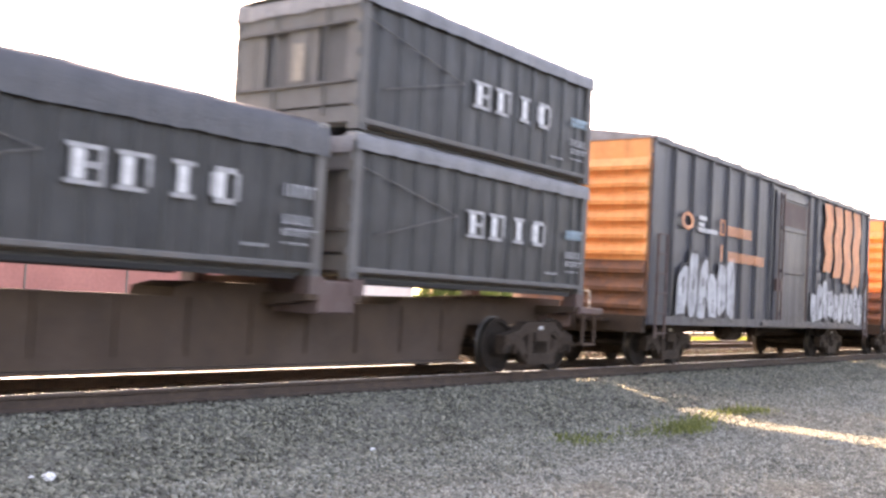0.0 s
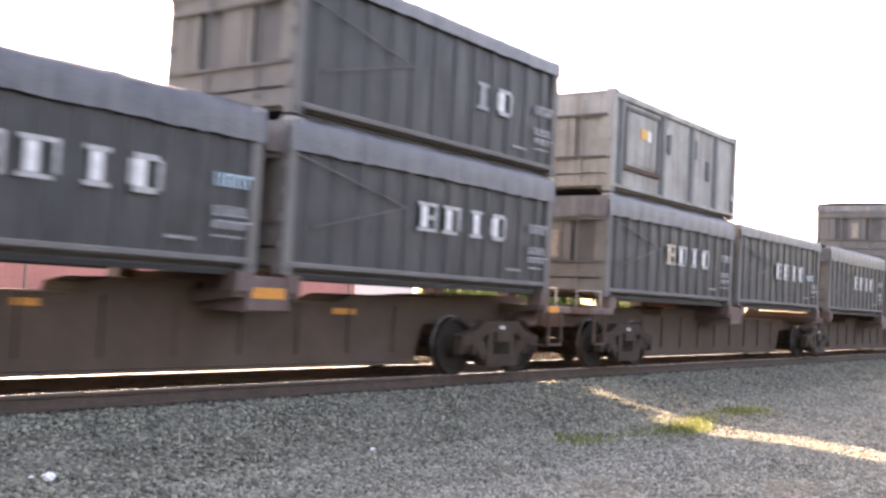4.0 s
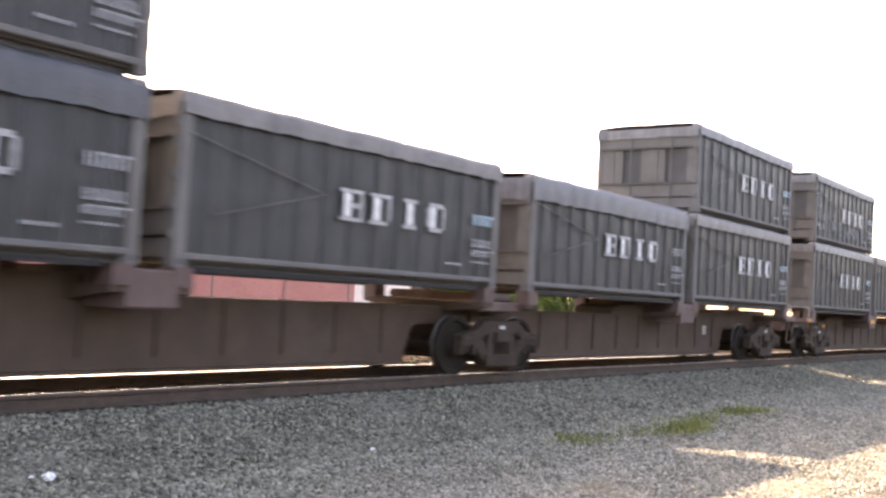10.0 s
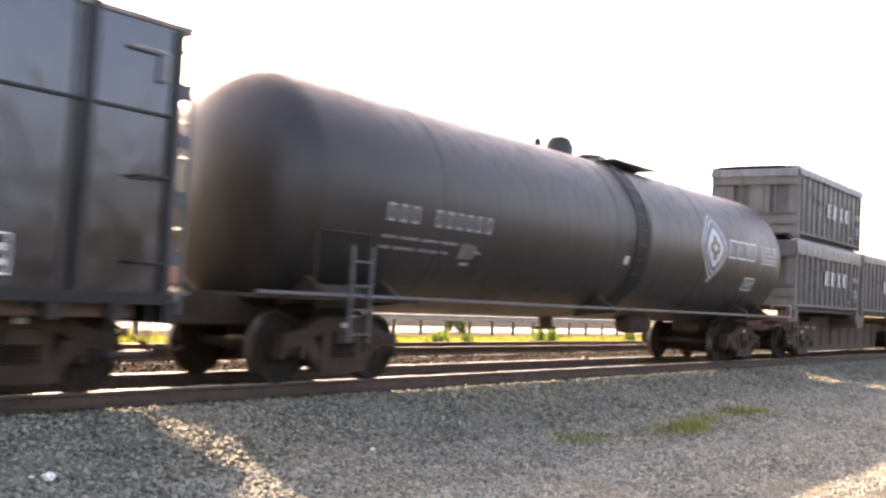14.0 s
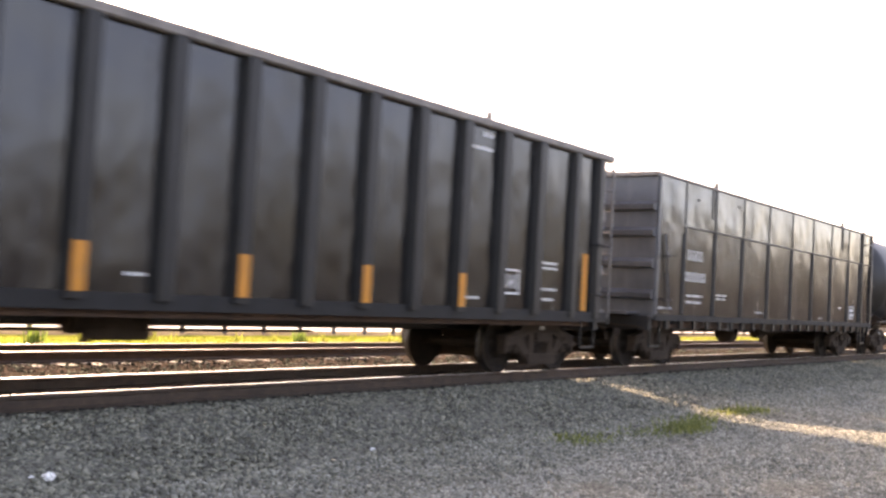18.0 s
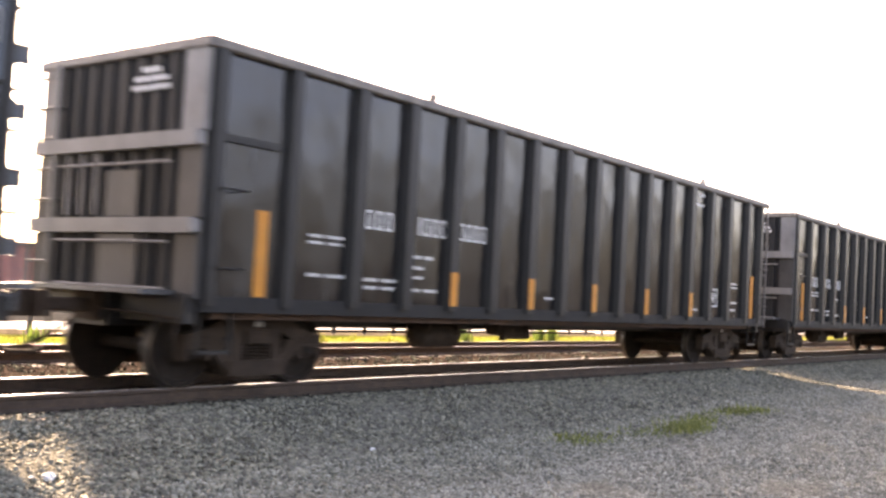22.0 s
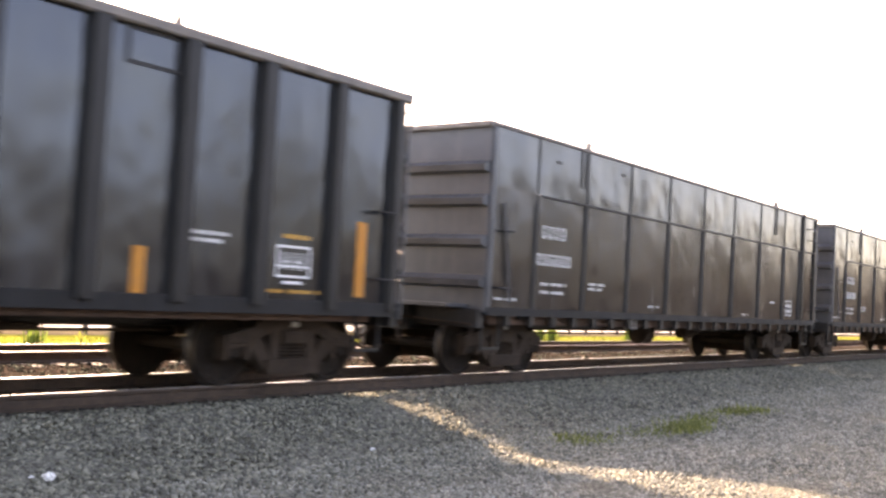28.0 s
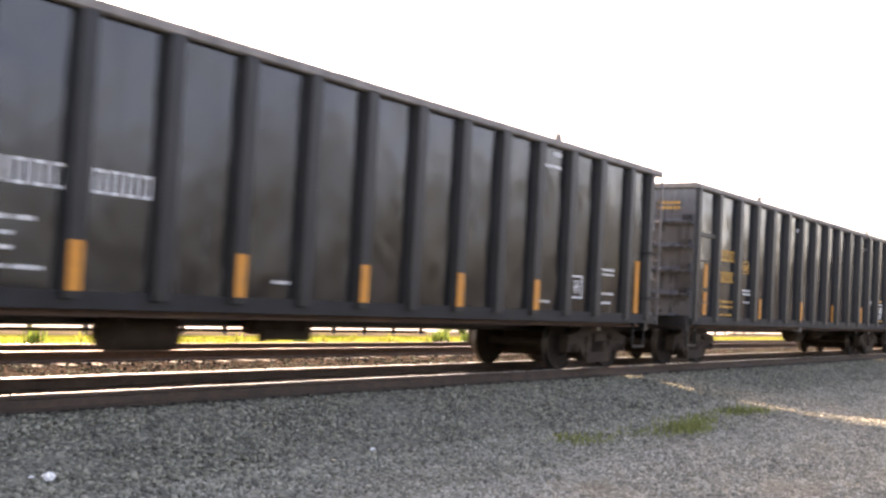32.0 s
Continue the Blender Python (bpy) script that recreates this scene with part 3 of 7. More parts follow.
def marks(parent, name, rows, mat, y, label, depth=0.004):
    """Rows of plain painted bars on the near side: (x, z, widths, height, gap). Large bars are parts of their own, small ones stay together."""
    small = Shape()
    for x, z, widths, h, gap in rows:
        for w in widths:
            if h >= 0.09 and w >= 0.05:
                key = (round(w, 3), round(h, 3), mat.name)
                if key not in BAR_MESH:
                    b = Shape()
                    if w > 0.09 and h > 0.15:          # a pair of strokes
                        b.box(0, w * 0.22, -depth, 0, 0, h).box(w * 0.78, w, -depth, 0, 0, h).box(w * 0.22, w * 0.78, -depth, 0, 0.0, h * 0.13).box(w * 0.22, w * 0.78, -depth, 0, h * 0.87, h)
                    else:
                        b.box(0, w, -depth, 0, 0, h)
                    BAR_MESH[key] = b.mesh("painted_bar", mat)
                part("painted_bar", BAR_MESH[key], None, parent, label, at=(x, y, z))
            elif w > 0.25 and h < 0.06:                # a line of small strokes
                n = int(w / 0.062)
                for k in range(n):
                    if k % 7 != 4:
                        small.box(x + w * k / n, x + w * (k + 0.74) / n, y - depth, y, z, z + h)
            else:
                small.box(x, x + w, y - depth, y, z, z + h)
            x += w + gap
    if small.v:
        tagged(part(name, small, mat, parent, label), kind="stuff")


# ---- waste containers ----
CL, CW, CH = 6.10, 2.44, 1.90
RIBS = 12


def tarp_shape(drop, sag, seed):
    """A cover drawn over the bows, hanging down the sides with an uneven hem."""
    r = np.random.default_rng(seed)
    s = Shape()
    nx = 40
    ph = r.uniform(0, 6, 8)
    cross = [(-1, 0), (-1, 0.35), (-1, 0.7), (-0.985, 0.87), (-0.95, 1), (-0.88, 1), (-0.6, 1), (-0.2, 1), (0.2, 1), (0.6, 1), (0.88, 1), (0.95, 1), (0.985, 0.87), (1, 0.7), (1, 0.35), (1, 0)]
    grid = []
    for i in range(nx + 1):
        u = i / nx
        x = -0.012 + (CL + 0.024) * u
        hem = drop * (0.95 + 0.022 * math.sin(6 * u + ph[0]) + 0.015 * math.sin(31 * u + ph[1])) + r.normal(0, 0.004)
        row = []
        for a, b in cross:
            if b < 1:
                fold = abs(math.sin((RIBS - 1) * math.pi * (x - 0.42) / (CL - 0.84)))
                yy = a * (CW / 2 + 0.016 + 0.035 * (1 - fold) * (1 - b))
                zz = CH + 0.02 - (hem + 0.05 + 0.02 * (1 - fold)) * (1 - b)
            else:
                yy = a * CW / 2
                zz = CH + 0.015 + 0.05 * (1 - a * a) - sag * 0.4 * (1 - a * a) * (0.6 + 0.4 * math.sin(9 * u * math.pi + ph[2])) + 0.006 * math.sin(27 * u + 4 * a + ph[3])
            row.append((x, yy, zz + r.normal(0, 0.003)))
        grid.append(row)
    m = len(cross)
    pts = [p for row in grid for p in row]
    s.face_set(pts, [(i * m + j, (i + 1) * m + j, (i + 1) * m + j + 1, i * m + j + 1) for i in range(nx) for j in range(m - 1)])
    # flaps over the two ends
    for row, q in ((grid[0], -1), (grid[-1], 1)):
        k = 12
        top = [(row[0][0] + q * 0.014, -CW / 2 + 0.02 + (CW - 0.04) * i / k, CH - 0.05) for i in range(k + 1)]
        low = [(x + q * 0.012, y, CH - 0.08 - drop * (0.9 + 0.07 * math.sin(7 * y + ph[4]) + 0.05 * math.sin(19 * y))) for x, y, z in top]
        s.face_set(top + low, [(i, i + 1, k + 2 + i, k + 1 + i) for i in range(k)])
    return s


def rib_mesh(name, z0, z1, w, d, mat):
    """An upright pressed rib: chamfered channel."""
    s = Shape()
    s.prism_z([(-w / 2 - 0.02, 0), (-w / 2 + 0.01, -d), (w / 2 - 0.01, -d), (w / 2 + 0.02, 0)], z0, z1)
    return s.mesh(name, mat)


def container(tarp_mat, drop, seed, grey=False):
    """A twenty-foot open-top box: sheet sides between ribs, rails, posts, barred ends and a cover."""
    M_S, M_E = (M_GREY, M_GREY) if grey else (M_NAVY, M_NAVY_END)
    c = thing("waste_container", "x", "container")
    hw = CW / 2
    for q in (-1, 1):
        part("side_panel", Shape().box(0.1, CL - 0.1, q * (hw - 0.07) - 0.02, q * (hw - 0.07) + 0.02, 0.12, CH - 0.12), M_S, c)
        part("bottom_rail", Shape().box(0.12, CL - 0.12, q * (hw - 0.05) - 0.06, q * (hw - 0.05) + 0.05, 0.085, 0.16, 0.015), M_E, c)
        # Inset dark box stands in for the shade below the rail.
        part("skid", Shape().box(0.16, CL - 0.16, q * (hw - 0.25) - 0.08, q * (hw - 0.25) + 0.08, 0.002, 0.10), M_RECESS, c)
        part("top_rail", Shape().box(0.12, CL - 0.12, q * (hw - 0.05) - 0.05, q * (hw - 0.05) + 0.05, CH - 0.16, CH - 0.05, 0.015), M_S, c)
        rib = rib_mesh("rib", 0.13, CH - 0.16, 0.12 if not grey else 0.13, 0.032 if not grey else 0.065, M_S if not grey else M_GREY_RIB)
        xs = [0.42 + (CL - 0.84) * i / (RIBS - 1) for i in range(RIBS)] if not grey else [0.4, 2.2, 3.62, 4.92]
        if grey:
            yo = q * (hw - 0.045)
            hatch = part("recessed_hatch", Shape().box(0.62, 1.95, yo - 0.008, yo + 0.008, 0.62, 1.60), M_S, c, "recessed hatch with rust along its foot")
            # Dark strips paint in the shadow rim around the hatch.
            for a, b, za, zb in ((0.56, 2.01, 1.60, 1.66), (0.56, 0.62, 0.56, 1.60), (1.95, 2.01, 0.56, 1.60)):
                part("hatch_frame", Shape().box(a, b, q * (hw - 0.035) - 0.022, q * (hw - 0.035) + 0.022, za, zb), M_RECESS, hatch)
            part("hatch_sill", Shape().box(0.50, 2.06, q * (hw - 0.03) - 0.03, q * (hw - 0.03) + 0.03, 0.46, 0.56, 0.01), M_RUST, hatch, "rusty sill of the hatch")
            for xa, za in ((2.45, 1.02), (3.75, 1.10), (4.45, 0.72)):
                part("latch_plate", Shape().box(xa, xa + 0.16, q * (hw - 0.04) - 0.014, q * (hw - 0.04) + 0.014, za, za + 0.42, 0.01), M_RECESS, c)
            for xa, za in ((2.32, 1.40), (4.95, 1.30), (5.85, 0.42)):
                part("white_tag", Shape().box(xa, xa + 0.10, q * (hw - 0.005) - 0.004, q * (hw - 0.005) + 0.004, za, za + 0.14), M_STENCIL, c, "small white tag")
        for x in xs:
            o = part("rib", rib, None, c, at=(x, q * (hw - 0.05), 0))
            o.rotation_euler = (0, 0, 0 if q < 0 else math.pi)
    for x, sx in ((0.0, -1), (CL, 1)):
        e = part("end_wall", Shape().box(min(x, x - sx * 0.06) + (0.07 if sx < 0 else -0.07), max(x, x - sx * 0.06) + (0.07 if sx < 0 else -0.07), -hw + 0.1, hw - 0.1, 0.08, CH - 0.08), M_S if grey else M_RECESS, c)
        f0, f1 = sorted((x - sx * 0.055, x - sx * 0.004))
        for z0, z1 in ((0.10, 0.30), (0.34, 0.62), (CH - 0.46, CH - 0.08)):
            part("cross_bar", Shape().box(f0, f1, -hw + 0.1, hw - 0.1, z0, z1), M_E, e)
        for y0, y1 in ((-1.1, -0.94), (-0.44, -0.27), (-0.27, 0.14), (0.58, 0.80), (0.80, 1.1)):
            dx = 0.003 if y0 in (-0.27, 0.80) else 0.009
            part("upright_bar", Shape().box(f0 + (dx if sx < 0 else 0), f1 - (dx if sx > 0 else 0), y0, y1 - 0.012, 0.60, CH - 0.45), M_E, e)
        xf = x + sx * 0.002
        for za in (0.615, CH - 0.50):
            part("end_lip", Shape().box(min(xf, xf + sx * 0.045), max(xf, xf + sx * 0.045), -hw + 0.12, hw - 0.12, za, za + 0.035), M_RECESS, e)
        for yb in (-0.60, 0.36):
            part("lock_bar", Shape().rod((x + sx * 0.03, yb, 0.2), (x + sx * 0.03, yb, CH - 0.2), 0.018, 6), M_E, e)
        for y in (-hw, hw):
            q = 1 if y > 0 else -1
            post = part("corner_post", Shape().box(min(x, x - sx * 0.15), max(x, x - sx * 0.15), min(y, y - q * 0.13), max(y, y - q * 0.13), 0.12, CH - 0.12), M_E, c)
            for z in (0.35, 0.68, 1.0, 1.32, 1.58):
                part("hinge", Shape().rod((x + sx * 0.012, y - q * 0.05, z - 0.05), (x + sx * 0.012, y - q * 0.05, z + 0.05), 0.028, 8), M_E, post)
            for z in (0.0, CH - 0.118):
                cast = part("corner_casting", Shape().box(min(x + sx * 0.006, x - sx * 0.17), max(x + sx * 0.006, x - sx * 0.17), min(y + q * 0.006, y - q * 0.16), max(y + q * 0.006, y - q * 0.16), z, z + 0.118), M_CAST if z else M_E, c, "pale worn corner casting" if z else "")
                part("casting_slot", Shape().box(x - sx * 0.115, x - sx * 0.055, y + q * 0.0062, y + q * 0.0085, z + 0.03, z + 0.09), M_PAINT_DARK, cast)
    if not grey:
        for q in (-1, 1):
            part("tarp_arm", Shape().rod((0.12, q * (hw + 0.012), 1.46), (2.25, q * (hw + 0.012), 1.02), 0.009, 6).rod((2.25, q * (hw + 0.012), 1.02), (0.5, q * (hw + 0.012), 0.60), 0.009, 6), M_NAVY_END, c, "worn forked arm of the cover")
    part("floor_plate", Shape().box(0.1, CL - 0.1, -hw + 0.1, hw - 0.1, 0.06, 0.11), M_E, c)
    if tarp_mat:
        part("cover", tarp_shape(drop, 0.05, seed), tarp_mat, c, "weathered tarpaulin tied over the open top", smooth=40)
    else:
        part("lid", Shape().box(0.05, CL - 0.05, -hw + 0.03, hw - 0.03, CH - 0.06, CH - 0.012, 0.01), M_S, c, "flat grey steel lid")
    return c


FACE = -(CW / 2 + 0.002)     # just proud of the ribs on the near side


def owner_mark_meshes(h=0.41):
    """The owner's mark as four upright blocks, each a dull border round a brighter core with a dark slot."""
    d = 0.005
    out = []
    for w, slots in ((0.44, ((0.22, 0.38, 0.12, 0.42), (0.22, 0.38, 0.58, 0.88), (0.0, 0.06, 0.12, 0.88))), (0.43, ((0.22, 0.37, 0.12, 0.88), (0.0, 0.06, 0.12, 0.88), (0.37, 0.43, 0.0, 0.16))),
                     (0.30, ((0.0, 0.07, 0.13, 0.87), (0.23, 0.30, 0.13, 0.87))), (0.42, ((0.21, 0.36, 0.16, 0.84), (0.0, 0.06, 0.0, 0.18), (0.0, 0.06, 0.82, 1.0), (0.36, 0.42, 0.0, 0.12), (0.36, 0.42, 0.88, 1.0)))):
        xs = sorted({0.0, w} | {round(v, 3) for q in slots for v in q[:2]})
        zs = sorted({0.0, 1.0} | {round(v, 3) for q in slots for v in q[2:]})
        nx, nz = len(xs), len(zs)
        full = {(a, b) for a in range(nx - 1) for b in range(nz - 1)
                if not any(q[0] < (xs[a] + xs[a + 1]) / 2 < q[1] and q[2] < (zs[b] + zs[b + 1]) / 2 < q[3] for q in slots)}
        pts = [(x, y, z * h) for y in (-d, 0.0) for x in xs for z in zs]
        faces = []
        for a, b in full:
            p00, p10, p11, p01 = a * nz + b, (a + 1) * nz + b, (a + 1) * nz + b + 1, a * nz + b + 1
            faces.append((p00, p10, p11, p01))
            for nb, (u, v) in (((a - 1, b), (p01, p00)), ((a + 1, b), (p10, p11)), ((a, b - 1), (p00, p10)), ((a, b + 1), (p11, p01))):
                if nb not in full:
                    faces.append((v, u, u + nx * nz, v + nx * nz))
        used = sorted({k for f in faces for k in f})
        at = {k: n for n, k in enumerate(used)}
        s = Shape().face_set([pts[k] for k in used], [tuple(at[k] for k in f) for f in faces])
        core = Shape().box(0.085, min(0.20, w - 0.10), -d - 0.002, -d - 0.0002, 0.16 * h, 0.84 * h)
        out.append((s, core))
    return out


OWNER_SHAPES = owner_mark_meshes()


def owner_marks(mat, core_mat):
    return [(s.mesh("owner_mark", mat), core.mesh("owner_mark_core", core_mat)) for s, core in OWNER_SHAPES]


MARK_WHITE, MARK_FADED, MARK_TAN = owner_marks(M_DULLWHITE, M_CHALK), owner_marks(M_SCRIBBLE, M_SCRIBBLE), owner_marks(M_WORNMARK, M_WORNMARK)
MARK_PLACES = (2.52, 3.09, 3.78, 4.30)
REG_PLACE = {(0, 1): (5.02, 0.80), (0, 0): (5.42, 0.95)}         # (car, slot): where the pale registration stands


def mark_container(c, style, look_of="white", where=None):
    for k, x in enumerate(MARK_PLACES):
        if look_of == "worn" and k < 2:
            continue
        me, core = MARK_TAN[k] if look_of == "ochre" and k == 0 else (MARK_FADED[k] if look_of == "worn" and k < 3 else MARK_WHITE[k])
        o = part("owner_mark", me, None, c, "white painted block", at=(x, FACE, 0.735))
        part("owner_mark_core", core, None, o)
    rx, rz = REG_PLACE.get(where, (5.42, 0.93))
    pale = M_PALE if style % 2 else M_STENCIL
    marks(c, "registration_bar", [(rx + 0.075 * k, rz, [0.030], 0.15, 0.0) for k in range(7)] + [(rx + 0.15 * k, rz + 0.125, [0.09], 0.028, 0.0) for k in range(1, 4)], pale, FACE, "pale painted bar")
    marks(c, "data_stencil", [(5.42, 0.62, [0.020] * 9, 0.10, 0.036), (5.42, 0.60, [0.076] * 4, 0.022, 0.06), (5.42, 0.46, [0.020] * 9, 0.09, 0.036), (5.50, 0.535, [0.076] * 4, 0.022, 0.06), (5.42, 0.36, [0.028] * 8, 0.03, 0.032), (4.80, 0.30, [0.028] * 7, 0.04, 0.03)], M_STENCIL, FACE, "small faded bar")
    if style in (0, 2, 5):
        part("end_placard", Shape().box(-0.012, -0.002, -0.20, 0.02, 0.70, 1.22), M_TAN, c, "tan placard on the end doors")


protos = {"grey_tarp": container(M_TARP, 0.20, 1), "blue_tarp": container(M_TARP_BLUE, 0.38, 2), "tan_tarp": container(M_TARP_TAN, 0.22, 3),
          "long_tarp": container(M_TARP_DARK, 0.40, 4), "grey_box": container(None, 0, 5, True)}
used_proto = set()


def place_container(kind, x0, z, label, style, mark=True, look_of="white", where=None):
    p = protos[kind]
    if kind in used_proto:
        c = copy_thing(p, pose(x0, 0, z))
        for o in list(c.children_recursive):
            if o.name.split(".")[0] in ("owner_mark", "registration_bar", "data_stencil", "end_placard", "spray_scrawl", "painted_bar", "bottom_skid", "sticker", "small_plate", "owner_mark_core"):
                bpy.data.objects.remove(o)
    else:
        c = p
        c.location = (x0, 0, z)
        used_proto.add(kind)
    tagged(c, label, "container", "waste containers on the train")
    if mark:
        mark_container(c, style, look_of, where)
    MOVING.append((c, x0, z))
    return c


# ---- articulated container cars ----
SLOTS = (0.0, 6.55, 13.60, 20.15)
CAR_L = 26.25
DECK = 1.34


def container_car(x0, amber=False):
    c = thing("container_flat_car", "dark brown articulated spine car carrying waste containers", "rail car", "container cars of the train", at=(x0, 0, 0))
    for u0 in (0.0, 13.60):
        xa, xb = u0 - (0.55 if u0 == 0 else 0.45), u0 + 12.65 + (0.45 if u0 == 0 else 0.55)
        ca, cb = (3.1, 1.65) if u0 == 0 else (1.65, 3.1)          # clear of the wheels at either end
        side = [(xa, 0.78), (xa + ca - 0.2, 0.74), (xa + ca, 0.19), (xb - cb, 0.19), (xb - cb + 0.2, 0.74), (xb, 0.78)]
        side += ([(xb, 1.03)] if u0 == 0 else [(xb, 1.24), (u0 + 11.9, 1.24), (u0 + 10.7, 1.19), (u0 + 10.1, 1.15), (u0 + 8.68, 1.13), (u0 + 8.32, 1.01)])
        ur = u0 + (3.96 if u0 == 0 else 4.42)
        side += [(u0 + 6.6, 1.01), (u0 + 6.6, 1.22), (ur + 1.1, 1.21), (ur + 0.3, 1.19), (ur + 0.03, 1.12), (ur, 1.01)]
        side += ([(3.17, 1.01), (2.86, 1.145), (xa, 1.15)] if u0 == 0 else [(xa, 1.03)])
        sp = part("centre_sill", Shape().prism_y(side, -0.42, 0.42), M_SPINE, c, "deep dark brown spine")
        for y in (-0.5, 0.5):
            part("sill_flange", Shape().prism_y([(xa + ca + 0.1, 0.16), (xb - cb - 0.1, 0.16), (xb - cb - 0.1, 0.19), (xa + ca + 0.1, 0.19)], y - 0.09, y + 0.09), M_SPINE, sp)
        for k in range(9):
            x = xa + ca + 0.5 + (xb - xa - ca - cb - 1.0) * k / 8
            for y in (-0.45, 0.45):
                part("stiffener", Shape().box(x - 0.012, x + 0.012, y - 0.035 if y > 0 else y, y if y > 0 else y + 0.035, 0.32, 1.0), M_SPINE, sp)
        for x in (u0 + 0.15, u0 + 5.95, u0 + 6.70, u0 + 12.50):
            b = part("bolster_arm", Shape().prism_x([(-1.2, 1.12), (-1.2, 1.05), (-0.42, 0.94), (0.42, 0.94), (1.2, 1.05), (1.2, 1.12)], x - 0.14, x + 0.14), M_SPINE, c)
            for q in (-1, 1):
                part("pedestal", Shape().box(x - 0.13, x + 0.13, q * 1.10 - 0.13, q * 1.10 + 0.13, 1.12, DECK), M_OXIDE, b, "oxide red container pedestal")
        x = u0 + 6.325
        part("centre_post", Shape().box(x - 0.33, x + 0.33, -1.22, 1.22, 0.88, 1.30, 0.025), M_OXIDE, c, "oxide red cross block between two containers")
        for q in (-1, 1):
            if amber:
                part("reflector", Shape().box(x - 0.26, x + 0.26, q * 1.224 - 0.003, q * 1.224 + 0.003, 1.04, 1.17), M_REFLECT, c, "amber reflector plate")
            if not amber:
                continue
            part("reflector", Shape().box(u0 + 8.28, u0 + 8.74, q * 0.424 - 0.003, q * 0.424 + 0.003, 0.86, 0.94), M_REFLECT, c, "amber reflector plate")
            part("reflector", Shape().box(u0 + 3.6, u0 + 3.9, q * 0.424 - 0.003, q * 0.424 + 0.003, 0.86, 0.94), M_REFLECT, c, "amber reflector plate")
    for x in (-0.25, CAR_L + 0.25):
        part("end_platform", Shape().box(x - 0.42, x + 0.42, -1.25, 1.25, 1.0, 1.12, 0.02), M_OXIDE, c, "oxide red end platform")
        part("end_sill", Shape().box(x - 0.42, x + 0.42, -0.6, 0.6, 0.74, 1.0, 0.04), M_OXIDE, c)
        for q in (-1, 1):
            part("sill_step", Shape().box(x - 0.22, x + 0.22, q * 1.2 - 0.02, q * 1.2 + 0.02, 0.45, 0.49).box(x - 0.22, x - 0.18, q * 1.2 - 0.02, q * 1.2 + 0.02, 0.45, 1.02).box(x + 0.18, x + 0.22, q * 1.2 - 0.02, q * 1.2 + 0.02, 0.45, 1.02), M_SPINE, c)
        for q in (-1, 1):
            if amber:
                part("reflector", Shape().box(x - 0.3, x + 0.02, q * 1.256 - 0.004, q * 1.256 + 0.004, 1.01, 1.11), M_REFLECT, c, "amber reflector plate")
        part("grab_iron", Shape().rod((x, -1.2, 1.12), (x, -1.2, 1.42), 0.014, 6).rod((x, -1.2, 1.42), (x, -0.7, 1.42), 0.014, 6).rod((x, -0.7, 1.42), (x, -0.7, 1.12), 0.014, 6), M_CAST, c)
    part("articulation_joint", Shape().turned_z([(0.72, 0.34), (1.0, 0.36), (1.16, 0.30)], 20, 13.125, 0).box(12.5, 13.75, -1.05, 1.05, 0.98, 1.14, 0.02).box(12.72, 13.53, -0.95, 0.95, 1.12, 1.27, 0.06), M_OXIDE, c, "oxide red articulation between the two platforms")
    if x0 < -60:
        SX = 22.66
        part("stencil_panel", Shape().box(SX, SX + 0.18, -0.427, -0.421, 0.62, 0.66).box(SX, SX + 0.18, -0.427, -0.421, 0.78, 0.82).box(SX, SX + 0.03, -0.427, -0.421, 0.66, 0.78).box(SX + 0.15, SX + 0.18, -0.427, -0.421, 0.66, 0.78).box(SX + 0.07, SX + 0.11, -0.427, -0.421, 0.68, 0.76), M_WHITE, c, "small white stencil panel")
        marks(c, "data_stencil", [(3.24, 0.80, [0.045] * 8, 0.085, 0.035), (4.04, 0.80, [0.045] * 6, 0.085, 0.035)], M_STENCIL, -0.424, "small faded bar")
    for x in (1.15, 13.125, CAR_L - 1.15):
        truck(c, x)
    ends_of(c, CAR_L, 0.55)
    MOVING.append((c, x0, 0.0))
    return c


CARS = (-10.72, -39.05, -67.42)
NUDGE = ((-0.14, -0.17, -0.10, -0.03), (-0.04, 0, 0, -0.04), (0, 0, 0, 0))     # boxes stand a little off their places
TXT = {"grey_tarp": "navy waste container under a grey tarpaulin on a spine car", "blue_tarp": "navy waste container under a blue-grey tarpaulin on a spine car",
       "tan_tarp": "navy waste container under a dusty tan tarpaulin on a spine car", "long_tarp": "navy waste container with a low-hanging grey tarpaulin on a spine car",
       "grey_box": "plain grey steel container stacked on a waste container"}
LOADS = ((("blue_tarp", "tan_tarp", "long_tarp", "grey_tarp"), ("grey_box", None, None, "grey_tarp")),
         (("grey_tarp", "tan_tarp", "blue_tarp", "blue_tarp"), ("grey_tarp", None, None, "grey_tarp")),
         (("long_tarp", "tan_tarp", "blue_tarp", "tan_tarp"), ("grey_tarp", None, None, "grey_tarp")))
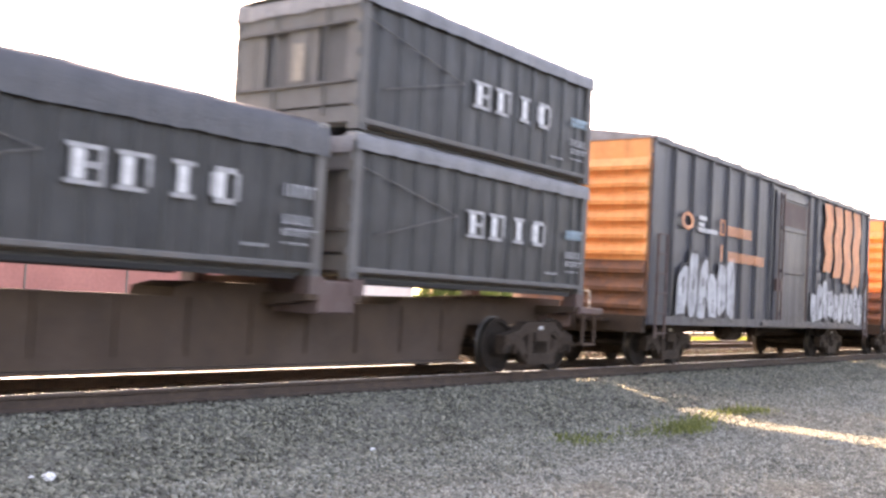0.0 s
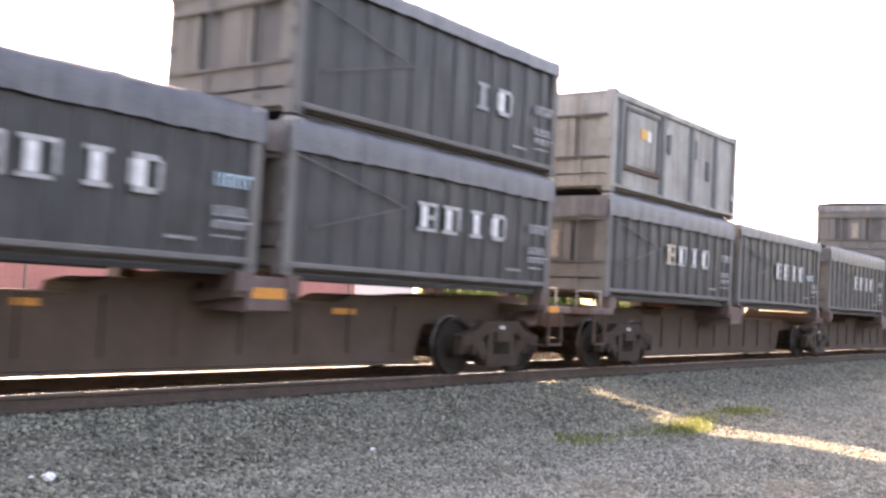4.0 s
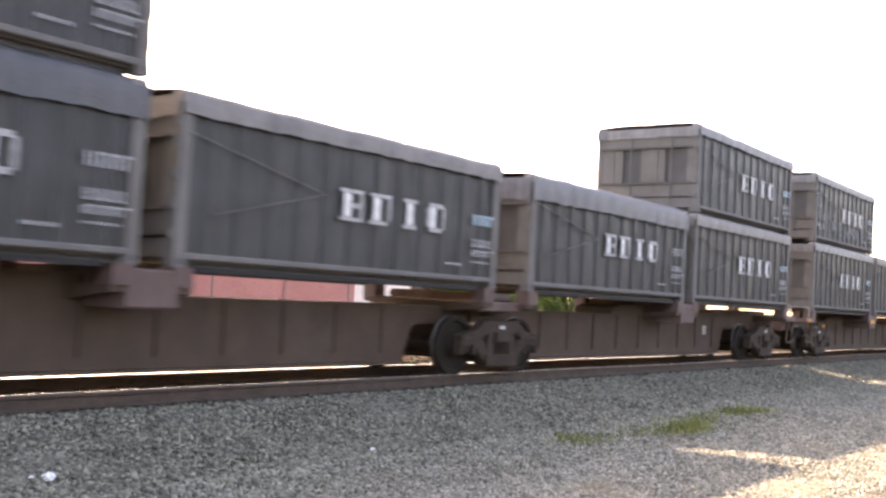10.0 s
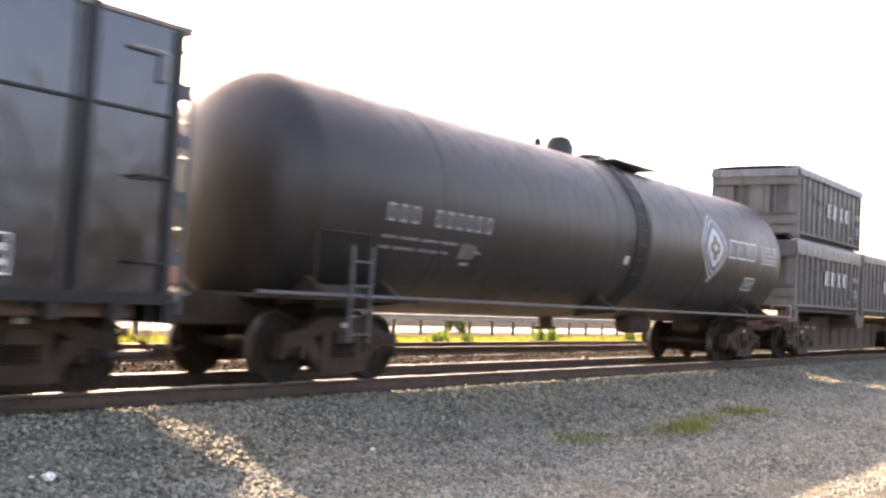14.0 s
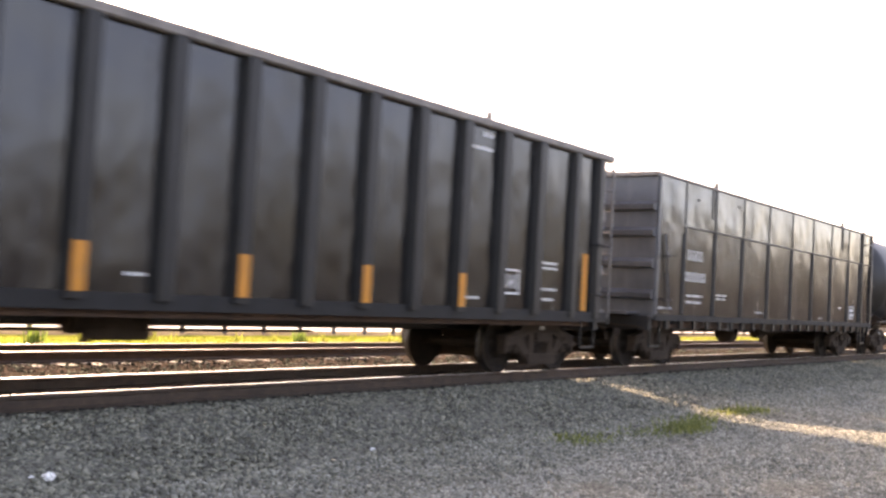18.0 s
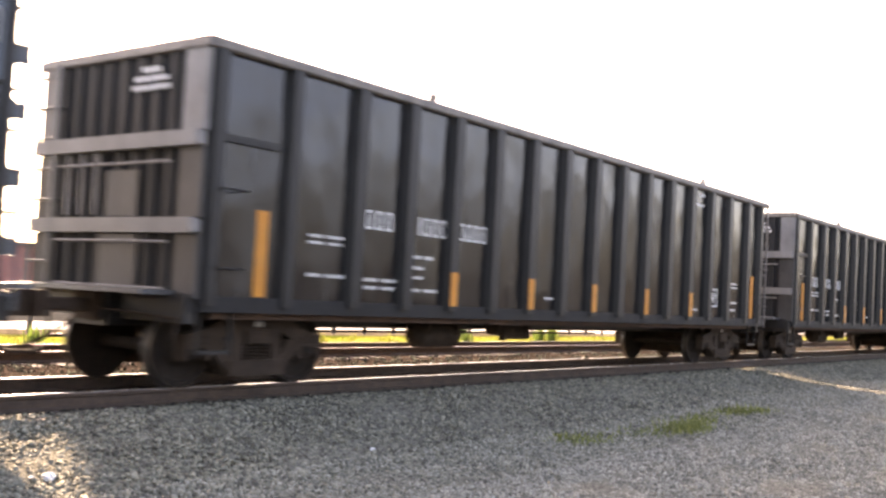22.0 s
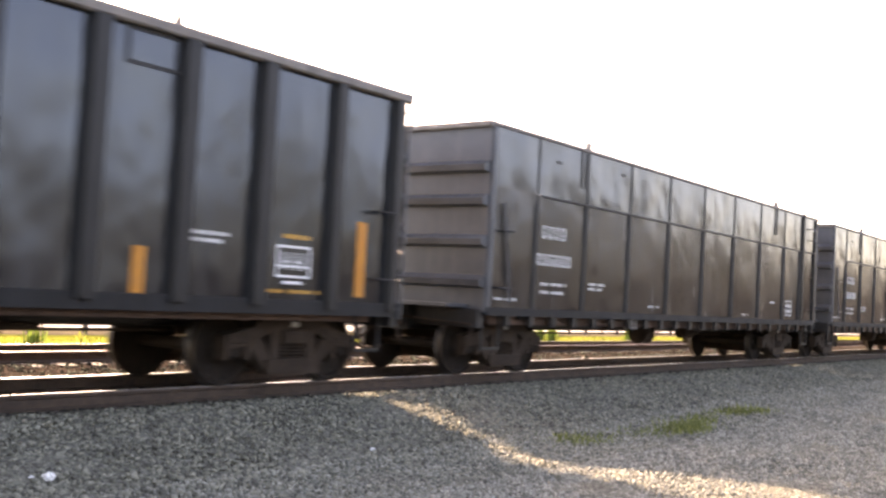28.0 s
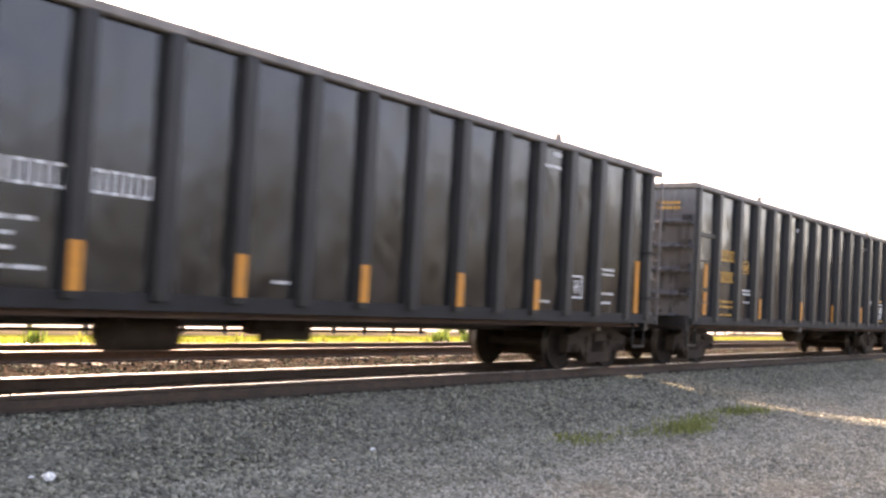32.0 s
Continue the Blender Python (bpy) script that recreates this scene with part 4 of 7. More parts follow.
for n_car, (x0, (low, high)) in enumerate(zip(CARS, LOADS)):
    container_car(x0, n_car == 1)
    for k, kind in enumerate(low):
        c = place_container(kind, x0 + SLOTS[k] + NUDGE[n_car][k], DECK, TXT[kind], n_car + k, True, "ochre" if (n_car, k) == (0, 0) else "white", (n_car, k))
        # Dark strip under each box paints in its shaded underside.
        for q in (-1, 1):
            part("bottom_skid", Shape().box(0.36, CL - 0.40, q * (CW / 2 - 0.10) - 0.06, q * (CW / 2 - 0.10) + 0.06, -0.045, 0.012), M_END_DARK, c, "dark strip painting in the shaded underside")
    for k, kind in enumerate(high):
        if kind:
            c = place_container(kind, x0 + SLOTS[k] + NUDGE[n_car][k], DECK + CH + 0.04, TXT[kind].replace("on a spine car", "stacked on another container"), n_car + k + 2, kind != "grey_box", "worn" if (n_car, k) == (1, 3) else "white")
            if n_car == 1 and k == 0:
                s = Shape()
                r = np.random.default_rng(3)
                for j, (x, z, w, h) in enumerate(((0.16, 0.98, 0.22, 0.42), (0.10, 0.34, 0.34, 0.30), (0.72, 0.36, 0.34, 0.46), (1.62, 0.30, 0.36, 0.42), (2.20, 0.33, 0.34, 0.36), (2.88, 0.28, 0.30, 0.36), (3.46, 0.28, 0.34, 0.36), (4.02, 0.27, 0.30, 0.36), (4.62, 0.26, 0.28, 0.36))):
                    if j == 4:          # a ring
                        loop = [(x + w / 2 + w / 2 * math.cos(a), z + h / 2 + h / 2 * math.sin(a)) for a in np.linspace(0, 6.3, 14)]
                        lines = list(zip(loop, loop[1:])) + [((x + w * 0.45, z + h * 0.3), (x + w * 0.45, z + h * 0.75))]
                    else:               # a few crossing strokes
                        lines = [((x, z + r.uniform(0, 0.1)), (x + r.uniform(-0.02, 0.06), z + h)), ((x + 0.02, z + h * r.uniform(0.7, 1.0)), (x + w, z + h * r.uniform(0, 0.3))), ((x + w, z), (x + w * r.uniform(0.7, 1.0), z + h))]
                        if j % 2:
                            lines.append(((x, z + h * 0.45), (x + w, z + h * 0.5)))
                    for (xa, za), (xb, zb) in lines:
                        s.rod((xa, FACE - 0.001, za), (xb, FACE - 0.001, zb), 0.013, 4)
                tagged(part("spray_scrawl", s, M_STENCIL, c, "pale sprayed strokes"), kind="stuff")
            if kind == "grey_box":
                part("sticker", Shape().box(1.22, 1.50, -CW / 2 + 0.024, -CW / 2 + 0.036, 1.14, 1.34), M_YELLOW, c, "yellow sticker on the hatch")
                part("small_plate", Shape().box(1.51, 1.66, -CW / 2 + 0.024, -CW / 2 + 0.036, 1.13, 1.33), M_CHALK, c, "white sticker on the hatch")


# ---- gondolas ----
GT, GB = 3.80, 1.0        # rim and lower edge of the body


def brake_gear(c, x, z=0.68):
    part("air_reservoir", Shape().turned_x([(x, 0.08), (x + 0.1, 0.2), (x + 1.0, 0.2), (x + 1.1, 0.08)], 18, -0.55, z), M_TRUCK, c, smooth=35)
    for xa in (x + 0.15, x + 0.86):
        part("reservoir_hanger", Shape().box(xa, xa + 0.07, -0.78, -0.32, z, 1.02), M_TRUCK, c)
    part("brake_cylinder", Shape().turned_x([(x + 2.2, 0.14), (x + 2.7, 0.14), (x + 2.75, 0.05), (x + 3.2, 0.03)], 14, -0.5, 0.72), M_TRUCK, c, smooth=35)
    part("brake_rod", Shape().rod((x - 3.0, -0.35, 0.62), (x + 6.0, -0.35, 0.62), 0.02, 6), M_TRUCK, c)


def gondola_gear(c, kind, x):
    """Air brake parts hung under a gondola: a long reservoir under a ribbed car, a short upright one with a valve box and pipes under the others."""
    if kind == "ribbed":
        brake_gear(c, x, 0.60)
        part("brake_lever", Shape().box(x + 2.45, x + 3.2, -0.62, -0.56, 0.52, 0.86), M_TRUCK, c)
        for xa, za in ((x + 2.35, 0.50), (x + 3.0, 0.62)):
            part("brake_hanger", Shape().box(xa, xa + 0.07, -0.64, -0.54, za, 1.0), M_TRUCK, c)
        return
    w = 0.50 if kind == "belt" else 0.78
    part("air_reservoir", Shape().turned_x([(x, 0.08), (x + 0.05, 0.21), (x + w - 0.05, 0.21), (x + w, 0.08)], 18, -0.55, 0.64), M_TRUCK, c, smooth=35)
    part("reservoir_hanger", Shape().box(x + 0.08, x + 0.15, -0.78, -0.32, 0.64, 1.02).box(x + w - 0.15, x + w - 0.08, -0.78, -0.32, 0.64, 1.02), M_TRUCK, c)
    part("valve_box", Shape().box(x - 2.52, x - 2.14, -1.34, -1.02, 0.76, 1.04, 0.03), M_TRUCK, c, "dark brake valve box under the sill")
    for xa in (x - 2.10, x - 1.96):
        part("valve_pipe", Shape().rod((xa, -1.50, 0.76), (xa, -1.50, 1.08), 0.018, 8).rod((xa, -1.50, 0.78), (xa, -1.10, 0.80), 0.018, 8), M_CAST, c, "pale upright pipe")
    part("brake_cylinder", Shape().turned_x([(x + 2.3, 0.13), (x + 2.8, 0.13), (x + 2.85, 0.05), (x + 3.3, 0.03)], 14, -0.5, 0.66), M_TRUCK, c, smooth=35)
    part("brake_rod", Shape().rod((x - 4.0, -0.35, 0.62), (x + 5.0, -0.35, 0.62), 0.02, 6), M_TRUCK, c)


def gon_common(c, L, hw):
    """Floor, centre sill, trucks, couplers, steps."""
    part("floor", Shape().box(0.1, L - 0.1, -hw + 0.06, hw - 0.06, GB + 0.06, GB + 0.12), M_GON_RIB, c)
    part("centre_sill", Shape().box(-0.25, L + 0.25, -0.33, 0.33, 0.66, GB + 0.06, 0.03), M_GON_RIB, c)
    for x in (1.3, L - 1.3):
        part("body_bolster", Shape().prism_x([(-hw + 0.05, GB + 0.05), (-hw + 0.05, GB - 0.12), (-0.4, 0.86), (0.4, 0.86), (hw - 0.05, GB - 0.12), (hw - 0.05, GB + 0.05)], x - 0.22, x + 0.22), M_GON_RIB, c)
        truck(c, x)
    for x, q in ((0.0, 1), (L, -1)):
        for y in (-hw + 0.1, hw - 0.1):
            part("sill_step", Shape().box(x + q * 0.35 - 0.24, x + q * 0.35 + 0.24, y - 0.02, y + 0.02, 0.42, 0.46).box(x + q * 0.35 - 0.24, x + q * 0.35 - 0.21, y - 0.02, y + 0.02, 0.42, GB + 0.04)
                 .box(x + q * 0.35 + 0.21, x + q * 0.35 + 0.24, y - 0.02, y + 0.02, 0.42, GB + 0.04), M_GON_RIB, c)
    for x, q in ((0.0, -1), (L, 1)):
        part("crossover_platform", Shape().box(min(x, x + q * 0.52), max(x, x + q * 0.52), -1.25, 1.25, GB + 0.04, GB + 0.09), M_GON_END, c, "worn grating platform above the coupler")
        part("uncoupling_lever", Shape().rod((x + q * 0.18, -1.45, 0.80), (x + q * 0.30, -0.1, 0.86), 0.014, 6).rod((x + q * 0.18, -1.45, 0.80), (x + q * 0.24, -1.47, 0.58), 0.014, 6), M_TRUCK, c)
    part("hand_brake", Shape().turned_x([(L + 0.26, 0.05), (L + 0.25, 0.29), (L + 0.22, 0.30), (L + 0.21, 0.24), (L + 0.20, 0.07), (L + 0.08, 0.09), (L + 0.04, 0.16)], 20, 0.42, 2.15).box(L + 0.03, L + 0.16, 0.26, 0.58, 1.7, 2.5), M_GON_END, c, "hand brake wheel on its housing", smooth=35)
    ends_of(c, L, 0.2)
    for q in (-1, 1):
        part("inner_sill", Shape().box(0.3, L - 0.3, q * (hw - 0.14) - 0.03, q * (hw - 0.14) + 0.03, 0.80, GB + 0.04), M_RUST, c, "rusty brown inner sill")


def rim_hook_mesh():
    return Shape().box(-0.05, 0.05, -0.04, 0.04, 0.0, 0.07).box(-0.02, 0.02, -0.05, 0.05, 0.07, 0.12).mesh("rim_lug", M_CHORD)


ME_HOOK = rim_hook_mesh()


def end_ladder(c, x, q, hw):
    """Rungs on the end face and an upright beside the corner; q points inwards."""
    ya, yb = (-hw - 0.02, -hw + 0.42) if q < 0 else (hw - 0.42, hw + 0.02)
    xo = x - q * 0.15
    s = Shape()
    for y in (ya, yb):
        s.box(xo - 0.02, xo + 0.02, y - 0.02, y + 0.02, 0.85, GT - 0.1)
    for k in range(8):
        z = 0.98 + 0.37 * k
        s.rod((xo, ya, z), (xo, yb, z), 0.016, 6)
        if k % 3 == 0:
            s.rod((xo, ya, z), (x, ya, z), 0.014, 6).rod((xo, yb, z), (x, yb, z), 0.014, 6)
    part("end_ladder", s, M_GON_END, c, "worn end ladder")
    for z in (1.35, 2.2):
        xa, xb = x + q * 0.16, x + q * 0.5
        for y in (-hw - 0.17, hw + 0.17):
            e = 1 if y > 0 else -1
            part("grab_iron", Shape().rod((xa, y, z), (xb, y, z), 0.012, 6).rod((xa, y, z), (xa, y - e * 0.15, z), 0.012, 6).rod((xb, y, z), (xb, y - e * 0.15, z), 0.012, 6), M_GON_RIB, c)


def ribbed_gondola(L=16.85, barred=False):
    """High-side gondola with deep upright posts; ends corrugated upright, or ribbed level."""
    c = thing("ribbed_gondola", "x", "rail car")
    hw = 1.50
    Lf = L if barred else L - 0.30         # the front end stands back behind its ladder
    for q in (-1, 1):
        part("side_sheet", Shape().box(0.0, Lf, q * hw - 0.012, q * hw + 0.012, GB, GT - 0.1), M_GON if barred else M_GON_PANEL, c)
        part("top_chord", Shape().box(-0.02, L + 0.02, q * (hw + 0.03) - 0.08, q * (hw + 0.03) + 0.08, GT - 0.12, GT, 0.02), M_CHORD, c, "worn pale top chord")
        part("side_sill", Shape().box(0.0, L, q * (hw + 0.02) - 0.05, q * (hw + 0.02) + 0.05, GB - 0.12, GB + 0.05), M_END_DARK, c)
        rib = rib_mesh("side_post", GB - 0.02, GT - 0.12, 0.20, 0.11, M_GON_RIB)
        bays = 11 if barred else 12
        for k in range(bays + 1):
            x = (2.40 if barred else 2.36) + (L - (4.80 if barred else 4.72)) * k / bays
            o = part("side_post", rib, None, c, at=(x, q * (hw + 0.012), 0))
            o.rotation_euler = (0, 0, 0 if q < 0 else math.pi)
        corner = rib_mesh("corner_post", GB - 0.05, GT - 0.12, 0.16, 0.10, M_GON_RIB)
        for x in (0.10, 1.22, L - 1.22, Lf - 0.10):
            o = part("corner_post", corner, None, c, at=(x, q * (hw + 0.012), 0))
            o.rotation_euler = (0, 0, 0 if q < 0 else math.pi)
        part("end_belt", Shape().box(0.05, 1.05, q * (hw + 0.04) - 0.02, q * (hw + 0.04) + 0.02, 2.72, 2.80), M_GON_RIB, c)
        for x, z0, z1 in ([(0.72, 1.09, 1.57), (0.72, 1.66, 2.16), (L - 0.66, 1.11, 2.05)] if barred else [(0.86, 1.06, 2.03), (L - 0.72, 1.06, 2.03)]):
            part("tall_reflector", Shape().box(x - 0.085, x + 0.085, q * (hw + 0.016) - 0.004, q * (hw + 0.016) + 0.004, z0, z1), M_REFLECT, c, "tall amber reflector strip")
        for k in ((2, 4, 6, 8, 10) if not barred else (2, 5, 8, 11)):
            x = 2.36 + (L - 4.72) * k / 12 if not barred else {2: 4.03, 5: 6.745, 8: 9.83, 11: 12.80}[k]
            yr = hw + (0.016 if barred and k != 5 else 0.127)
            part("reflector", Shape().box(x - 0.075, x + 0.075, q * yr - 0.004, q * yr + 0.004, 1.05, 1.52), M_REFLECT, c, "amber reflector strip")
        if barred:
            yh = q * (hw + 0.02)
            part("placard_frame", Shape().box(12.50, 13.26, yh - 0.008, yh + 0.008, 3.64, 3.68).box(12.50, 13.26, yh - 0.008, yh + 0.008, 3.30, 3.34).box(12.50, 12.54, yh - 0.008, yh + 0.008, 3.34, 3.64), M_GON_RIB, c)
        for x in ((3.67, L - 3.67) if barred else (3.8, L - 3.8)):
            part("rim_lug", ME_HOOK, None, c, at=(x, q * (hw + 0.03), GT))
    for x, q in ((0.0, -1), (Lf, 1)):
        e = part("end_sheet", Shape().box(min(x, x + q * 0.03), max(x, x + q * 0.03), -hw - 0.05, hw + 0.05, GB, GT - 0.1), M_SHEEN_END if barred else M_END_DARK, c)
        part("end_chord", Shape().box(min(x, x + q * 0.12), max(x, x + q * 0.12), -hw - 0.1, hw + 0.1, GT - 0.11, GT - 0.004), M_CHORD, c)
        if barred:
            for z in (1.47, 1.96, 2.46, 2.97):
                part("end_rib", Shape().prism_y([(x, z - 0.03), (x + q * 0.13, z - 0.03), (x + q * 0.15, z + 0.02), (x, z + 0.12)], -hw - 0.02, hw + 0.02), M_SHEEN_END, e)
                part("rib_bracket", Shape().box(min(x, x + q * 0.12), max(x, x + q * 0.12), -hw + 0.02, -hw + 0.2, z, z + 0.16), M_GON_RIB, e)
        else:
            for z in (1.70, 2.63):
                part("end_belt", Shape().box(min(x, x + q * 0.17), max(x, x + q * 0.17), -hw - 0.04, hw + 0.04, z, z + 0.165, 0.02), M_BAR_END, e, "worn pale cross belt")
            for k in range(8):
                y = -1.0 + 0.30 * k
                part("end_post", Shape().prism_z([(x, y - 0.09), (x + q * 0.08, y - 0.06), (x + q * 0.08, y + 0.06), (x, y + 0.09)][::int(q)], GB + 0.02, GT - 0.12), M_END_DARK, e)
            for y in (-1.36, 1.36):
                for z0, z1, m in ((GB + 0.02, 1.69, M_END_WORN), (1.87, 2.62, M_END_WORN), (2.80, GT - 0.12, M_BAR_END)):
                    part("corner_panel", Shape().box(min(x + q * 0.02, x + q * 0.09), max(x + q * 0.02, x + q * 0.09), y - 0.20, y + 0.16, z0, z1), m, e, "worn pale corner panel")
            for y0, y1, z0, z1 in ((-0.58, 0.12, GB + 0.04, 1.68), (-0.52, 0.06, 1.88, 2.40)):
                part("backing_plate", Shape().box(min(x + q * 0.08, x + q * 0.11), max(x + q * 0.08, x + q * 0.11), y0, y1, z0, z1), M_END_WORN, e, "scuffed plate behind the brake gear")
            for z in (1.10, 1.60, 2.46):
                part("end_pipe", Shape().rod((x + q * 0.2, -1.2, z), (x + q * 0.2, 0.85, z), 0.016, 6), M_BAR_END, e)
            for y in (0.22, 0.50, 0.78):
                part("brake_strut", Shape().box(min(x + q * 0.10, x + q * 0.14), max(x + q * 0.10, x + q * 0.14), y, y + 0.045, 1.9, 2.6), M_BAR_END, e)
        part("end_sill", Shape().box(min(x, x + q * 0.14), max(x, x + q * 0.14), -hw, hw, GB - 0.25, GB + 0.06), M_GON_RIB, c)
        end_ladder(c, x + (L - Lf if q > 0 else 0.0), -q, hw)
    gon_common(c, L, hw)
    return c


def belt_gondola(L=15.4):
    """High-side gondola raised by an upper band of sheet above a level belt."""
    c = thing("belted_gondola", "x", "rail car")
    hw = 1.52
    ZB = 2.86
    for q in (-1, 1):
        part("side_sheet", Shape().box(0.0, L, q * hw - 0.012, q * hw + 0.012, GB, ZB), M_GON_LOW, c)
        part("upper_sheet", Shape().box(0.0, L, q * (hw + 0.012) - 0.012, q * (hw + 0.012) + 0.012, ZB + 0.002, GT - 0.06), M_GON, c)
        part("belt_rail", Shape().box(1.44, L, q * (hw + 0.012) - 0.03, q * (hw + 0.012) + 0.03, ZB - 0.03, ZB + 0.005, 0.008), M_GON_RIB, c)
        part("end_belt", Shape().prism_y([(0.0, 2.62), (1.25, 2.70), (1.44, 2.82), (1.44, 2.86), (1.2, 2.80), (0.0, 2.74)], min(q * hw, q * (hw + 0.035)), max(q * hw, q * (hw + 0.035))), M_GON_LOW, c)
        part("top_chord", Shape().box(-0.02, L + 0.02, q * (hw + 0.012) - 0.04, q * (hw + 0.012) + 0.04, GT - 0.06, GT, 0.012), M_CHORD, c, "worn top chord")
        part("side_sill", Shape().box(0.0, L, q * (hw + 0.02) - 0.05, q * (hw + 0.02) + 0.05, GB - 0.06, GB + 0.06), M_END_DARK, c)
        low = rib_mesh("side_post", GB + 0.05, ZB - 0.03, 0.06, 0.042, M_GON_RIB)
        up = rib_mesh("upper_seam", ZB + 0.01, GT - 0.06, 0.03, 0.022, M_GON_RIB)
        for x in (2.75, 12.28):
            part("pull_strap", Shape().box(x - 0.10, x - 0.05, q * (hw + 0.03) - 0.008, q * (hw + 0.03) + 0.008, ZB + 0.25, GT - 0.02).box(x + 0.05, x + 0.10, q * (hw + 0.03) - 0.008, q * (hw + 0.03) + 0.008, ZB + 0.25, GT - 0.02), M_GON_RIB, c)
        for x, z in ((1.85, 3.42), (4.1, 3.50)):
            part("patch_plate", Shape().box(x, x + 0.16, q * (hw + 0.026) - 0.003, q * (hw + 0.026) + 0.003, z, z + 0.05), M_GON_RIB, c)
        foot = Shape().box(-0.07, 0.07, -0.03, 0.03, GB - 0.22, GB + 0.04).mesh("stake_foot", M_GON_RIB)
        for x in (1.32, 2.90, 4.52, 6.20, 7.90, 9.58, 11.25, 12.95, 14.2):
            for me, yy in ((low, hw + 0.01), (up, hw + 0.023)):
                o = part(me.name.split(".")[0], me, None, c, at=(x, q * yy, 0))
                o.rotation_euler = (0, 0, 0 if q < 0 else math.pi)
        for k in range(22):
            part("stake_foot", foot, None, c, at=(0.6 + (L - 1.2) * k / 21, q * (hw + 0.02), 0))
        # Brace rod takes the paler end paint to imitate its lit edge.
        part("corner_brace", Shape().rod((0.36, q * (hw + 0.05), 2.62), (0.62, q * (hw + 0.05), 1.15), 0.022, 6).box(0.0, 0.1, q * (hw + 0.01) - 0.05, q * (hw + 0.01) + 0.05, GB, GT - 0.08), M_GON_END, c)
        part("corner_brace", Shape().box(L - 0.1, L, q * (hw + 0.01) - 0.05, q * (hw + 0.01) + 0.05, GB, GT - 0.08).box(L - 1.1, L - 1.0, q * (hw + 0.01) - 0.06, q * (hw + 0.01) + 0.06, GB, GT + 0.02), M_GON_RIB, c)
        yy = q * (hw + 0.10)
        part("corner_grab", Shape().rod((L - 0.62, yy, 3.46), (L - 0.22, yy, 3.46), 0.016, 6).rod((L - 0.62, yy, 3.46), (L - 0.62, q * hw, 3.46), 0.016, 6).rod((L - 0.22, yy, 3.46), (L - 0.22, yy, 3.18), 0.016, 6).rod((L - 0.22, yy, 3.18), (L - 0.22, q * hw, 3.18), 0.016, 6), M_CAST, c, "pale bent grab iron")
        for x in (2.9, 12.3):
            part("rim_lug", ME_HOOK, None, c, at=(x, q * hw, GT))
    for x, q in ((0.0, -1), (L, 1)):
        e = part("end_sheet", Shape().box(min(x, x + q * 0.03), max(x, x + q * 0.03), -hw - 0.04, hw + 0.04, GB - 0.02, GT - 0.08), M_GON_END, c)
        part("end_chord", Shape().box(min(x, x + q * 0.12), max(x, x + q * 0.12), -hw - 0.06, hw + 0.06, GT - 0.085, GT - 0.004), M_CHORD, c)
        for z in (1.42, 2.02, 2.62, 3.12):
            part("end_rib", Shape().prism_y([(x, z - 0.10), (x + q * 0.15, z - 0.06), (x + q * 0.17, z + 0.03), (x, z + 0.12)], -hw - 0.02, hw + 0.02), M_GON_END, e)
        part("end_sill", Shape().box(min(x, x + q * 0.14), max(x, x + q * 0.14), -hw, hw, GB - 0.25, GB + 0.02), M_GON_RIB, c)
        end_ladder(c, x, -q, hw)
    gon_common(c, L, hw)
    return c


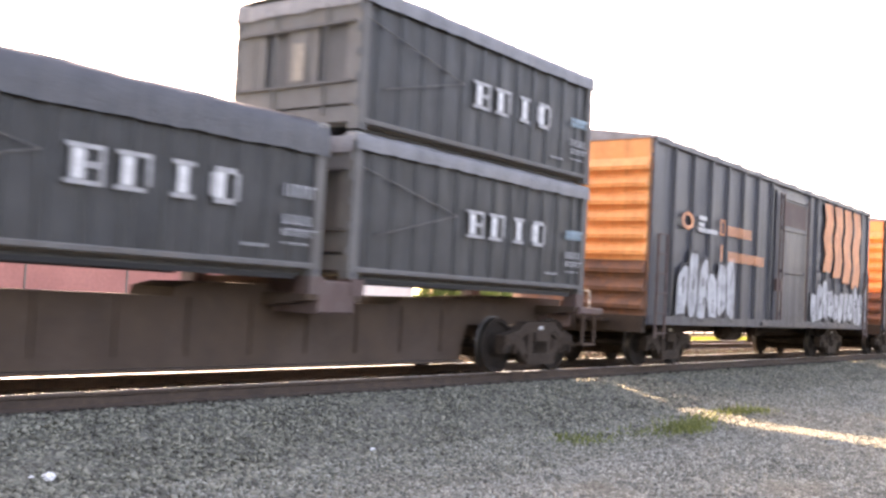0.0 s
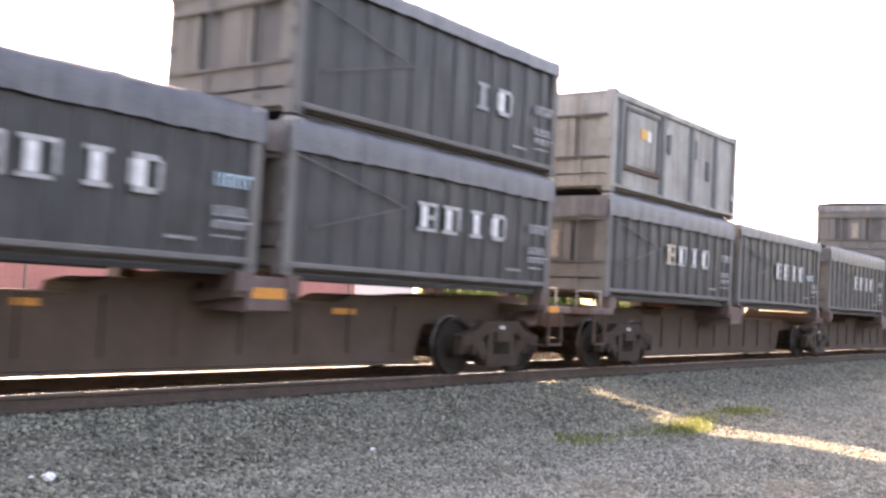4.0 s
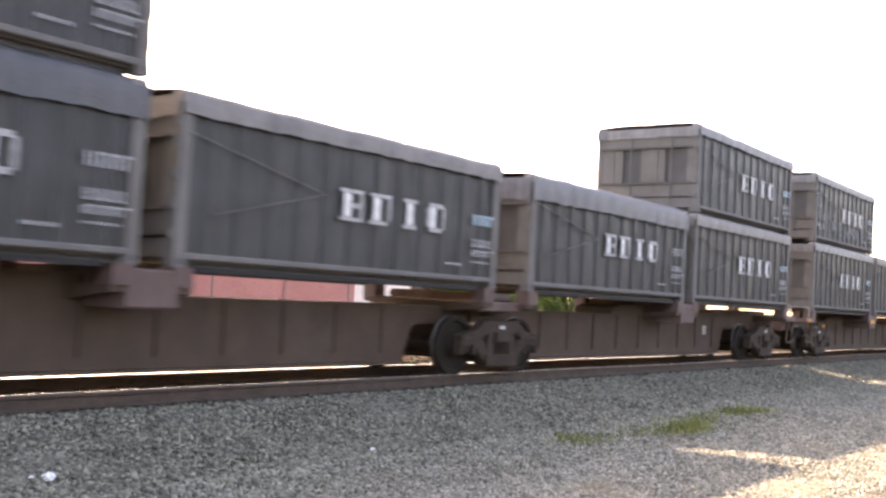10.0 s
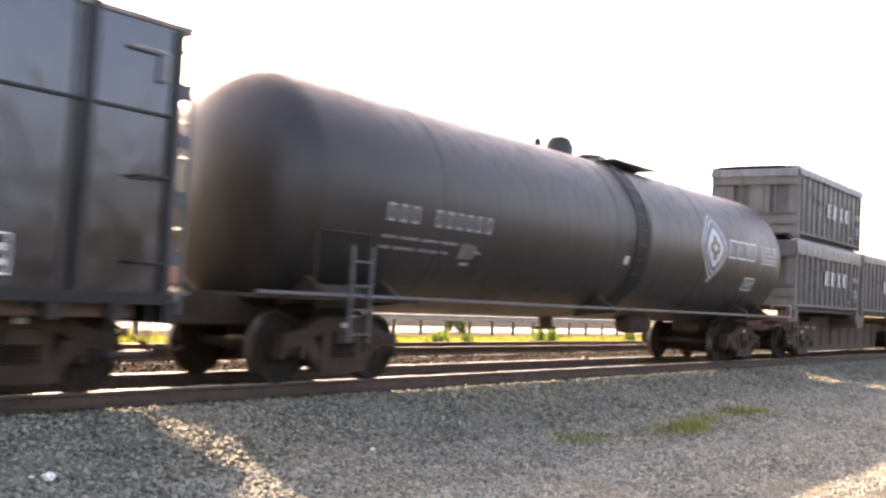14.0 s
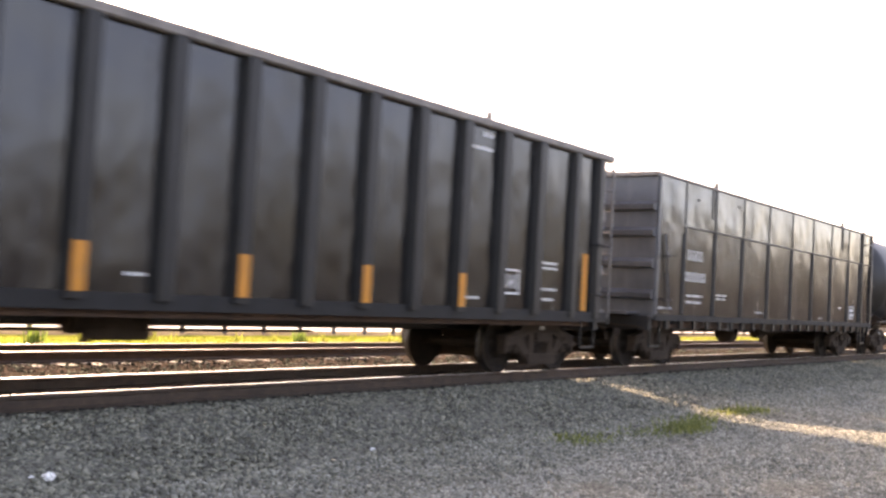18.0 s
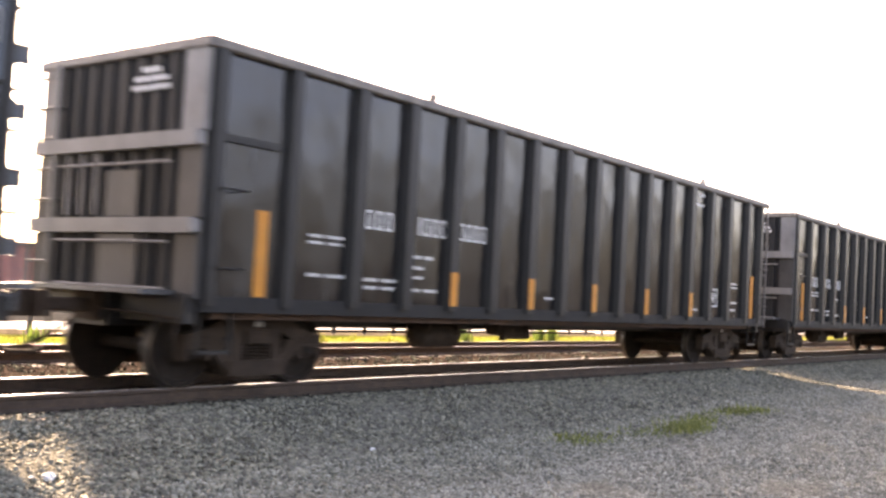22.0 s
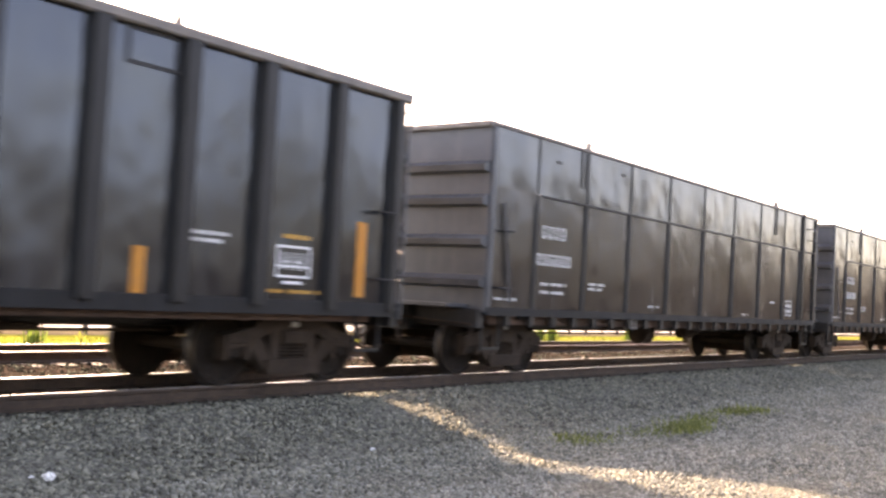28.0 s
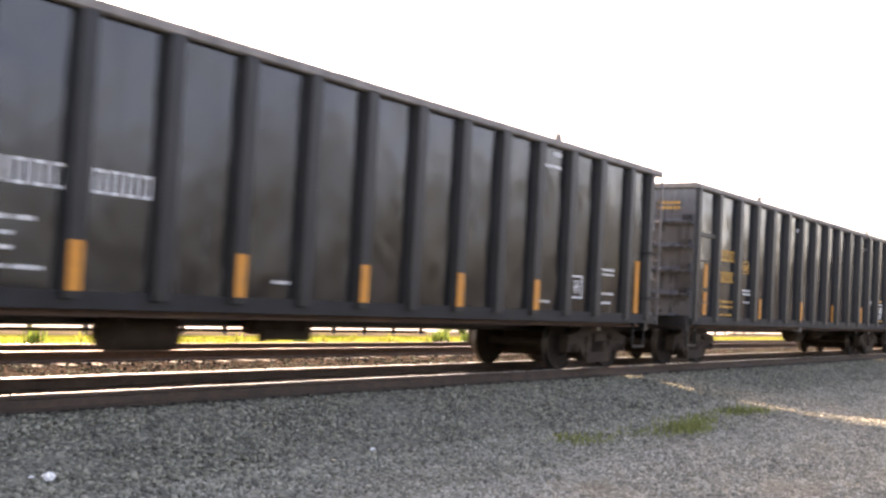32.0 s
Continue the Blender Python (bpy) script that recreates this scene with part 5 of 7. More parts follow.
def ribbed_marks(c, mat, L=16.85, sh=0.0):
    """Identification bars between the posts of the near side, counted from the rear."""
    f = -1.513
    marks(c, "identification_bar", [(1.36 + sh, 1.98, [0.13] * 4, 0.24, 0.065), (2.62 + sh, 1.98, [0.045, 0.13, 0.13, 0.13], 0.24, 0.065), (3.55 + sh, 1.98, [0.12] * 4, 0.24, 0.06)] if mat == M_CHALK else
          [(1.37, 2.28, [0.13] * 6, 0.24, 0.035), (1.36, 1.82, [0.13] * 7, 0.23, 0.035)], mat, f, "painted identification bar")
    if mat == M_CHALK:
        marks(c, "data_stencil", [(1.6, 1.80, [0.62], 0.035, 0), (1.6, 1.72, [0.6], 0.035, 0), (1.6, 1.33, [0.75], 0.04, 0), (2.62, 1.32, [0.65], 0.04, 0), (2.62, 1.22, [0.6], 0.04, 0), (3.52, 1.66, [0.5], 0.045, 0),
                                  (3.52, 1.52, [0.3], 0.04, 0), (3.52, 1.39, [0.3], 0.04, 0), (3.52, 1.22, [0.62], 0.04, 0), (6.98, 1.22, [0.55], 0.035, 0)], mat, f, "small painted bar")
    white = mat == M_CHALK
    if not white:
        marks(c, "data_stencil", [(1.34, 1.37, [1.1], 0.05, 0), (1.40, 1.26, [0.95], 0.05, 0), (1.55, 1.09, [0.85], 0.04, 0)], mat, f, "small ochre bars")
    marks(c, "data_stencil", [(14.66, 1.78, [0.08] * 6, 0.04, 0.015), (14.70, 1.70, [0.07] * 6, 0.035, 0.02), (14.44, 1.36, [0.07] * 9, 0.04, 0.018), (12.52, 1.17, [0.06] * 7, 0.035, 0.015), (14.80, 1.2, [0.07] * 4, 0.04, 0.015)] if white else
          [(13.42, 1.70, [0.07] * 6, 0.04, 0.02), (13.42, 1.62, [0.07] * 5, 0.04, 0.02), (2.86, 1.66, [0.06] * 8, 0.04, 0.02), (2.90, 1.58, [0.06] * 6, 0.04, 0.02), (2.95, 1.40, [0.06] * 4, 0.035, 0.03)], M_CHALK, f, "small white bars")
    if not white:
        marks(c, "data_stencil", [(14.55, 1.12, [0.85], 0.04, 0), (14.75, 1.75, [0.07] * 5, 0.05, 0.02), (2.86, 2.06, [0.34], 0.025, 0), (2.86, 2.32, [0.34], 0.025, 0), (2.86, 2.09, [0.03], 0.23, 0), (3.17, 2.09, [0.03], 0.23, 0), (2.96, 2.13, [0.03, 0.03, 0.03], 0.14, 0.035)], mat, f, "small ochre bars")
    end = Shape()
    for k, (za, n) in enumerate(((3.48, 4), (3.38, 7), (3.28, 8)) if white else ((3.36, 6), (3.25, 6))):
        for j in range(n):
            y = (-0.62 if white else -0.95) + 0.085 * (j - n / 2)
            end.box(-0.108 if white else -0.036, -0.10 if white else -0.03, y, y + 0.06, za, za + 0.06)
    tagged(part("end_number", end, mat, c, "small bars near the top of the end"), kind="stuff")
    s = Shape()
    x0, z0, w, h = (13.53, 1.27, 0.56, 0.38) if white else (14.66, 1.30, 0.55, 0.37)
    for a, b, d, e in [(x0, x0 + w, z0, z0 + 0.026), (x0, x0 + w, z0 + h - 0.026, z0 + h), (x0, x0 + 0.026, z0, z0 + h), (x0 + w - 0.026, x0 + w, z0, z0 + h)] + [
            (x0 + 0.085 + 0.11 * k, x0 + 0.11 + 0.11 * k, z0 + 0.09, z0 + h - 0.08) for k in range(4)] + [(x0 + 0.15 + 0.16 * k, x0 + 0.22 + 0.16 * k, z0 + 0.17, z0 + 0.195) for k in range(2)] + (
            [] if white else [(x0 + 0.03, x0 + w - 0.03, z0 + 0.12, z0 + 0.14), (x0 + 0.12, x0 + w - 0.12, z0 - 0.075, z0 - 0.04)]):
        s.box(a, b, f - 0.004, f, d, e)
    tagged(part("service_stencil", s, M_BRIGHT, c, "framed white stencil panel"), kind="stuff")
    marks(c, "roof_plate", [(12.50, 3.34, [0.065] * 9, 0.05, 0.015), (12.96, 3.54, [0.07] * 3, 0.07, 0.015)] if mat == M_CHALK else [(6.47, 3.31, [0.055] * 9, 0.085, 0.025), (6.70, 3.19, [0.055] * 6, 0.09, 0.025)], M_CHALK, f, "small pale bars below the rim")


def belt_marks(c, mat, L=15.4):
    f = -1.533
    marks(c, "identification_bar", [(1.52, 2.19, [0.13] * 4, 0.20, 0.07), (1.32, 1.76, [0.04] + [0.11] * 7, 0.18, 0.045)], mat, f, "painted identification bar")
    marks(c, "data_stencil", [(1.54, 1.44, [0.82], 0.045, 0), (1.54, 1.31, [0.8], 0.045, 0), (3.1, 1.50, [0.58], 0.04, 0), (3.1, 1.42, [0.5], 0.04, 0), (0.25, 1.17, [0.62], 0.04, 0), (5.45, 1.18, [0.48], 0.035, 0),
                           (12.1, 1.44, [0.3], 0.04, 0), (10.3, 1.12, [0.4], 0.035, 0)], mat, f, "small painted bar")
    s = Shape()
    x0, z0, w, h = 13.22, 1.16, 0.46, 0.38
    for a, b, d, e in ((x0, x0 + w, z0, z0 + 0.02), (x0, x0 + w, z0 + h - 0.02, z0 + h), (x0, x0 + 0.02, z0, z0 + h), (x0 + w - 0.02, x0 + w, z0, z0 + h), (x0 + 0.05, x0 + w - 0.05, z0 + 0.09, z0 + 0.14), (x0 + 0.05, x0 + w - 0.05, z0 + 0.22, z0 + 0.28), (x0 + 0.13, x0 + 0.15, z0, z0 + h), (x0 + 0.27, x0 + 0.29, z0, z0 + h)):
        s.box(a, b, f - 0.004, f, d, e)
    tagged(part("service_stencil", s, mat, c, "framed white stencil panel"), kind="stuff")


LBL_R = "black high-side gondola with upright ribs and amber reflector strips"
LBL_B = "weathered black high-side gondola with a belt rail round it"
ribbed_a = ribbed_gondola()
ribbed_b = ribbed_gondola(16.75, True)
belt_a = belt_gondola()
fleet = [("belt", -103.40, "white"), ("ribbed", -122.2, "white"), ("ribbed", -141.2, "white"), ("belt", -158.82, "white"), ("belt", -175.86, "white"), ("barred", -194.68, "ochre"), ("ribbed", -213.3, "white")]
first = {"belt": belt_a, "ribbed": ribbed_a, "barred": ribbed_b}
made = []
for kind, x0, tone in fleet:
    src = first[kind]
    if kind in [k for k, _ in made]:
        g = copy_thing(src, pose(x0, 0, 0))
    else:
        g = src
        g.location = (x0, 0, 0)
    made.append((kind, g))
    tagged(g, (LBL_B if kind == "belt" else LBL_R if kind != "barred" else "black high-side gondola with upright ribs and pale level-ribbed ends"), "rail car", "gondolas of the train")
    MOVING.append((g, x0, 0.0))
for (kind, g), (_, x0, tone) in zip(made, fleet):
    gondola_gear(g, kind, {-103.40: 6.02, -158.82: 7.68, -194.68: 9.12, -213.3: 5.36}.get(x0, 4.82 if kind == "ribbed" else 7.0))
    if kind == "belt":
        belt_marks(g, M_CHALK)
    else:
        ribbed_marks(g, M_CHALK if tone == "white" else M_YELLOW, sh=1.04 if x0 < -130 and kind == "ribbed" else 0.0)
for g in [o for o in list(scene.objects) if o.name.startswith("wheelset") and o not in WHEELSETS]:
    WHEELSETS.append(g)


# ---- tank car ----
def tank_car(x0):
    L, R, zc = 17.45, 1.56, 2.45
    c = thing("tank_car", "black tank car with a blue and white diamond emblem", "rail car", at=(x0, 0, 0))
    prof = []
    for k in range(9):
        a = math.pi / 2 * k / 8
        prof.append((0.75 - 0.75 * math.cos(a), R * math.sin(a) if k else 0.05))
    prof += [(3.05, R), (3.06, R + 0.006), (3.1, R + 0.006), (3.11, R), (8.2, R), (8.21, R + 0.006), (8.25, R + 0.006), (8.26, R), (12.1, R), (12.11, R + 0.006), (12.15, R + 0.006), (12.16, R)]
    prof += [(L - x, r) for x, r in prof[8::-1]]
    part("tank_shell", Shape().turned_x(prof, 64, 0, zc), M_TANK, c, smooth=30)
    # Dark wrap: a tank band with the ladder's shading painted in.
    dark_wrap = Shape()
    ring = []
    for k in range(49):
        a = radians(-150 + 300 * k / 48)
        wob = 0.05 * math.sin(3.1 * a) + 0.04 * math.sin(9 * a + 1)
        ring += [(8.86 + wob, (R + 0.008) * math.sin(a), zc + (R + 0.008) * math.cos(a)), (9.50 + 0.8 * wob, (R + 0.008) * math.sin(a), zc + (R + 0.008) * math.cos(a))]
    dark_wrap.face_set(ring, [(2 * k, 2 * k + 1, 2 * k + 3, 2 * k + 2) for k in range(48)])
    part("spill_band", dark_wrap, M_DARK_WRAP, c, "dark wrap painting in a tank band and the ladder's shading", smooth=40)
    for q in (-1, 1):
        part("end_ladder", ladder_shape(1.20, 1.56, q * 1.56, 0.55, 1.75, 0.3), M_GON_END, c, "pale worn end ladder")
        part("walkway_sill", Shape().box(-0.3, L + 0.3, q * 1.5 - 0.05, q * 1.5 + 0.02, 1.11, 1.15), M_GON_END, c, "pale worn sill strip")
        for xa in (-0.3, L - 2.6):
            part("running_board", Shape().box(xa, xa + 2.9, q * 1.25 - 0.25, q * 1.25 + 0.22, 1.06, 1.10), M_TRUCK, c)
        for x in (0.9, 2.3, 8.4, L - 2.3, L - 0.9):
            part("bracket", Shape().prism_x([(q * 0.6, 0.95), (q * 1.48, 1.06), (q * 1.48, 1.10), (q * 0.95, 1.45)][::q], x - 0.05, x + 0.05), M_TRUCK, c)
        part("handrail", Shape().rod((0.6, q * 1.52, 1.9), (0.6, q * 1.52, 1.12), 0.016, 6).rod((1.6, q * 1.52, 1.9), (1.6, q * 1.52, 1.12), 0.016, 6).rod((0.6, q * 1.52, 1.9), (1.6, q * 1.52, 1.9), 0.016, 6), M_TRUCK, c)
    for x in (1.65, L - 1.65):
        part("saddle", Shape().box(x - 0.5, x + 0.5, -1.0, 1.0, 0.86, 1.45, 0.1), M_TANK, c)
        truck(c, x)
    part("stub_sill", Shape().box(-0.5, 2.6, -0.34, 0.34, 0.68, 1.1, 0.03), M_TRUCK, c)
    part("stub_sill", Shape().box(L - 2.6, L + 0.5, -0.34, 0.34, 0.68, 1.1, 0.03), M_TRUCK, c)
    top = zc + R
    xd = 8.56
    part("valve_dome", Shape().turned_z([(top - 0.1, 0.30), (top + 0.16, 0.29), (top + 0.30, 0.22), (top + 0.36, 0.08)], 24, xd, 0), M_TANK, c, smooth=40)
    part("manway", Shape().turned_z([(top - 0.1, 0.34), (top + 0.10, 0.34), (top + 0.14, 0.30)], 24, xd + 1.2, 0), M_TANK, c, smooth=40)
    part("safety_valve", Shape().turned_z([(top - 0.05, 0.08), (top + 0.12, 0.08), (top + 0.2, 0.05)], 14, xd - 0.76, 0.0), M_TRUCK, c)
    pl = part("platform", Shape().box(xd + 0.9, xd + 2.85, -0.75, 0.75, top, top + 0.03), M_GALV, c, "pale grating platform on the tank top")
    for q in (-1, 1):
        part("platform_rail", Shape().rod((xd + 0.9, q * 0.72, top + 0.03), (xd + 0.9, q * 0.72, top + 0.2), 0.016, 6).rod((xd + 2.85, q * 0.72, top + 0.03), (xd + 2.85, q * 0.72, top + 0.2), 0.016, 6)
             .rod((xd + 0.9, q * 0.72, top + 0.2), (xd + 2.85, q * 0.72, top + 0.2), 0.016, 6), M_CAST, pl)
        lad = part("tank_ladder", Shape().box(xd + 0.25, xd + 0.67, q * 0.70 - 0.02, q * 0.70 + 0.02, top - 0.2, top - 0.14), M_TANK, c)
        for dx in (0, 0.42):
            s = Shape()
            pts = [Vector((xd + 0.25 + dx, q * (R + 0.07) * math.sin(a), zc + (R + 0.07) * math.cos(a))) for a in np.linspace(0.45, 2.0, 12)]
            for a, b in zip(pts, pts[1:]):
                s.rod(a, b, 0.014, 6)
            part("stile", s, M_TANK, lad)
        for a in np.linspace(0.6, 2.0, 9):
            part("rung", Shape().rod((xd + 0.25, q * (R + 0.07) * math.sin(a), zc + (R + 0.07) * math.cos(a)), (xd + 0.67, q * (R + 0.07) * math.sin(a), zc + (R + 0.07) * math.cos(a)), 0.010, 6), M_TANK, lad)

    def wrapped(polys, off, mat, name, label):
        """Flat outlines (x, height) laid on the near side of the shell."""
        s = Shape()
        rr = R + off
        for poly in polys:
            cx, cz = sum(p[0] for p in poly) / len(poly), sum(p[1] for p in poly) / len(poly)
            rings = []
            for fr in (1.0, 0.66, 0.33):
                for p, q in zip(poly, poly[1:] + poly[:1]):
                    for u in (0, 0.25, 0.5, 0.75):
                        x, z = cx + (p[0] + (q[0] - p[0]) * u - cx) * fr, cz + (p[1] + (q[1] - p[1]) * u - cz) * fr
                        rings.append((x, -rr * math.cos((z - zc) / rr), zc + rr * math.sin((z - zc) / rr)))
            m = len(poly) * 4
            k = 3 * m
            rings.append((cx, -rr * math.cos((cz - zc) / rr), zc + rr * math.sin((cz - zc) / rr)))
            faces = [(j * m + i, j * m + (i + 1) % m, (j + 1) * m + (i + 1) % m, (j + 1) * m + i) for j in (0, 1) for i in range(m)] + [(2 * m + i, 2 * m + (i + 1) % m, k) for i in range(m)]
            s.face_set(rings, faces)
        o = part(name, s, mat, c, label)
        if name in ("data_stencil", "service_stencil", "owner_mark_bar"):
            tagged(o, kind="stuff")

    def rect(x, z, w, h):
        return [(x, z), (x + w, z), (x + w, z + h), (x, z + h)]

    def diamond(x, z, w, h, lobe=0.12):
        pts = []
        for k in range(24):
            a = 2 * math.pi * k / 24
            r = 1.0 / (abs(math.cos(a)) ** 1.25 + abs(math.sin(a)) ** 1.25) ** (1 / 1.25)
            pts.append((x + w * r * math.cos(a), z + h * r * math.sin(a)))
        return pts

    ex, ez = 12.62, 2.56
    wrapped([diamond(ex, ez, 0.74, 0.72)], 0.006, M_WHITE, "emblem_rim", "white rim of the diamond emblem")
    wrapped([diamond(ex, ez, 0.69, 0.67)], 0.009, M_TANK, "emblem_field", "")
    wrapped([diamond(ex, ez, 0.62, 0.60)], 0.012, M_WHITE, "emblem_line", "")
    wrapped([diamond(ex, ez, 0.58, 0.56)], 0.015, M_BLUE, "emblem_ground", "blue ground of the diamond emblem")
    wrapped([diamond(ex, ez - 0.03, 0.44, 0.43)], 0.018, M_WHITE, "emblem_lozenge", "white lozenge of the emblem")
    for dx, dz in ((0.15, 0), (-0.15, 0), (0, 0.15), (0, -0.15)):
        wrapped([[(ex + dx + 0.12 * math.cos(a), ez - 0.03 + dz + 0.12 * math.sin(a)) for a in np.linspace(0, 2 * math.pi, 12, endpoint=False)]], 0.021, M_TANK, "emblem_petal", "")
        wrapped([[(ex + dx * 1.15 + 0.045 * math.cos(a), ez - 0.03 + dz * 1.15 + 0.045 * math.sin(a)) for a in np.linspace(0, 2 * math.pi, 10, endpoint=False)]], 0.024, M_SCRIBBLE, "emblem_eye", "")
    wrapped([[(ex + 0.09 * math.cos(a), ez - 0.03 + 0.09 * math.sin(a)) for a in np.linspace(0, 2 * math.pi, 12, endpoint=False)]], 0.025, M_WHITE, "emblem_centre", "")
    wrapped([[(ex - 0.12, ez - 0.80), (ex - 0.02, ez - 0.80), (ex + 0.03, ez - 0.66), (ex - 0.05, ez - 0.66)]], 0.006, M_WHITE, "emblem_stem", "")
    def slant(x, z, w, h, t=0.045):
        """A leaning outlined block: four strokes and an upright bar within."""
        k = 0.10 * h / 0.42
        return [[(x, z), (x + w, z), (x + w + 0.01, z + t), (x + 0.01, z + t)], [(x + k, z + h - t), (x + w + k, z + h - t), (x + w + k + 0.01, z + h), (x + k + 0.01, z + h)],
                [(x, z), (x + t, z), (x + t + k, z + h), (x + k, z + h)], [(x + w - t, z), (x + w, z), (x + w + k, z + h), (x + w - t + k, z + h)]]

    for x, w in ((13.40, 0.46), (13.95, 0.52), (14.56, 0.46)):
        wrapped(slant(x, 2.36, w, 0.42), 0.006, M_WHITE, "owner_mark", "white outlined block")
        wrapped([rect(x + 0.17, 2.44, 0.05, 0.26), rect(x + 0.30, 2.44, 0.05, 0.26)], 0.006, M_STENCIL, "owner_mark_bar", "")
    for k in range(5):
        wrapped([rect(15.40 + 0.01 * k, 2.34 + 0.10 * k, 1.12, 0.022)], 0.006, M_WHITE, "painted_bar", "white painted bar")
    for k in range(4):
        wrapped([rect(15.44 + 0.088 * j, 2.372 + 0.10 * k, 0.055, 0.055) for j in range(12) if (j + k) % 5], 0.006, M_STENCIL, "data_stencil", "small white bars")
    wrapped([rect(14.62, 1.66, 0.62, 0.04), rect(14.62, 1.94, 0.62, 0.04), rect(14.62, 1.66, 0.04, 0.32), rect(15.2, 1.66, 0.04, 0.32), rect(14.76, 1.74, 0.06, 0.16), rect(14.9, 1.74, 0.06, 0.16), rect(15.04, 1.74, 0.06, 0.16)], 0.006, M_WHITE, "service_stencil", "framed white stencil panel")
    for x in [1.84 + 0.25 * k for k in range(3)] + [2.86 + 0.24 * k for k in range(6)]:
        wrapped([rect(x, 2.12, 0.035, 0.24), rect(x + 0.115, 2.12, 0.035, 0.24), rect(x + 0.035, 2.12, 0.08, 0.035), rect(x + 0.035, 2.325, 0.08, 0.035)], 0.006, M_SCRIBBLE, "painted_bar", "faded identification bar")
    wrapped([*[rect(1.84 + 0.075 * j, 1.89, 0.045, 0.045) for j in range(22) if j % 6 != 4], *[rect(1.84 + 0.075 * j, 1.74, 0.045, 0.045) for j in range(20) if j % 7 != 3], rect(3.6, 1.70, 0.04, 0.24), rect(3.70, 1.70, 0.04, 0.24), rect(3.80, 1.70, 0.04, 0.24), rect(3.90, 1.72, 0.04, 0.2), rect(3.97, 1.80, 0.1, 0.04), rect(3.7, 1.6, 0.2, 0.05)], 0.006, M_SCRIBBLE, "data_stencil", "faded white bars")
    wrapped([rect(8.57, 1.93, 0.16, 0.16)], 0.008, M_WHITE, "placard", "small white placard")
    part("bottom_outlet", Shape().turned_z([(0.72, 0.12), (1.06, 0.16)], 16, 8.4, 0).box(8.1, 8.7, -0.06, 0.06, 0.66, 0.72), M_TRUCK, c)
    part("air_reservoir", Shape().turned_x([(10.6, 0.08), (10.7, 0.19), (11.6, 0.19), (11.7, 0.08)], 18, -0.45, 0.82), M_TRUCK, c, smooth=35)
    ends_of(c, L, 0.4)
    MOVING.append((c, x0, 0.0))


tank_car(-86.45)


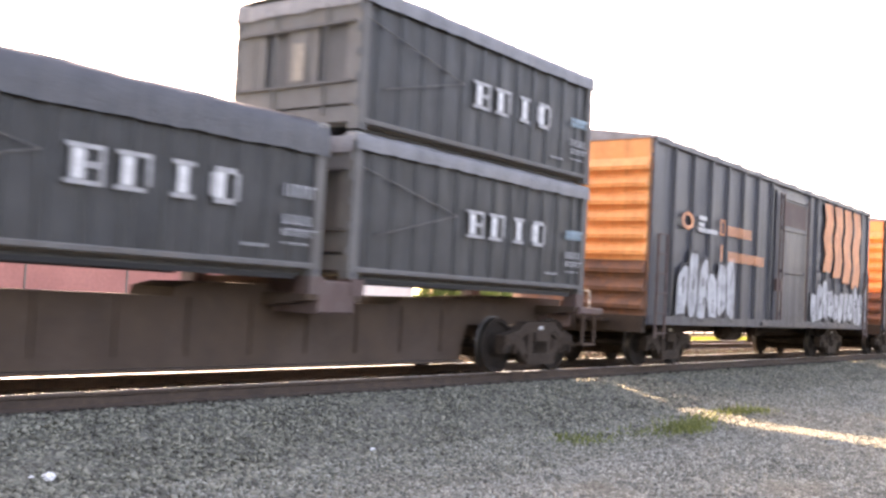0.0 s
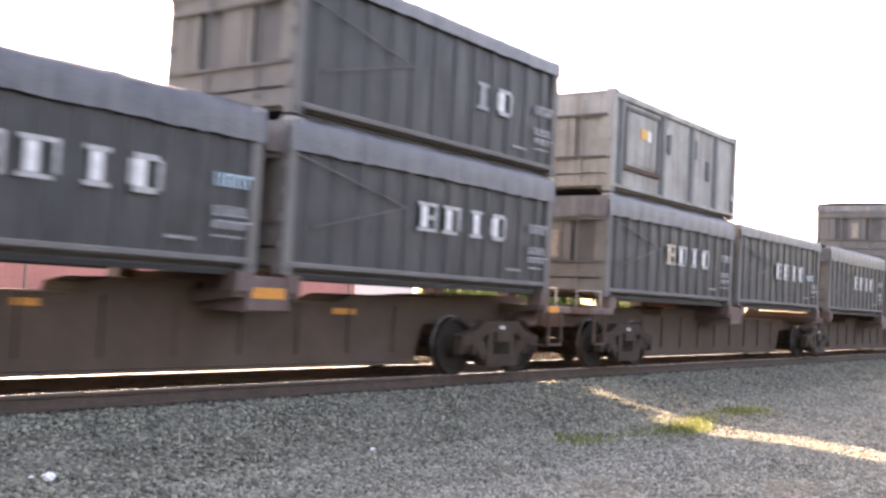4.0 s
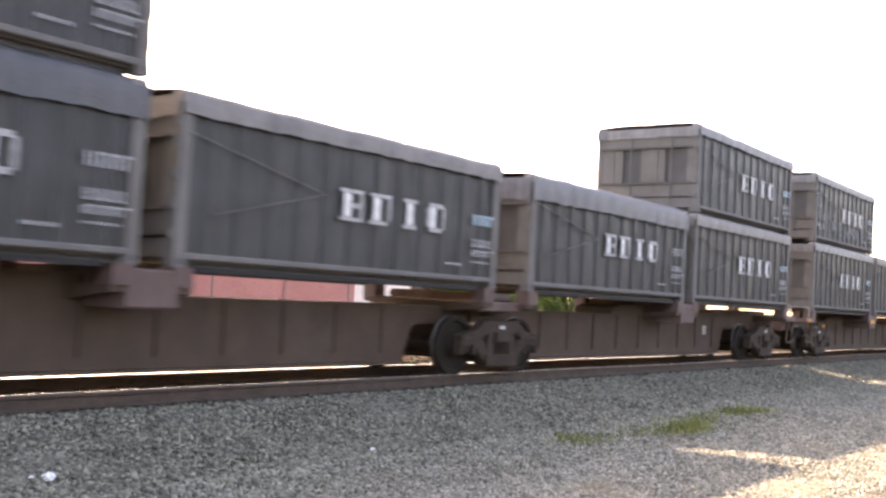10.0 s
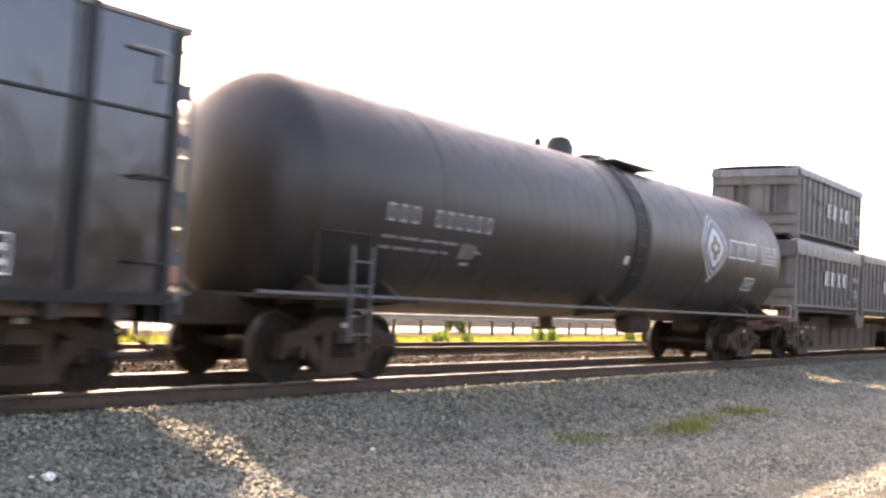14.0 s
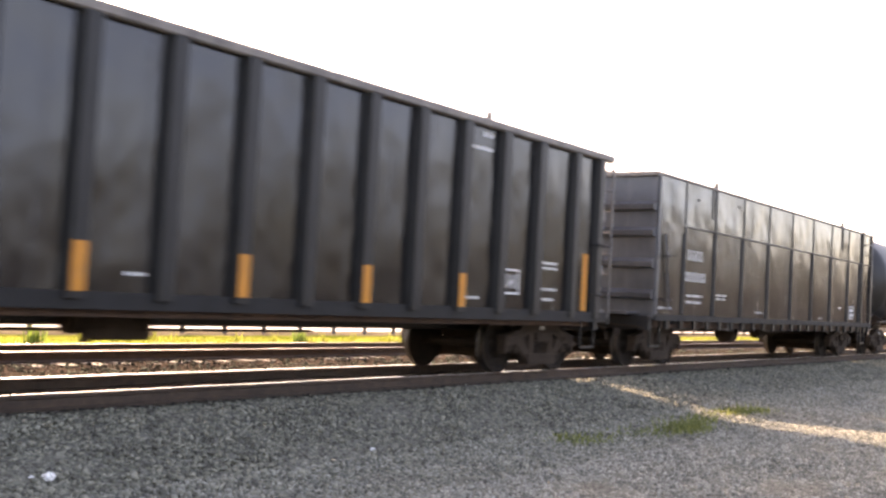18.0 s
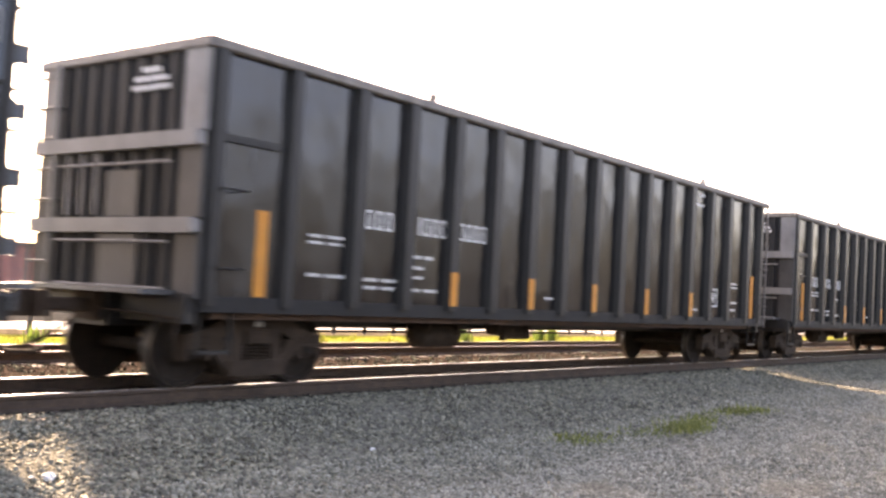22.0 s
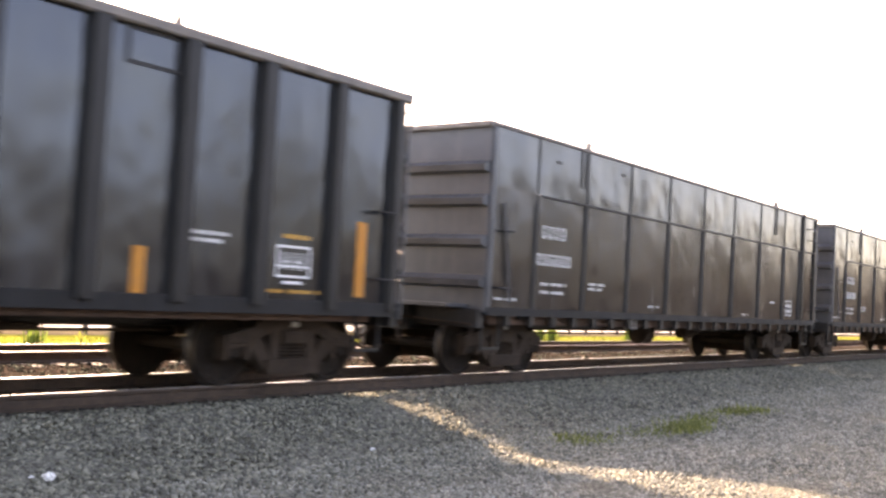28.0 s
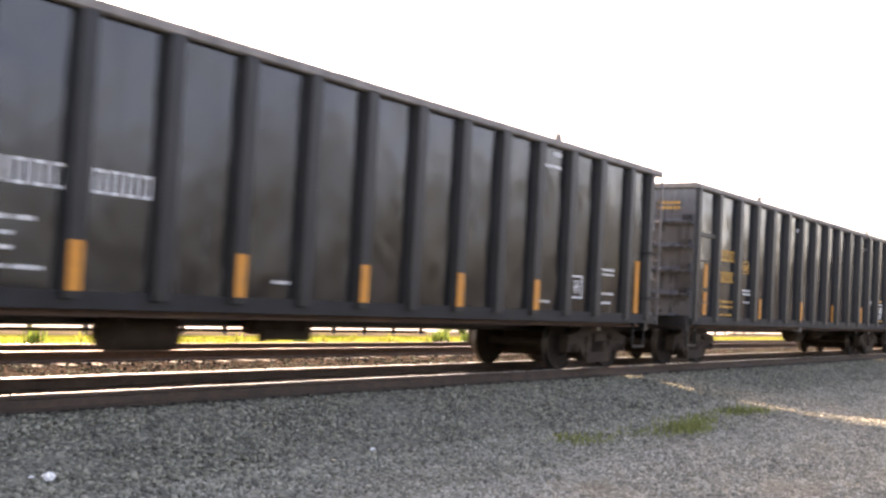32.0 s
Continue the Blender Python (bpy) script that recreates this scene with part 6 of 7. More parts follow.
# ---- boxcars ----
def boxcar(x0, label):
    L, hw, zb, zt = 15.3, 1.47, 1.0, 4.42
    c = thing("boxcar", label, "rail car", "boxcars of the train", at=(x0, 0, 0))
    for q in (-1, 1):
        part("side_sheet", Shape().box(0.0, L, q * hw - 0.015, q * hw + 0.015, zb, zt), M_BOX_SIDE, c, "dusty slate-blue side")
        rib = rib_mesh("side_post", zb + 0.02, zt - 0.05, 0.09, 0.07, M_BOX_POST)
        xs = [0.94 + 0.93 * k for k in range(6)] + [6.55, 9.42] + [10.1 + 0.86 * k for k in range(6)]
        for x in xs:
            o = part("side_post", rib, None, c, at=(x, q * (hw + 0.014), 0))
            o.rotation_euler = (0, 0, 0 if q < 0 else math.pi)
        part("side_sill", Shape().box(0.0, L, q * (hw + 0.03) - 0.05, q * (hw + 0.03) + 0.05, zb - 0.14, zb + 0.04), M_BOX_SIDE, c)
        part("eave", Shape().box(-0.03, L + 0.03, q * (hw + 0.03) - 0.06, q * (hw + 0.03) + 0.06, zt - 0.06, zt + 0.04), M_BOX_SIDE, c)
        d = part("door", Shape().box(6.80, 9.28, q * (hw + 0.05) - 0.025, q * (hw + 0.05) + 0.025, zb + 0.02, zt - 0.2), M_BOX_SIDE, c, "slate sliding door")
        for z in (1.15, 2.22, 3.28, 4.05):
            part("door_rib", Shape().box(7.2, 9.2, q * (hw + 0.09) - 0.02, q * (hw + 0.09) + 0.02, z, z + 0.09), M_BOX_SIDE, d)
        for x in (7.0, 7.24, 9.12):
            part("lock_rod", Shape().rod((x, q * (hw + 0.12), zb + 0.05), (x, q * (hw + 0.12), zt - 0.25), 0.022, 8), M_OXIDE, d)
        part("door_gusset", Shape().box(7.3, 9.05, q * (hw + 0.079) - 0.003, q * (hw + 0.079) + 0.003, 3.40, 4.00), M_OXIDE, d, "rusty upper panel of the door")
        for x in (6.86, 7.12):
            part("lock_keeper", Shape().box(x - 0.06, x + 0.06, q * (hw + 0.12) - 0.03, q * (hw + 0.12) + 0.03, 1.75, 2.05), M_OXIDE, d)
        part("door_track", Shape().box(6.0, 13.0, q * (hw + 0.09) - 0.04, q * (hw + 0.09) + 0.04, zb - 0.10, zb - 0.02), M_BOX_SIDE, c)
        part("corner_post", Shape().box(-0.03, 0.12, q * (hw + 0.01) - 0.05, q * (hw + 0.01) + 0.05, zb, zt), M_BOX_SIDE, c)
        part("corner_post", Shape().box(L - 0.12, L + 0.03, q * (hw + 0.01) - 0.05, q * (hw + 0.01) + 0.05, zb, zt), M_BOX_SIDE, c)
        part("side_ladder", ladder_shape(0.18, 0.58, q * (hw + 0.12), 0.6, 2.6), M_OXIDE, c)
        part("side_ladder", ladder_shape(L - 0.58, L - 0.18, q * (hw + 0.12), 0.6, 2.6), M_OXIDE, c)
    for x, q in ((0.0, -1), (L, 1)):
        prof = [(-hw - 0.03, zb), (hw + 0.03, zb), (hw + 0.03, zt), (0.0, zt + 0.22), (-hw - 0.03, zt)]
        e = part("end_wall", Shape().prism_x(prof, min(x, x + q * 0.03), max(x, x + q * 0.03)), M_ORANGE, c, "orange corrugated end")
        for k in range(9):
            z = (1.19, 1.52, 1.87, 2.22, 2.53, 2.86, 3.18, 3.52, 3.85)[k]
            part("corrugation", Shape().prism_y([(x, z + 0.0), (x + q * 0.17, z - 0.05), (x + q * 0.19, z + 0.03), (x + q * 0.05, z + 0.20), (x, z + 0.21)], -hw + 0.02, hw - 0.02), M_ORANGE if k > 2 else M_SCORCH, e)
        part("stained_panel", Shape().box(min(x + q * 0.02, x + q * 0.034), max(x + q * 0.02, x + q * 0.034), -hw, hw, zb + 0.01, zb + 1.0), M_SCORCH, e, "rust-stained lower panel")
        part("crossover_platform", Shape().box(min(x, x + q * 0.45), max(x, x + q * 0.45), -0.8, 0.8, zb - 0.12, zb - 0.06), M_TRUCK, c)
        part("end_sill", Shape().box(min(x, x + q * 0.16), max(x, x + q * 0.16), -hw, hw, zb - 0.3, zb + 0.02), M_TRUCK, c)
        part("brake_wheel", Shape().turned_x([(x + q * 0.2, 0.26), (x + q * 0.24, 0.28), (x + q * 0.26, 0.24)], 20, 0.5, 2.3), M_ORANGE, c)
    part("roof", Shape().prism_x([(-hw - 0.08, zt), (hw + 0.08, zt), (hw + 0.08, zt + 0.05), (0, zt + 0.26), (-hw - 0.08, zt + 0.05)], -0.06, L + 0.06), M_GALV, c, "galvanised sheet roof")
    for k in range(12):
        x = 0.6 + k * 1.28
        part("roof_seam", Shape().prism_x([(-hw - 0.06, zt + 0.06), (0, zt + 0.27), (hw + 0.06, zt + 0.06), (hw + 0.06, zt + 0.1), (0, zt + 0.31), (-hw - 0.06, zt + 0.1)], x - 0.03, x + 0.03), M_GALV, c)
    f = -(hw + 0.086)
    # orange zigzag stripes towards the front of the near side
    for k in range(4):
        zig = Shape()
        x = 10.62 + 0.93 * k
        n = 13
        z0 = 2.42 - 0.12 * k
        mid = [(x + 0.20 * (1 - abs((j % 6) / 3 - 1)), z0 + (4.30 - z0) * j / (n - 1)) for j in range(n)]
        zig.face_set([(a, f, b) for a, b in mid] + [(a + 0.70, f, b) for a, b in mid], [(j, n + j, n + 1 + j, j + 1) for j in range(n - 1)])
        part("zigzag_stripe", zig, M_FADED_ORANGE, c, "faded orange zigzag stripe")
    ring = Shape()
    for k in range(16):
        a, b = 2 * math.pi * k / 16, 2 * math.pi * (k + 1) / 16
        ring.face_set([(1.57 + r1 * math.cos(t), f, 2.98 + 0.6 * r1 * math.sin(t)) for t, r1 in ((a, 0.30), (b, 0.30), (b, 0.17), (a, 0.17))], [(0, 1, 2, 3)])
    part("roundel", ring, M_FADED_ORANGE, c, "faded orange roundel")
    marks(c, "lettering_bar", [(3.28, 2.82, [0.26], 0.34, 0.05), (3.72, 2.84, [0.085] * 10, 0.22, 0.06), (3.34, 2.26, [0.085], 0.36, 0.06), (3.80, 2.28, [0.085] * 15, 0.22, 0.065)], M_FADED_ORANGE, f, "ochre painted bars")
    marks(c, "data_stencil", [(2.12, 3.05, [0.42], 0.09, 0), (2.12, 2.92, [0.3], 0.08, 0), (2.12, 2.80, [0.16] * 5, 0.10, 0.05)], M_WHITE, f, "small white bars")
    r = np.random.default_rng(11)
    for x0g, x1g, hg, n in ((1.18, 4.25, 1.42, 6), (9.70, 15.15, 1.18, 11)):
        fill, edge = Shape(), Shape()
        for k in range(n):
            w = (x1g - x0g) / n * 1.18
            cx, hh = x0g + (x1g - x0g) * (k + 0.5) / n, hg * r.uniform(0.72, 1.0)
            zb0, lean = 0.98 + r.uniform(-0.05, 0.12), r.uniform(-0.10, 0.16)
            ph, yy = r.uniform(0, 6, 3), f - 0.0012 * (1 + k % 4)

            def bubble(k1, k2):
                pts = []
                for j in range(20):
                    a = 2 * math.pi * j / 20
                    ca, sa = math.cos(a), math.sin(a)
                    m = 1.0 + 0.10 * math.sin(2 * a + ph[0]) + 0.07 * math.sin(5 * a + ph[1])
                    u, v = abs(ca) ** 0.6 * math.copysign(1, ca) * m, abs(sa) ** 0.6 * math.copysign(1, sa) * m
                    pts.append((cx + u * w / 2 * k1 + lean * v * 0.5, zb0 + hh / 2 + v * hh / 2 * k2))
                return pts

            for shape, k1, k2, dy in ((edge, 1.0, 1.0, 0.0), (fill, 0.80, 0.90, 0.0006)):
                b = bubble(k1, k2)
                shape.face_set([(px, yy - dy, pz) for px, pz in b], [tuple(range(20))])
            for j in range(int(r.integers(1, 3))):          # dark slots within
                ux, uz, uw, uh = cx + r.uniform(-0.12, 0.08) * w, zb0 + hh * r.uniform(0.15, 0.6), w * r.uniform(0.10, 0.2), hh * r.uniform(0.14, 0.3)
                edge.face_set([(ux, yy - 0.0009, uz), (ux + uw, yy - 0.0009, uz + 0.03), (ux + uw + 0.03, yy - 0.0009, uz + uh), (ux + 0.04, yy - 0.0009, uz + uh - 0.04)], [(0, 1, 2, 3)])
        tagged(part("spray_outline", edge, M_BOX_POST, c, "dark edges of the sprayed scrawl"), kind="stuff")
        tagged(part("spray_scrawl", fill, M_SPRAY, c, "pale sprayed bubble scrawl along the lower side"), kind="stuff")
    part("centre_sill", Shape().box(-0.3, L + 0.3, -0.35, 0.35, 0.66, zb, 0.03), M_TRUCK, c)
    part("underframe", Shape().box(0.1, L - 0.1, -hw + 0.05, hw - 0.05, zb - 0.08, zb + 0.02), M_TRUCK, c)
    for x in (2.0, L - 2.0):
        truck(c, x)
    brake_gear(c, 6.0)
    ends_of(c, L, 0.45)
    MOVING.append((c, x0, 0.0))


boxcar(17.5, "slate-blue boxcar with orange ends, zigzag emblem and white scrawl")
boxcar(34.9, "slate-blue boxcar with orange ends coupled ahead")


# ---- beyond the second track ----
def low_building():
    """A long low salmon-painted shed with panel joints, a pale end bay and a flat roof."""
    b = tagged(new("warehouse", Shape().box(-40, 66.6, 50, 51, -0.4, 2.95).box(-40, -39, 51, 68, -0.4, 2.95).box(65.6, 66.6, 51, 68, -0.4, 2.95).box(-39, 65.6, 67, 68, -0.4, 2.95).mesh("warehouse", M_PINK)),
               "long low salmon-painted warehouse with vertical panel joints", "building")
    part("roof", Shape().box(-40.6, 67.0, 49.5, 68.5, 2.952, 3.14), M_ROOF, b, "flat tarred roof with a dark edge")
    for k in range(14):
        x = -33.0 + 7.6 * k
        part("panel_joint", Shape().box(x - 0.06, x + 0.06, 49.93, 49.998, -0.4, 2.9), M_ROOF, b)
    for x in (33.0, 58.0):
        part("downpipe", Shape().rod((x, 49.88, -0.35), (x, 49.88, 2.9), 0.07, 8), M_PINK, b)
    part("base_course", Shape().box(-40, 66.6, 49.9, 49.997, -0.4, 0.15), M_ROOF, b, "dark base course")
    w = part("end_bay", Shape().box(66.8, 75.0, 50.2, 66, -0.4, 2.7), M_PALEWALL, b, "white-painted end bay")
    part("end_bay_roof", Shape().box(66.9, 75.3, 49.9, 66.3, 2.702, 2.88), M_ROOF, w)


low_building()


def guard_rail():
    """W-shaped beam on short posts along the far side of the second track."""
    g = thing("guard_rail", "weathered steel guard rail on short posts", "guard rail", at=(0, 13.7, 0))
    yz = [(a, b + 0.19) for a, b in [(0.05, 0.27), (0.0, 0.25), (0.0, 0.21), (0.05, 0.18), (0.05, 0.14), (0.0, 0.11), (0.0, 0.07), (0.05, 0.05), (0.056, 0.05), (0.006, 0.07), (0.006, 0.11), (0.056, 0.14), (0.056, 0.18), (0.006, 0.21), (0.006, 0.25), (0.056, 0.27)]]
    for k in range(20):
        x = 2.0 + 3.2 * k
        part("beam", Shape().prism_x(yz, x, x + 3.25), M_BEAM, g)
    post = Shape().box(-0.05, 0.05, 0.058, 0.16, -0.6, 0.46).mesh("post", M_POST)
    for k in range(41):
        part("post", post, None, g, at=(1.6 * k + 1.47, 0, 0))


guard_rail()


def blades(name, centres, count, spread, height, width, mat, label, category, seed, lean=0.35):
    """Many narrow leaves in clumps, in one mesh."""
    r = np.random.default_rng(seed)
    v, f = [], []
    for cx, cy, h0, n in centres:
        for _ in range(int(n * count)):
            x, y = cx + r.normal(0, spread), cy + r.normal(0, spread * 0.6)
            z = float(ground_height(x, y)) - 0.005
            a, h, w = r.uniform(0, 2 * math.pi), height * h0 * r.uniform(0.45, 1.2), width * r.uniform(0.6, 1.4)
            dx, dy = math.cos(a), math.sin(a)
            l = h * r.uniform(0.1, lean)
            b = r.uniform(0, 2 * math.pi)
            lx, ly = l * math.cos(b), l * math.sin(b)
            k = len(v)
            v += [(x - dx * w * 0.5, y - dy * w * 0.5, z), (x + dx * w * 0.5, y + dy * w * 0.5, z), (x + lx * 0.4 + dx * w * 0.6, y + ly * 0.4 + dy * w * 0.6, z + h * 0.55),
                  (x + lx * 0.4 - dx * w * 0.6, y + ly * 0.4 - dy * w * 0.6, z + h * 0.55), (x + lx, y + ly, z + h)]
            f += [(k, k + 1, k + 2, k + 3), (k + 3, k + 2, k + 4)]
    me = bpy.data.meshes.new(name)
    me.from_pydata(v, [], f)
    me.materials.append(mat)
    return tagged(new(name, me), label, category, kind="stuff")


r = np.random.default_rng(21)
blades("weeds", [(x, r.uniform(7.6, 11.2), r.uniform(0.4, 0.8), r.uniform(0.5, 1.3)) for x in np.arange(4, 62, 0.13)], 46, 0.22, 0.17, 0.026, M_DRY, "sunlit yellow-green weeds along the second track", "weeds", 5)
blades("weeds", [(x, 8.5 + r.normal(0, 0.15), r.uniform(0.9, 1.25), 0.35) for x in (12.26, 13.02, 13.35, 14.06, 14.62, 16.5, 10.4, 17.9, 19.4, 20.3, 22.2, 23.9, 26.1, 28.8, 31.5)], 44, 0.035, 0.40, 0.020, M_DRY, "single upright yellow-green weeds beside the second track", "weeds", 9)
blades("weeds", [(11.23, 8.5, 2.0, 1.0), (18.7, 8.6, 1.7, 1.0), (24.2, 8.4, 2.0, 1.4), (25.0, 8.8, 2.0, 1.4), (26.0, 8.6, 1.8, 1.2), (31.0, 9.0, 2.6, 2.0), (32.0, 9.1, 2.4, 2.0), (38.0, 9.0, 2.4, 1.6), (39.0, 9.4, 2.0, 1.6)], 60, 0.12, 0.24, 0.03, M_WEED, "tall green weed clumps beside the second track", "weeds", 6)
LOT_WEEDS = [(12.58, -4.22, 0.5), (12.82, -4.23, 0.8), (13.01, -4.27, 1.1), (13.18, -4.29, 1.2), (13.41, -4.3, 1.2), (13.63, -4.31, 1.0), (14.0, -4.26, 0.7), (13.29, -4.06, 0.7), (13.75, -4.07, 0.8), (14.09, -4.09, 0.8), (14.44, -4.12, 0.5), (15.24, -4.16, 0.6), (15.34, -4.24, 1.1),
             (15.5, -4.28, 1.2), (15.72, -4.31, 1.0), (15.96, -4.33, 0.5), (10.7, -3.88, 0.5), (10.84, -3.93, 0.8), (11.06, -3.95, 0.7), (11.23, -3.95, 0.4), (11.91, -3.98, 0.35), (12.15, -4.02, 0.35), (12.31, -4.1, 0.4), (12.46, -4.19, 0.5), (14.87, -4.08, 0.3), (10.7, -3.76, 0.2)]
blades("weeds", [(x + r.normal(0, 0.17), y + r.normal(0, 0.13), r.uniform(0.4, 1.0) * (0.6 + 0.6 * d), r.uniform(0.15, 1.0) * d) for x, y, d in LOT_WEEDS for _ in range(9)], 20, 0.15, 0.105, 0.014, M_LOTWEED, "low green weeds growing through the gravel", "weeds", 8, 1.0)


def shrub(x, y, size, seed, name="shrub"):
    """Stems and a ragged crown of small leaves."""
    r = np.random.default_rng(seed)
    t = thing(name, "sunlit green roadside shrub with a ragged crown", "shrub", "shrubs behind the tracks", at=(x, y, -0.36))
    s = Shape()
    for _ in range(5):
        a, l = r.uniform(0, 2 * math.pi), size * r.uniform(0.4, 0.75)
        s.rod((0, 0, 0), (0.35 * l * math.cos(a), 0.35 * l * math.sin(a), l), 0.05 * size / 3, 6, 0.015)
    part("stems", s, M_BARK, t)
    v, f = [], []
    for _ in range(34):
        a, e = r.uniform(0, 2 * math.pi), r.uniform(0.12, 1.0)
        c = Vector((math.cos(a) * size * 0.55 * r.uniform(0.2, 1), math.sin(a) * size * 0.55 * r.uniform(0.2, 1), size * e * 0.92))
        for _ in range(70):
            p = c + Vector(r.normal(0, size * 0.09, 3))
            p.z = max(p.z, 0.05)
            u, w = Vector(r.normal(0, 1, 3)).normalized(), Vector(r.normal(0, 1, 3)).normalized()
            q = size * 0.052
            k = len(v)
            v += [p - u * q, p + w * q * 0.6, p + u * q, p - w * q * 0.6]
            f.append((k, k + 1, k + 2, k + 3))
    me = bpy.data.meshes.new("crown")
    me.from_pydata(v, [], f)
    me.materials.append(M_FOLIAGE)
    part("crown", me, None, t)


for k, (x, y, size) in enumerate([(77.0, 49.6, 2.9), (79.4, 50.4, 2.7), (81.6, 49.4, 3.0), (84.0, 51, 2.9), (86.4, 50, 3.1), (88.8, 49, 2.8), (91.2, 51.5, 3.0), (93.8, 50, 3.2), (96.4, 51, 2.8), (99.0, 50, 3.2), (101.6, 51, 3.0), (104, 50, 3.1), (110, 47, 3.0), (115, 51, 2.8), (121, 50, 2.4), (60, 30, 1.2), (34, 14.9, 0.9)]):
    shrub(x, y, size, 40 + k)


def litter(x, y, size, seed):
    """A crumpled white scrap."""
    r = np.random.default_rng(seed)
    s = Shape()
    n = 7
    pts = []
    for i in range(n + 1):
        for j in range(2 * n):
            a, e = math.pi * j / n, math.pi * i / n
            k = size * r.uniform(0.55, 1.35)
            pts.append((k * math.sin(e) * math.cos(a), k * 0.8 * math.sin(e) * math.sin(a), size * 0.42 + k * 0.5 * math.cos(e)))
    m = 2 * n
    s.face_set(pts, [(i * m + j, (i + 1) * m + j, (i + 1) * m + (j + 1) % m, i * m + (j + 1) % m) for i in range(n) for j in range(m)])
    o = tagged(new("crumpled_paper", s.mesh("crumpled_paper", M_LITTER)), "crumpled white paper scrap on the gravel", "litter")
    o.location = (x, y, float(ground_height(x, y)))
    o.rotation_euler = (0, 0, r.uniform(0, 3))


litter(4.46, -2.96, 0.062, 1)
litter(7.88, -3.26, 0.03, 2)
litter(4.35, -2.91, 0.028, 3)


def far_woods():
    """Unseen trees behind the camera, added to darken reflections in the car sides."""
    r = np.random.default_rng(77)
    v, f = [], []
    for k in range(110):
        cx, cy, h = -70 + 4.6 * k + r.uniform(-1.5, 1.5), -62 + r.uniform(-4, 4), r.uniform(9.5, 14.0) * (1.0 if k < 28 else 1.3)
        for _ in range(200):
            e = r.uniform(0.02, 1.0)
            w = 4.2 * math.sin(math.pi * min(0.97, 0.12 + 0.83 * e)) ** 0.6
            a = r.uniform(0, 2 * math.pi)
            q = w * math.sqrt(r.random())
            p = Vector((cx + q * math.cos(a), cy + q * math.sin(a), -0.4 + h * e))
            u, t = Vector(r.normal(0, 1, 3)).normalized() * r.uniform(0.4, 0.9), Vector(r.normal(0, 1, 3)).normalized() * r.uniform(0.3, 0.7)
            n = len(v)
            v += [p - u, p + t, p + u, p - t]
            f.append((n, n + 1, n + 2, n + 3))
    me = bpy.data.meshes.new("far_woods")
    me.from_pydata(v, [], f)
    me.materials.append(M_WOODS)
    tagged(new("far_woods", me), "row of unseen dark trees behind the lot, added for reflections", "woods", kind="stuff")


far_woods()


# ---- ties ----
def ties(y, x0, x1, label):
    bed = thing("track_ties", label, "railway ties", kind="structure")
    me = Shape().box(-0.115, 0.115, -1.3, 1.3, -0.36, -0.172, 0.012).mesh("tie", M_TIE)
    r = np.random.default_rng(int(y * 10) + 3)
    for k in range(int((x1 - x0) / 0.52)):
        o = part("tie", me, None, bed, at=(x0 + 0.52 * k + r.normal(0, 0.012), y + r.normal(0, 0.02), r.normal(0, 0.004) - 0.004))
        o.rotation_euler = (0, 0, r.normal(0, 0.01))


ties(0.0, -4, 110, "creosoted wooden ties under the running track")
ties(5.103, -4, 110, "creosoted wooden ties under the second track")


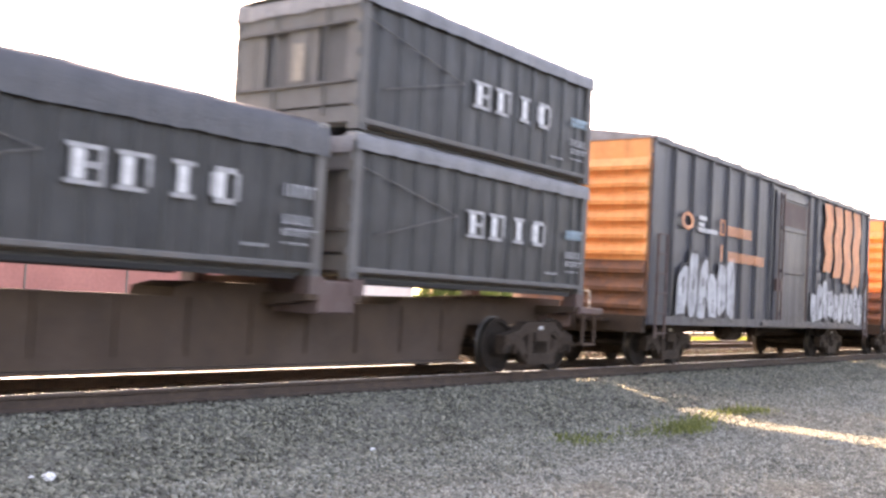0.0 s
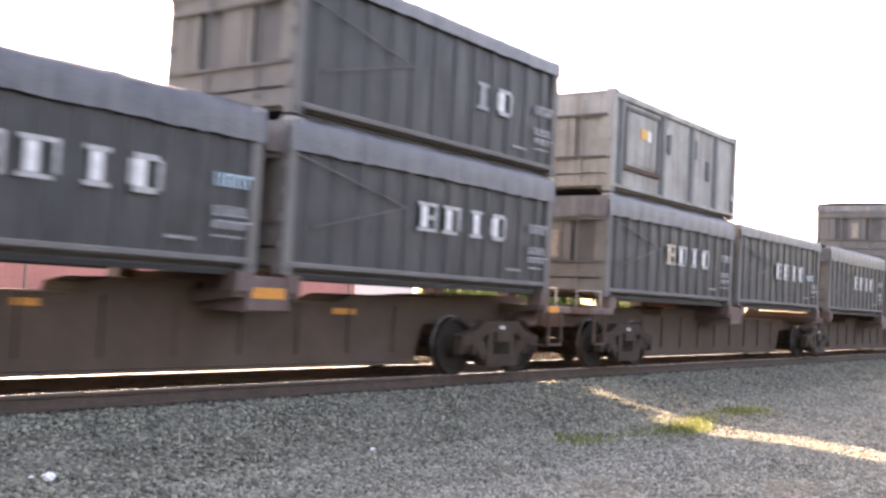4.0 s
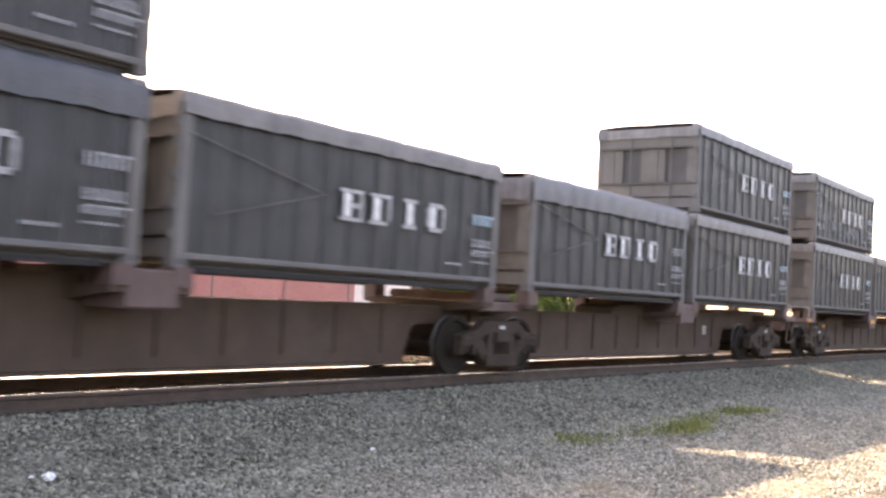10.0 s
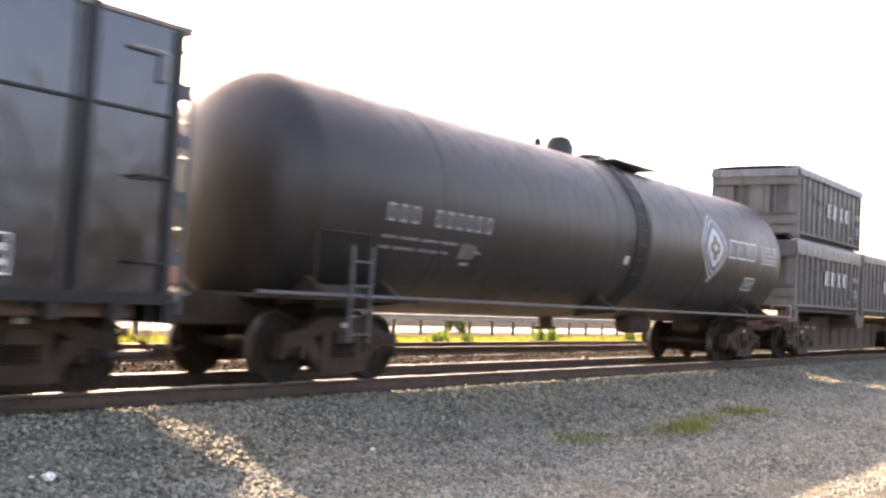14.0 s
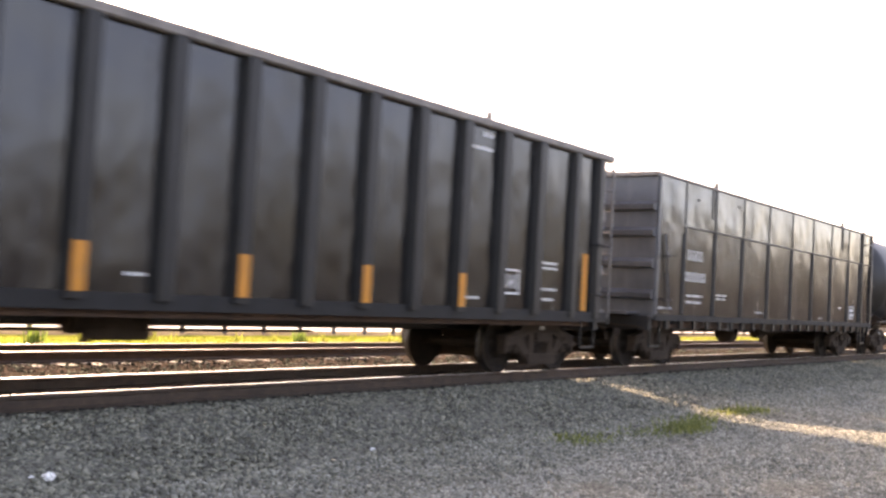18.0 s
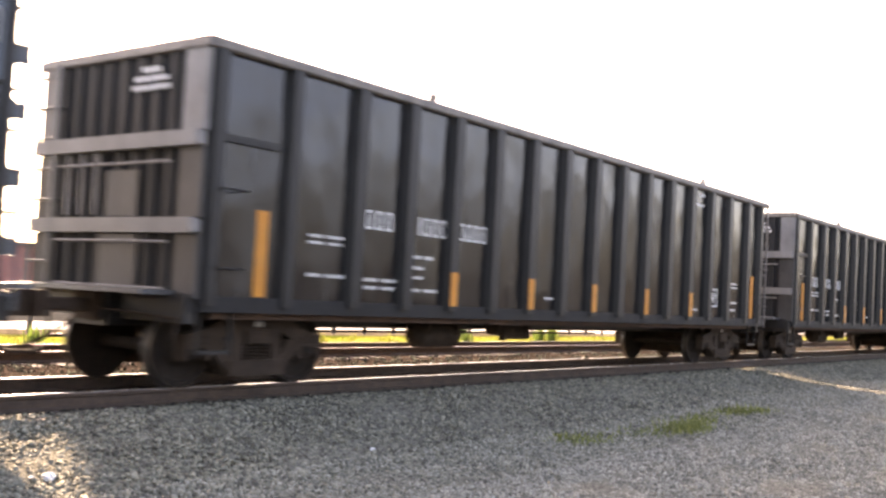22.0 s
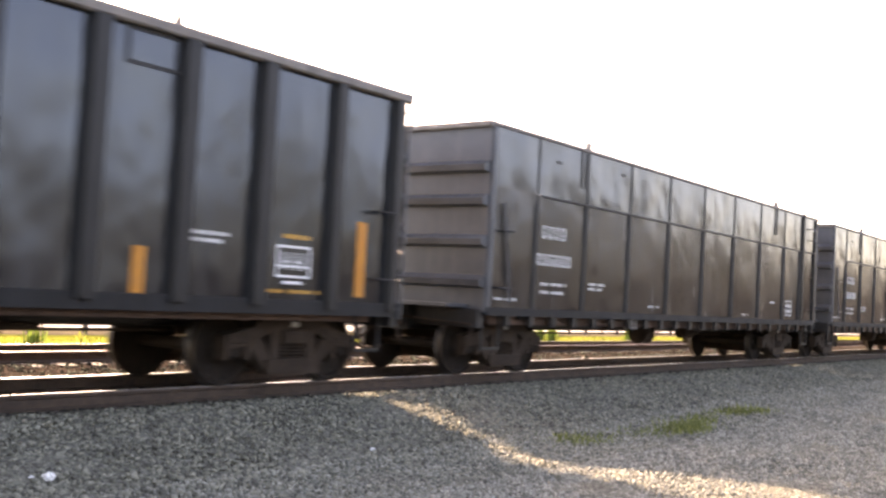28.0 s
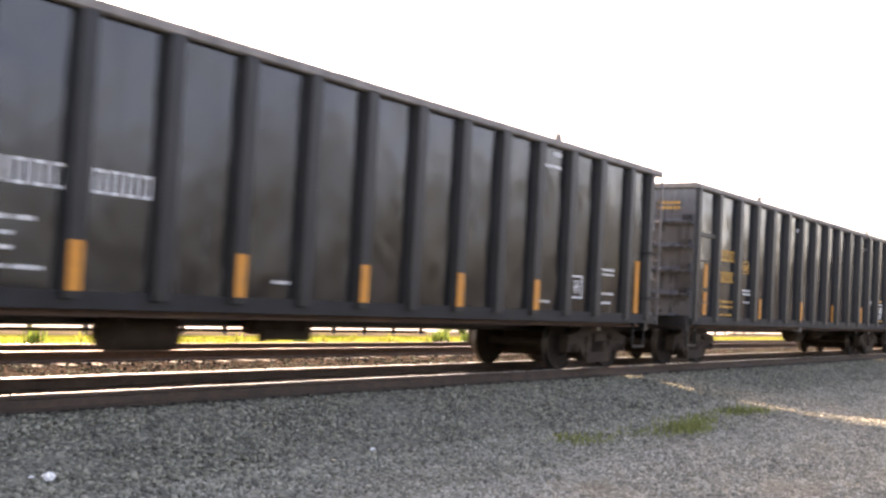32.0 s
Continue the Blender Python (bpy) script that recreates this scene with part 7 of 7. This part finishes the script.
# ---- loose stones ----
def stones(name, n, xr, yr, size, mat, label, seed, bias=1.6):
    r = np.random.default_rng(seed)
    x = xr[0] + (xr[1] - xr[0]) * r.random(n) ** bias
    y = r.uniform(yr[0], yr[1], n)
    z = ground_height(x, y)
    base = np.array([(1, 0, 0), (-1, 0, 0), (0, 1, 0), (0, -1, 0), (0, 0, 1), (0, 0, -1)], float)
    tri = np.array([(0, 2, 4), (2, 1, 4), (1, 3, 4), (3, 0, 4), (2, 0, 5), (1, 2, 5), (3, 1, 5), (0, 3, 5)])
    sz = size * r.uniform(0.5, 1.35, n)
    v = base[None] * r.uniform(0.6, 1.2, (n, 6, 1)) + r.normal(0, 0.16, (n, 6, 3))
    q = r.normal(0, 1, (n, 4))
    q /= np.linalg.norm(q, axis=1, keepdims=True)
    w, a, b, c = q.T
    rot = np.stack([np.stack([1 - 2 * (b * b + c * c), 2 * (a * b - c * w), 2 * (a * c + b * w)], -1), np.stack([2 * (a * b + c * w), 1 - 2 * (a * a + c * c), 2 * (b * c - a * w)], -1),
                    np.stack([2 * (a * c - b * w), 2 * (b * c + a * w), 1 - 2 * (a * a + b * b)], -1)], 1)
    v = np.einsum("nij,nkj->nki", rot, v) * sz[:, None, None]
    v[:, :, 2] *= 0.75
    v += np.stack([x, y, z + sz * 0.28], -1)[:, None, :]
    f = (tri[None] + 6 * np.arange(n)[:, None, None]).reshape(-1, 3)
    me = bpy.data.meshes.new(name)
    me.vertices.add(6 * n)
    me.vertices.foreach_set("co", v.reshape(-1))
    me.loops.add(len(f) * 3)
    me.loops.foreach_set("vertex_index", f.reshape(-1).astype(np.int32))
    me.polygons.add(len(f))
    me.polygons.foreach_set("loop_start", np.arange(0, len(f) * 3, 3, dtype=np.int32))
    me.materials.append(mat)
    me.update(calc_edges=True)
    me.validate()
    tagged(new(name, me), label, "stones", kind="stuff")


stones("ballast_stones", 46000, (2.5, 45), (-4.8, -1.0), 0.029, M_STONE, "crushed grey ballast stones on the track shoulder", 1)
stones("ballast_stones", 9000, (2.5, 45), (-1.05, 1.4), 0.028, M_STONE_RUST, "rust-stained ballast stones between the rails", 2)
stones("ballast_stones", 6000, (4, 45), (1.3, 3.9), 0.035, M_STONE_MID, "dusty brown ballast stones between the two tracks", 5)
stones("gravel_stones", 150000, (2.0, 30), (-9.0, -3.4), 0.0185, M_STONE_FINE, "small grey gravel stones of the lot", 3)
stones("ballast_stones", 6000, (5, 50), (3.4, 7.2), 0.03, M_STONE_RUST, "rust-stained ballast stones of the second track, rail shadow darkened in", 4)


# ---- what moves ----
SPEED = (6.897, 6.789, 6.688, 6.717, 6.663, 6.745, 6.649, 6.638, 6.496)   # m/s every four seconds


def run(t):
    """How far the train has gone after t seconds."""
    s, k = 0.0, 0
    while k < 7 and t > 4 * (k + 1):
        s += 2 * (SPEED[k] + SPEED[k + 1])
        k += 1
    u = t - 4 * k
    return s + SPEED[k] * u + (SPEED[k + 1] - SPEED[k]) * u * u / 8


EARLY = ((0.0, 0.20), (0.35, 0.19), (0.65, 0.0))         # early offset fitted to where the train stands in the camera's view


def ahead(t):
    return run(t) + float(np.interp(t, [a for a, _ in EARLY], [b for _, b in EARLY]))


def motions():
    times = sorted([float(t) for t in range(33)] + [0.2, 0.35, 0.5, 0.65, 0.8])
    for ob, x0, z in MOVING:
        walk(ob, [(t, pose(x0 + ahead(t), 0, z)) for t in times])
    steps = [k / 15 for k in range(481)]
    turns = [Matrix.Rotation(ahead(t) / WHEEL_R, 4, "Y") for t in steps]
    for w in WHEELSETS:
        at = Matrix.Translation(w.location)
        walk(w, [(t, at @ m) for t, m in zip(steps, turns)])


motions()
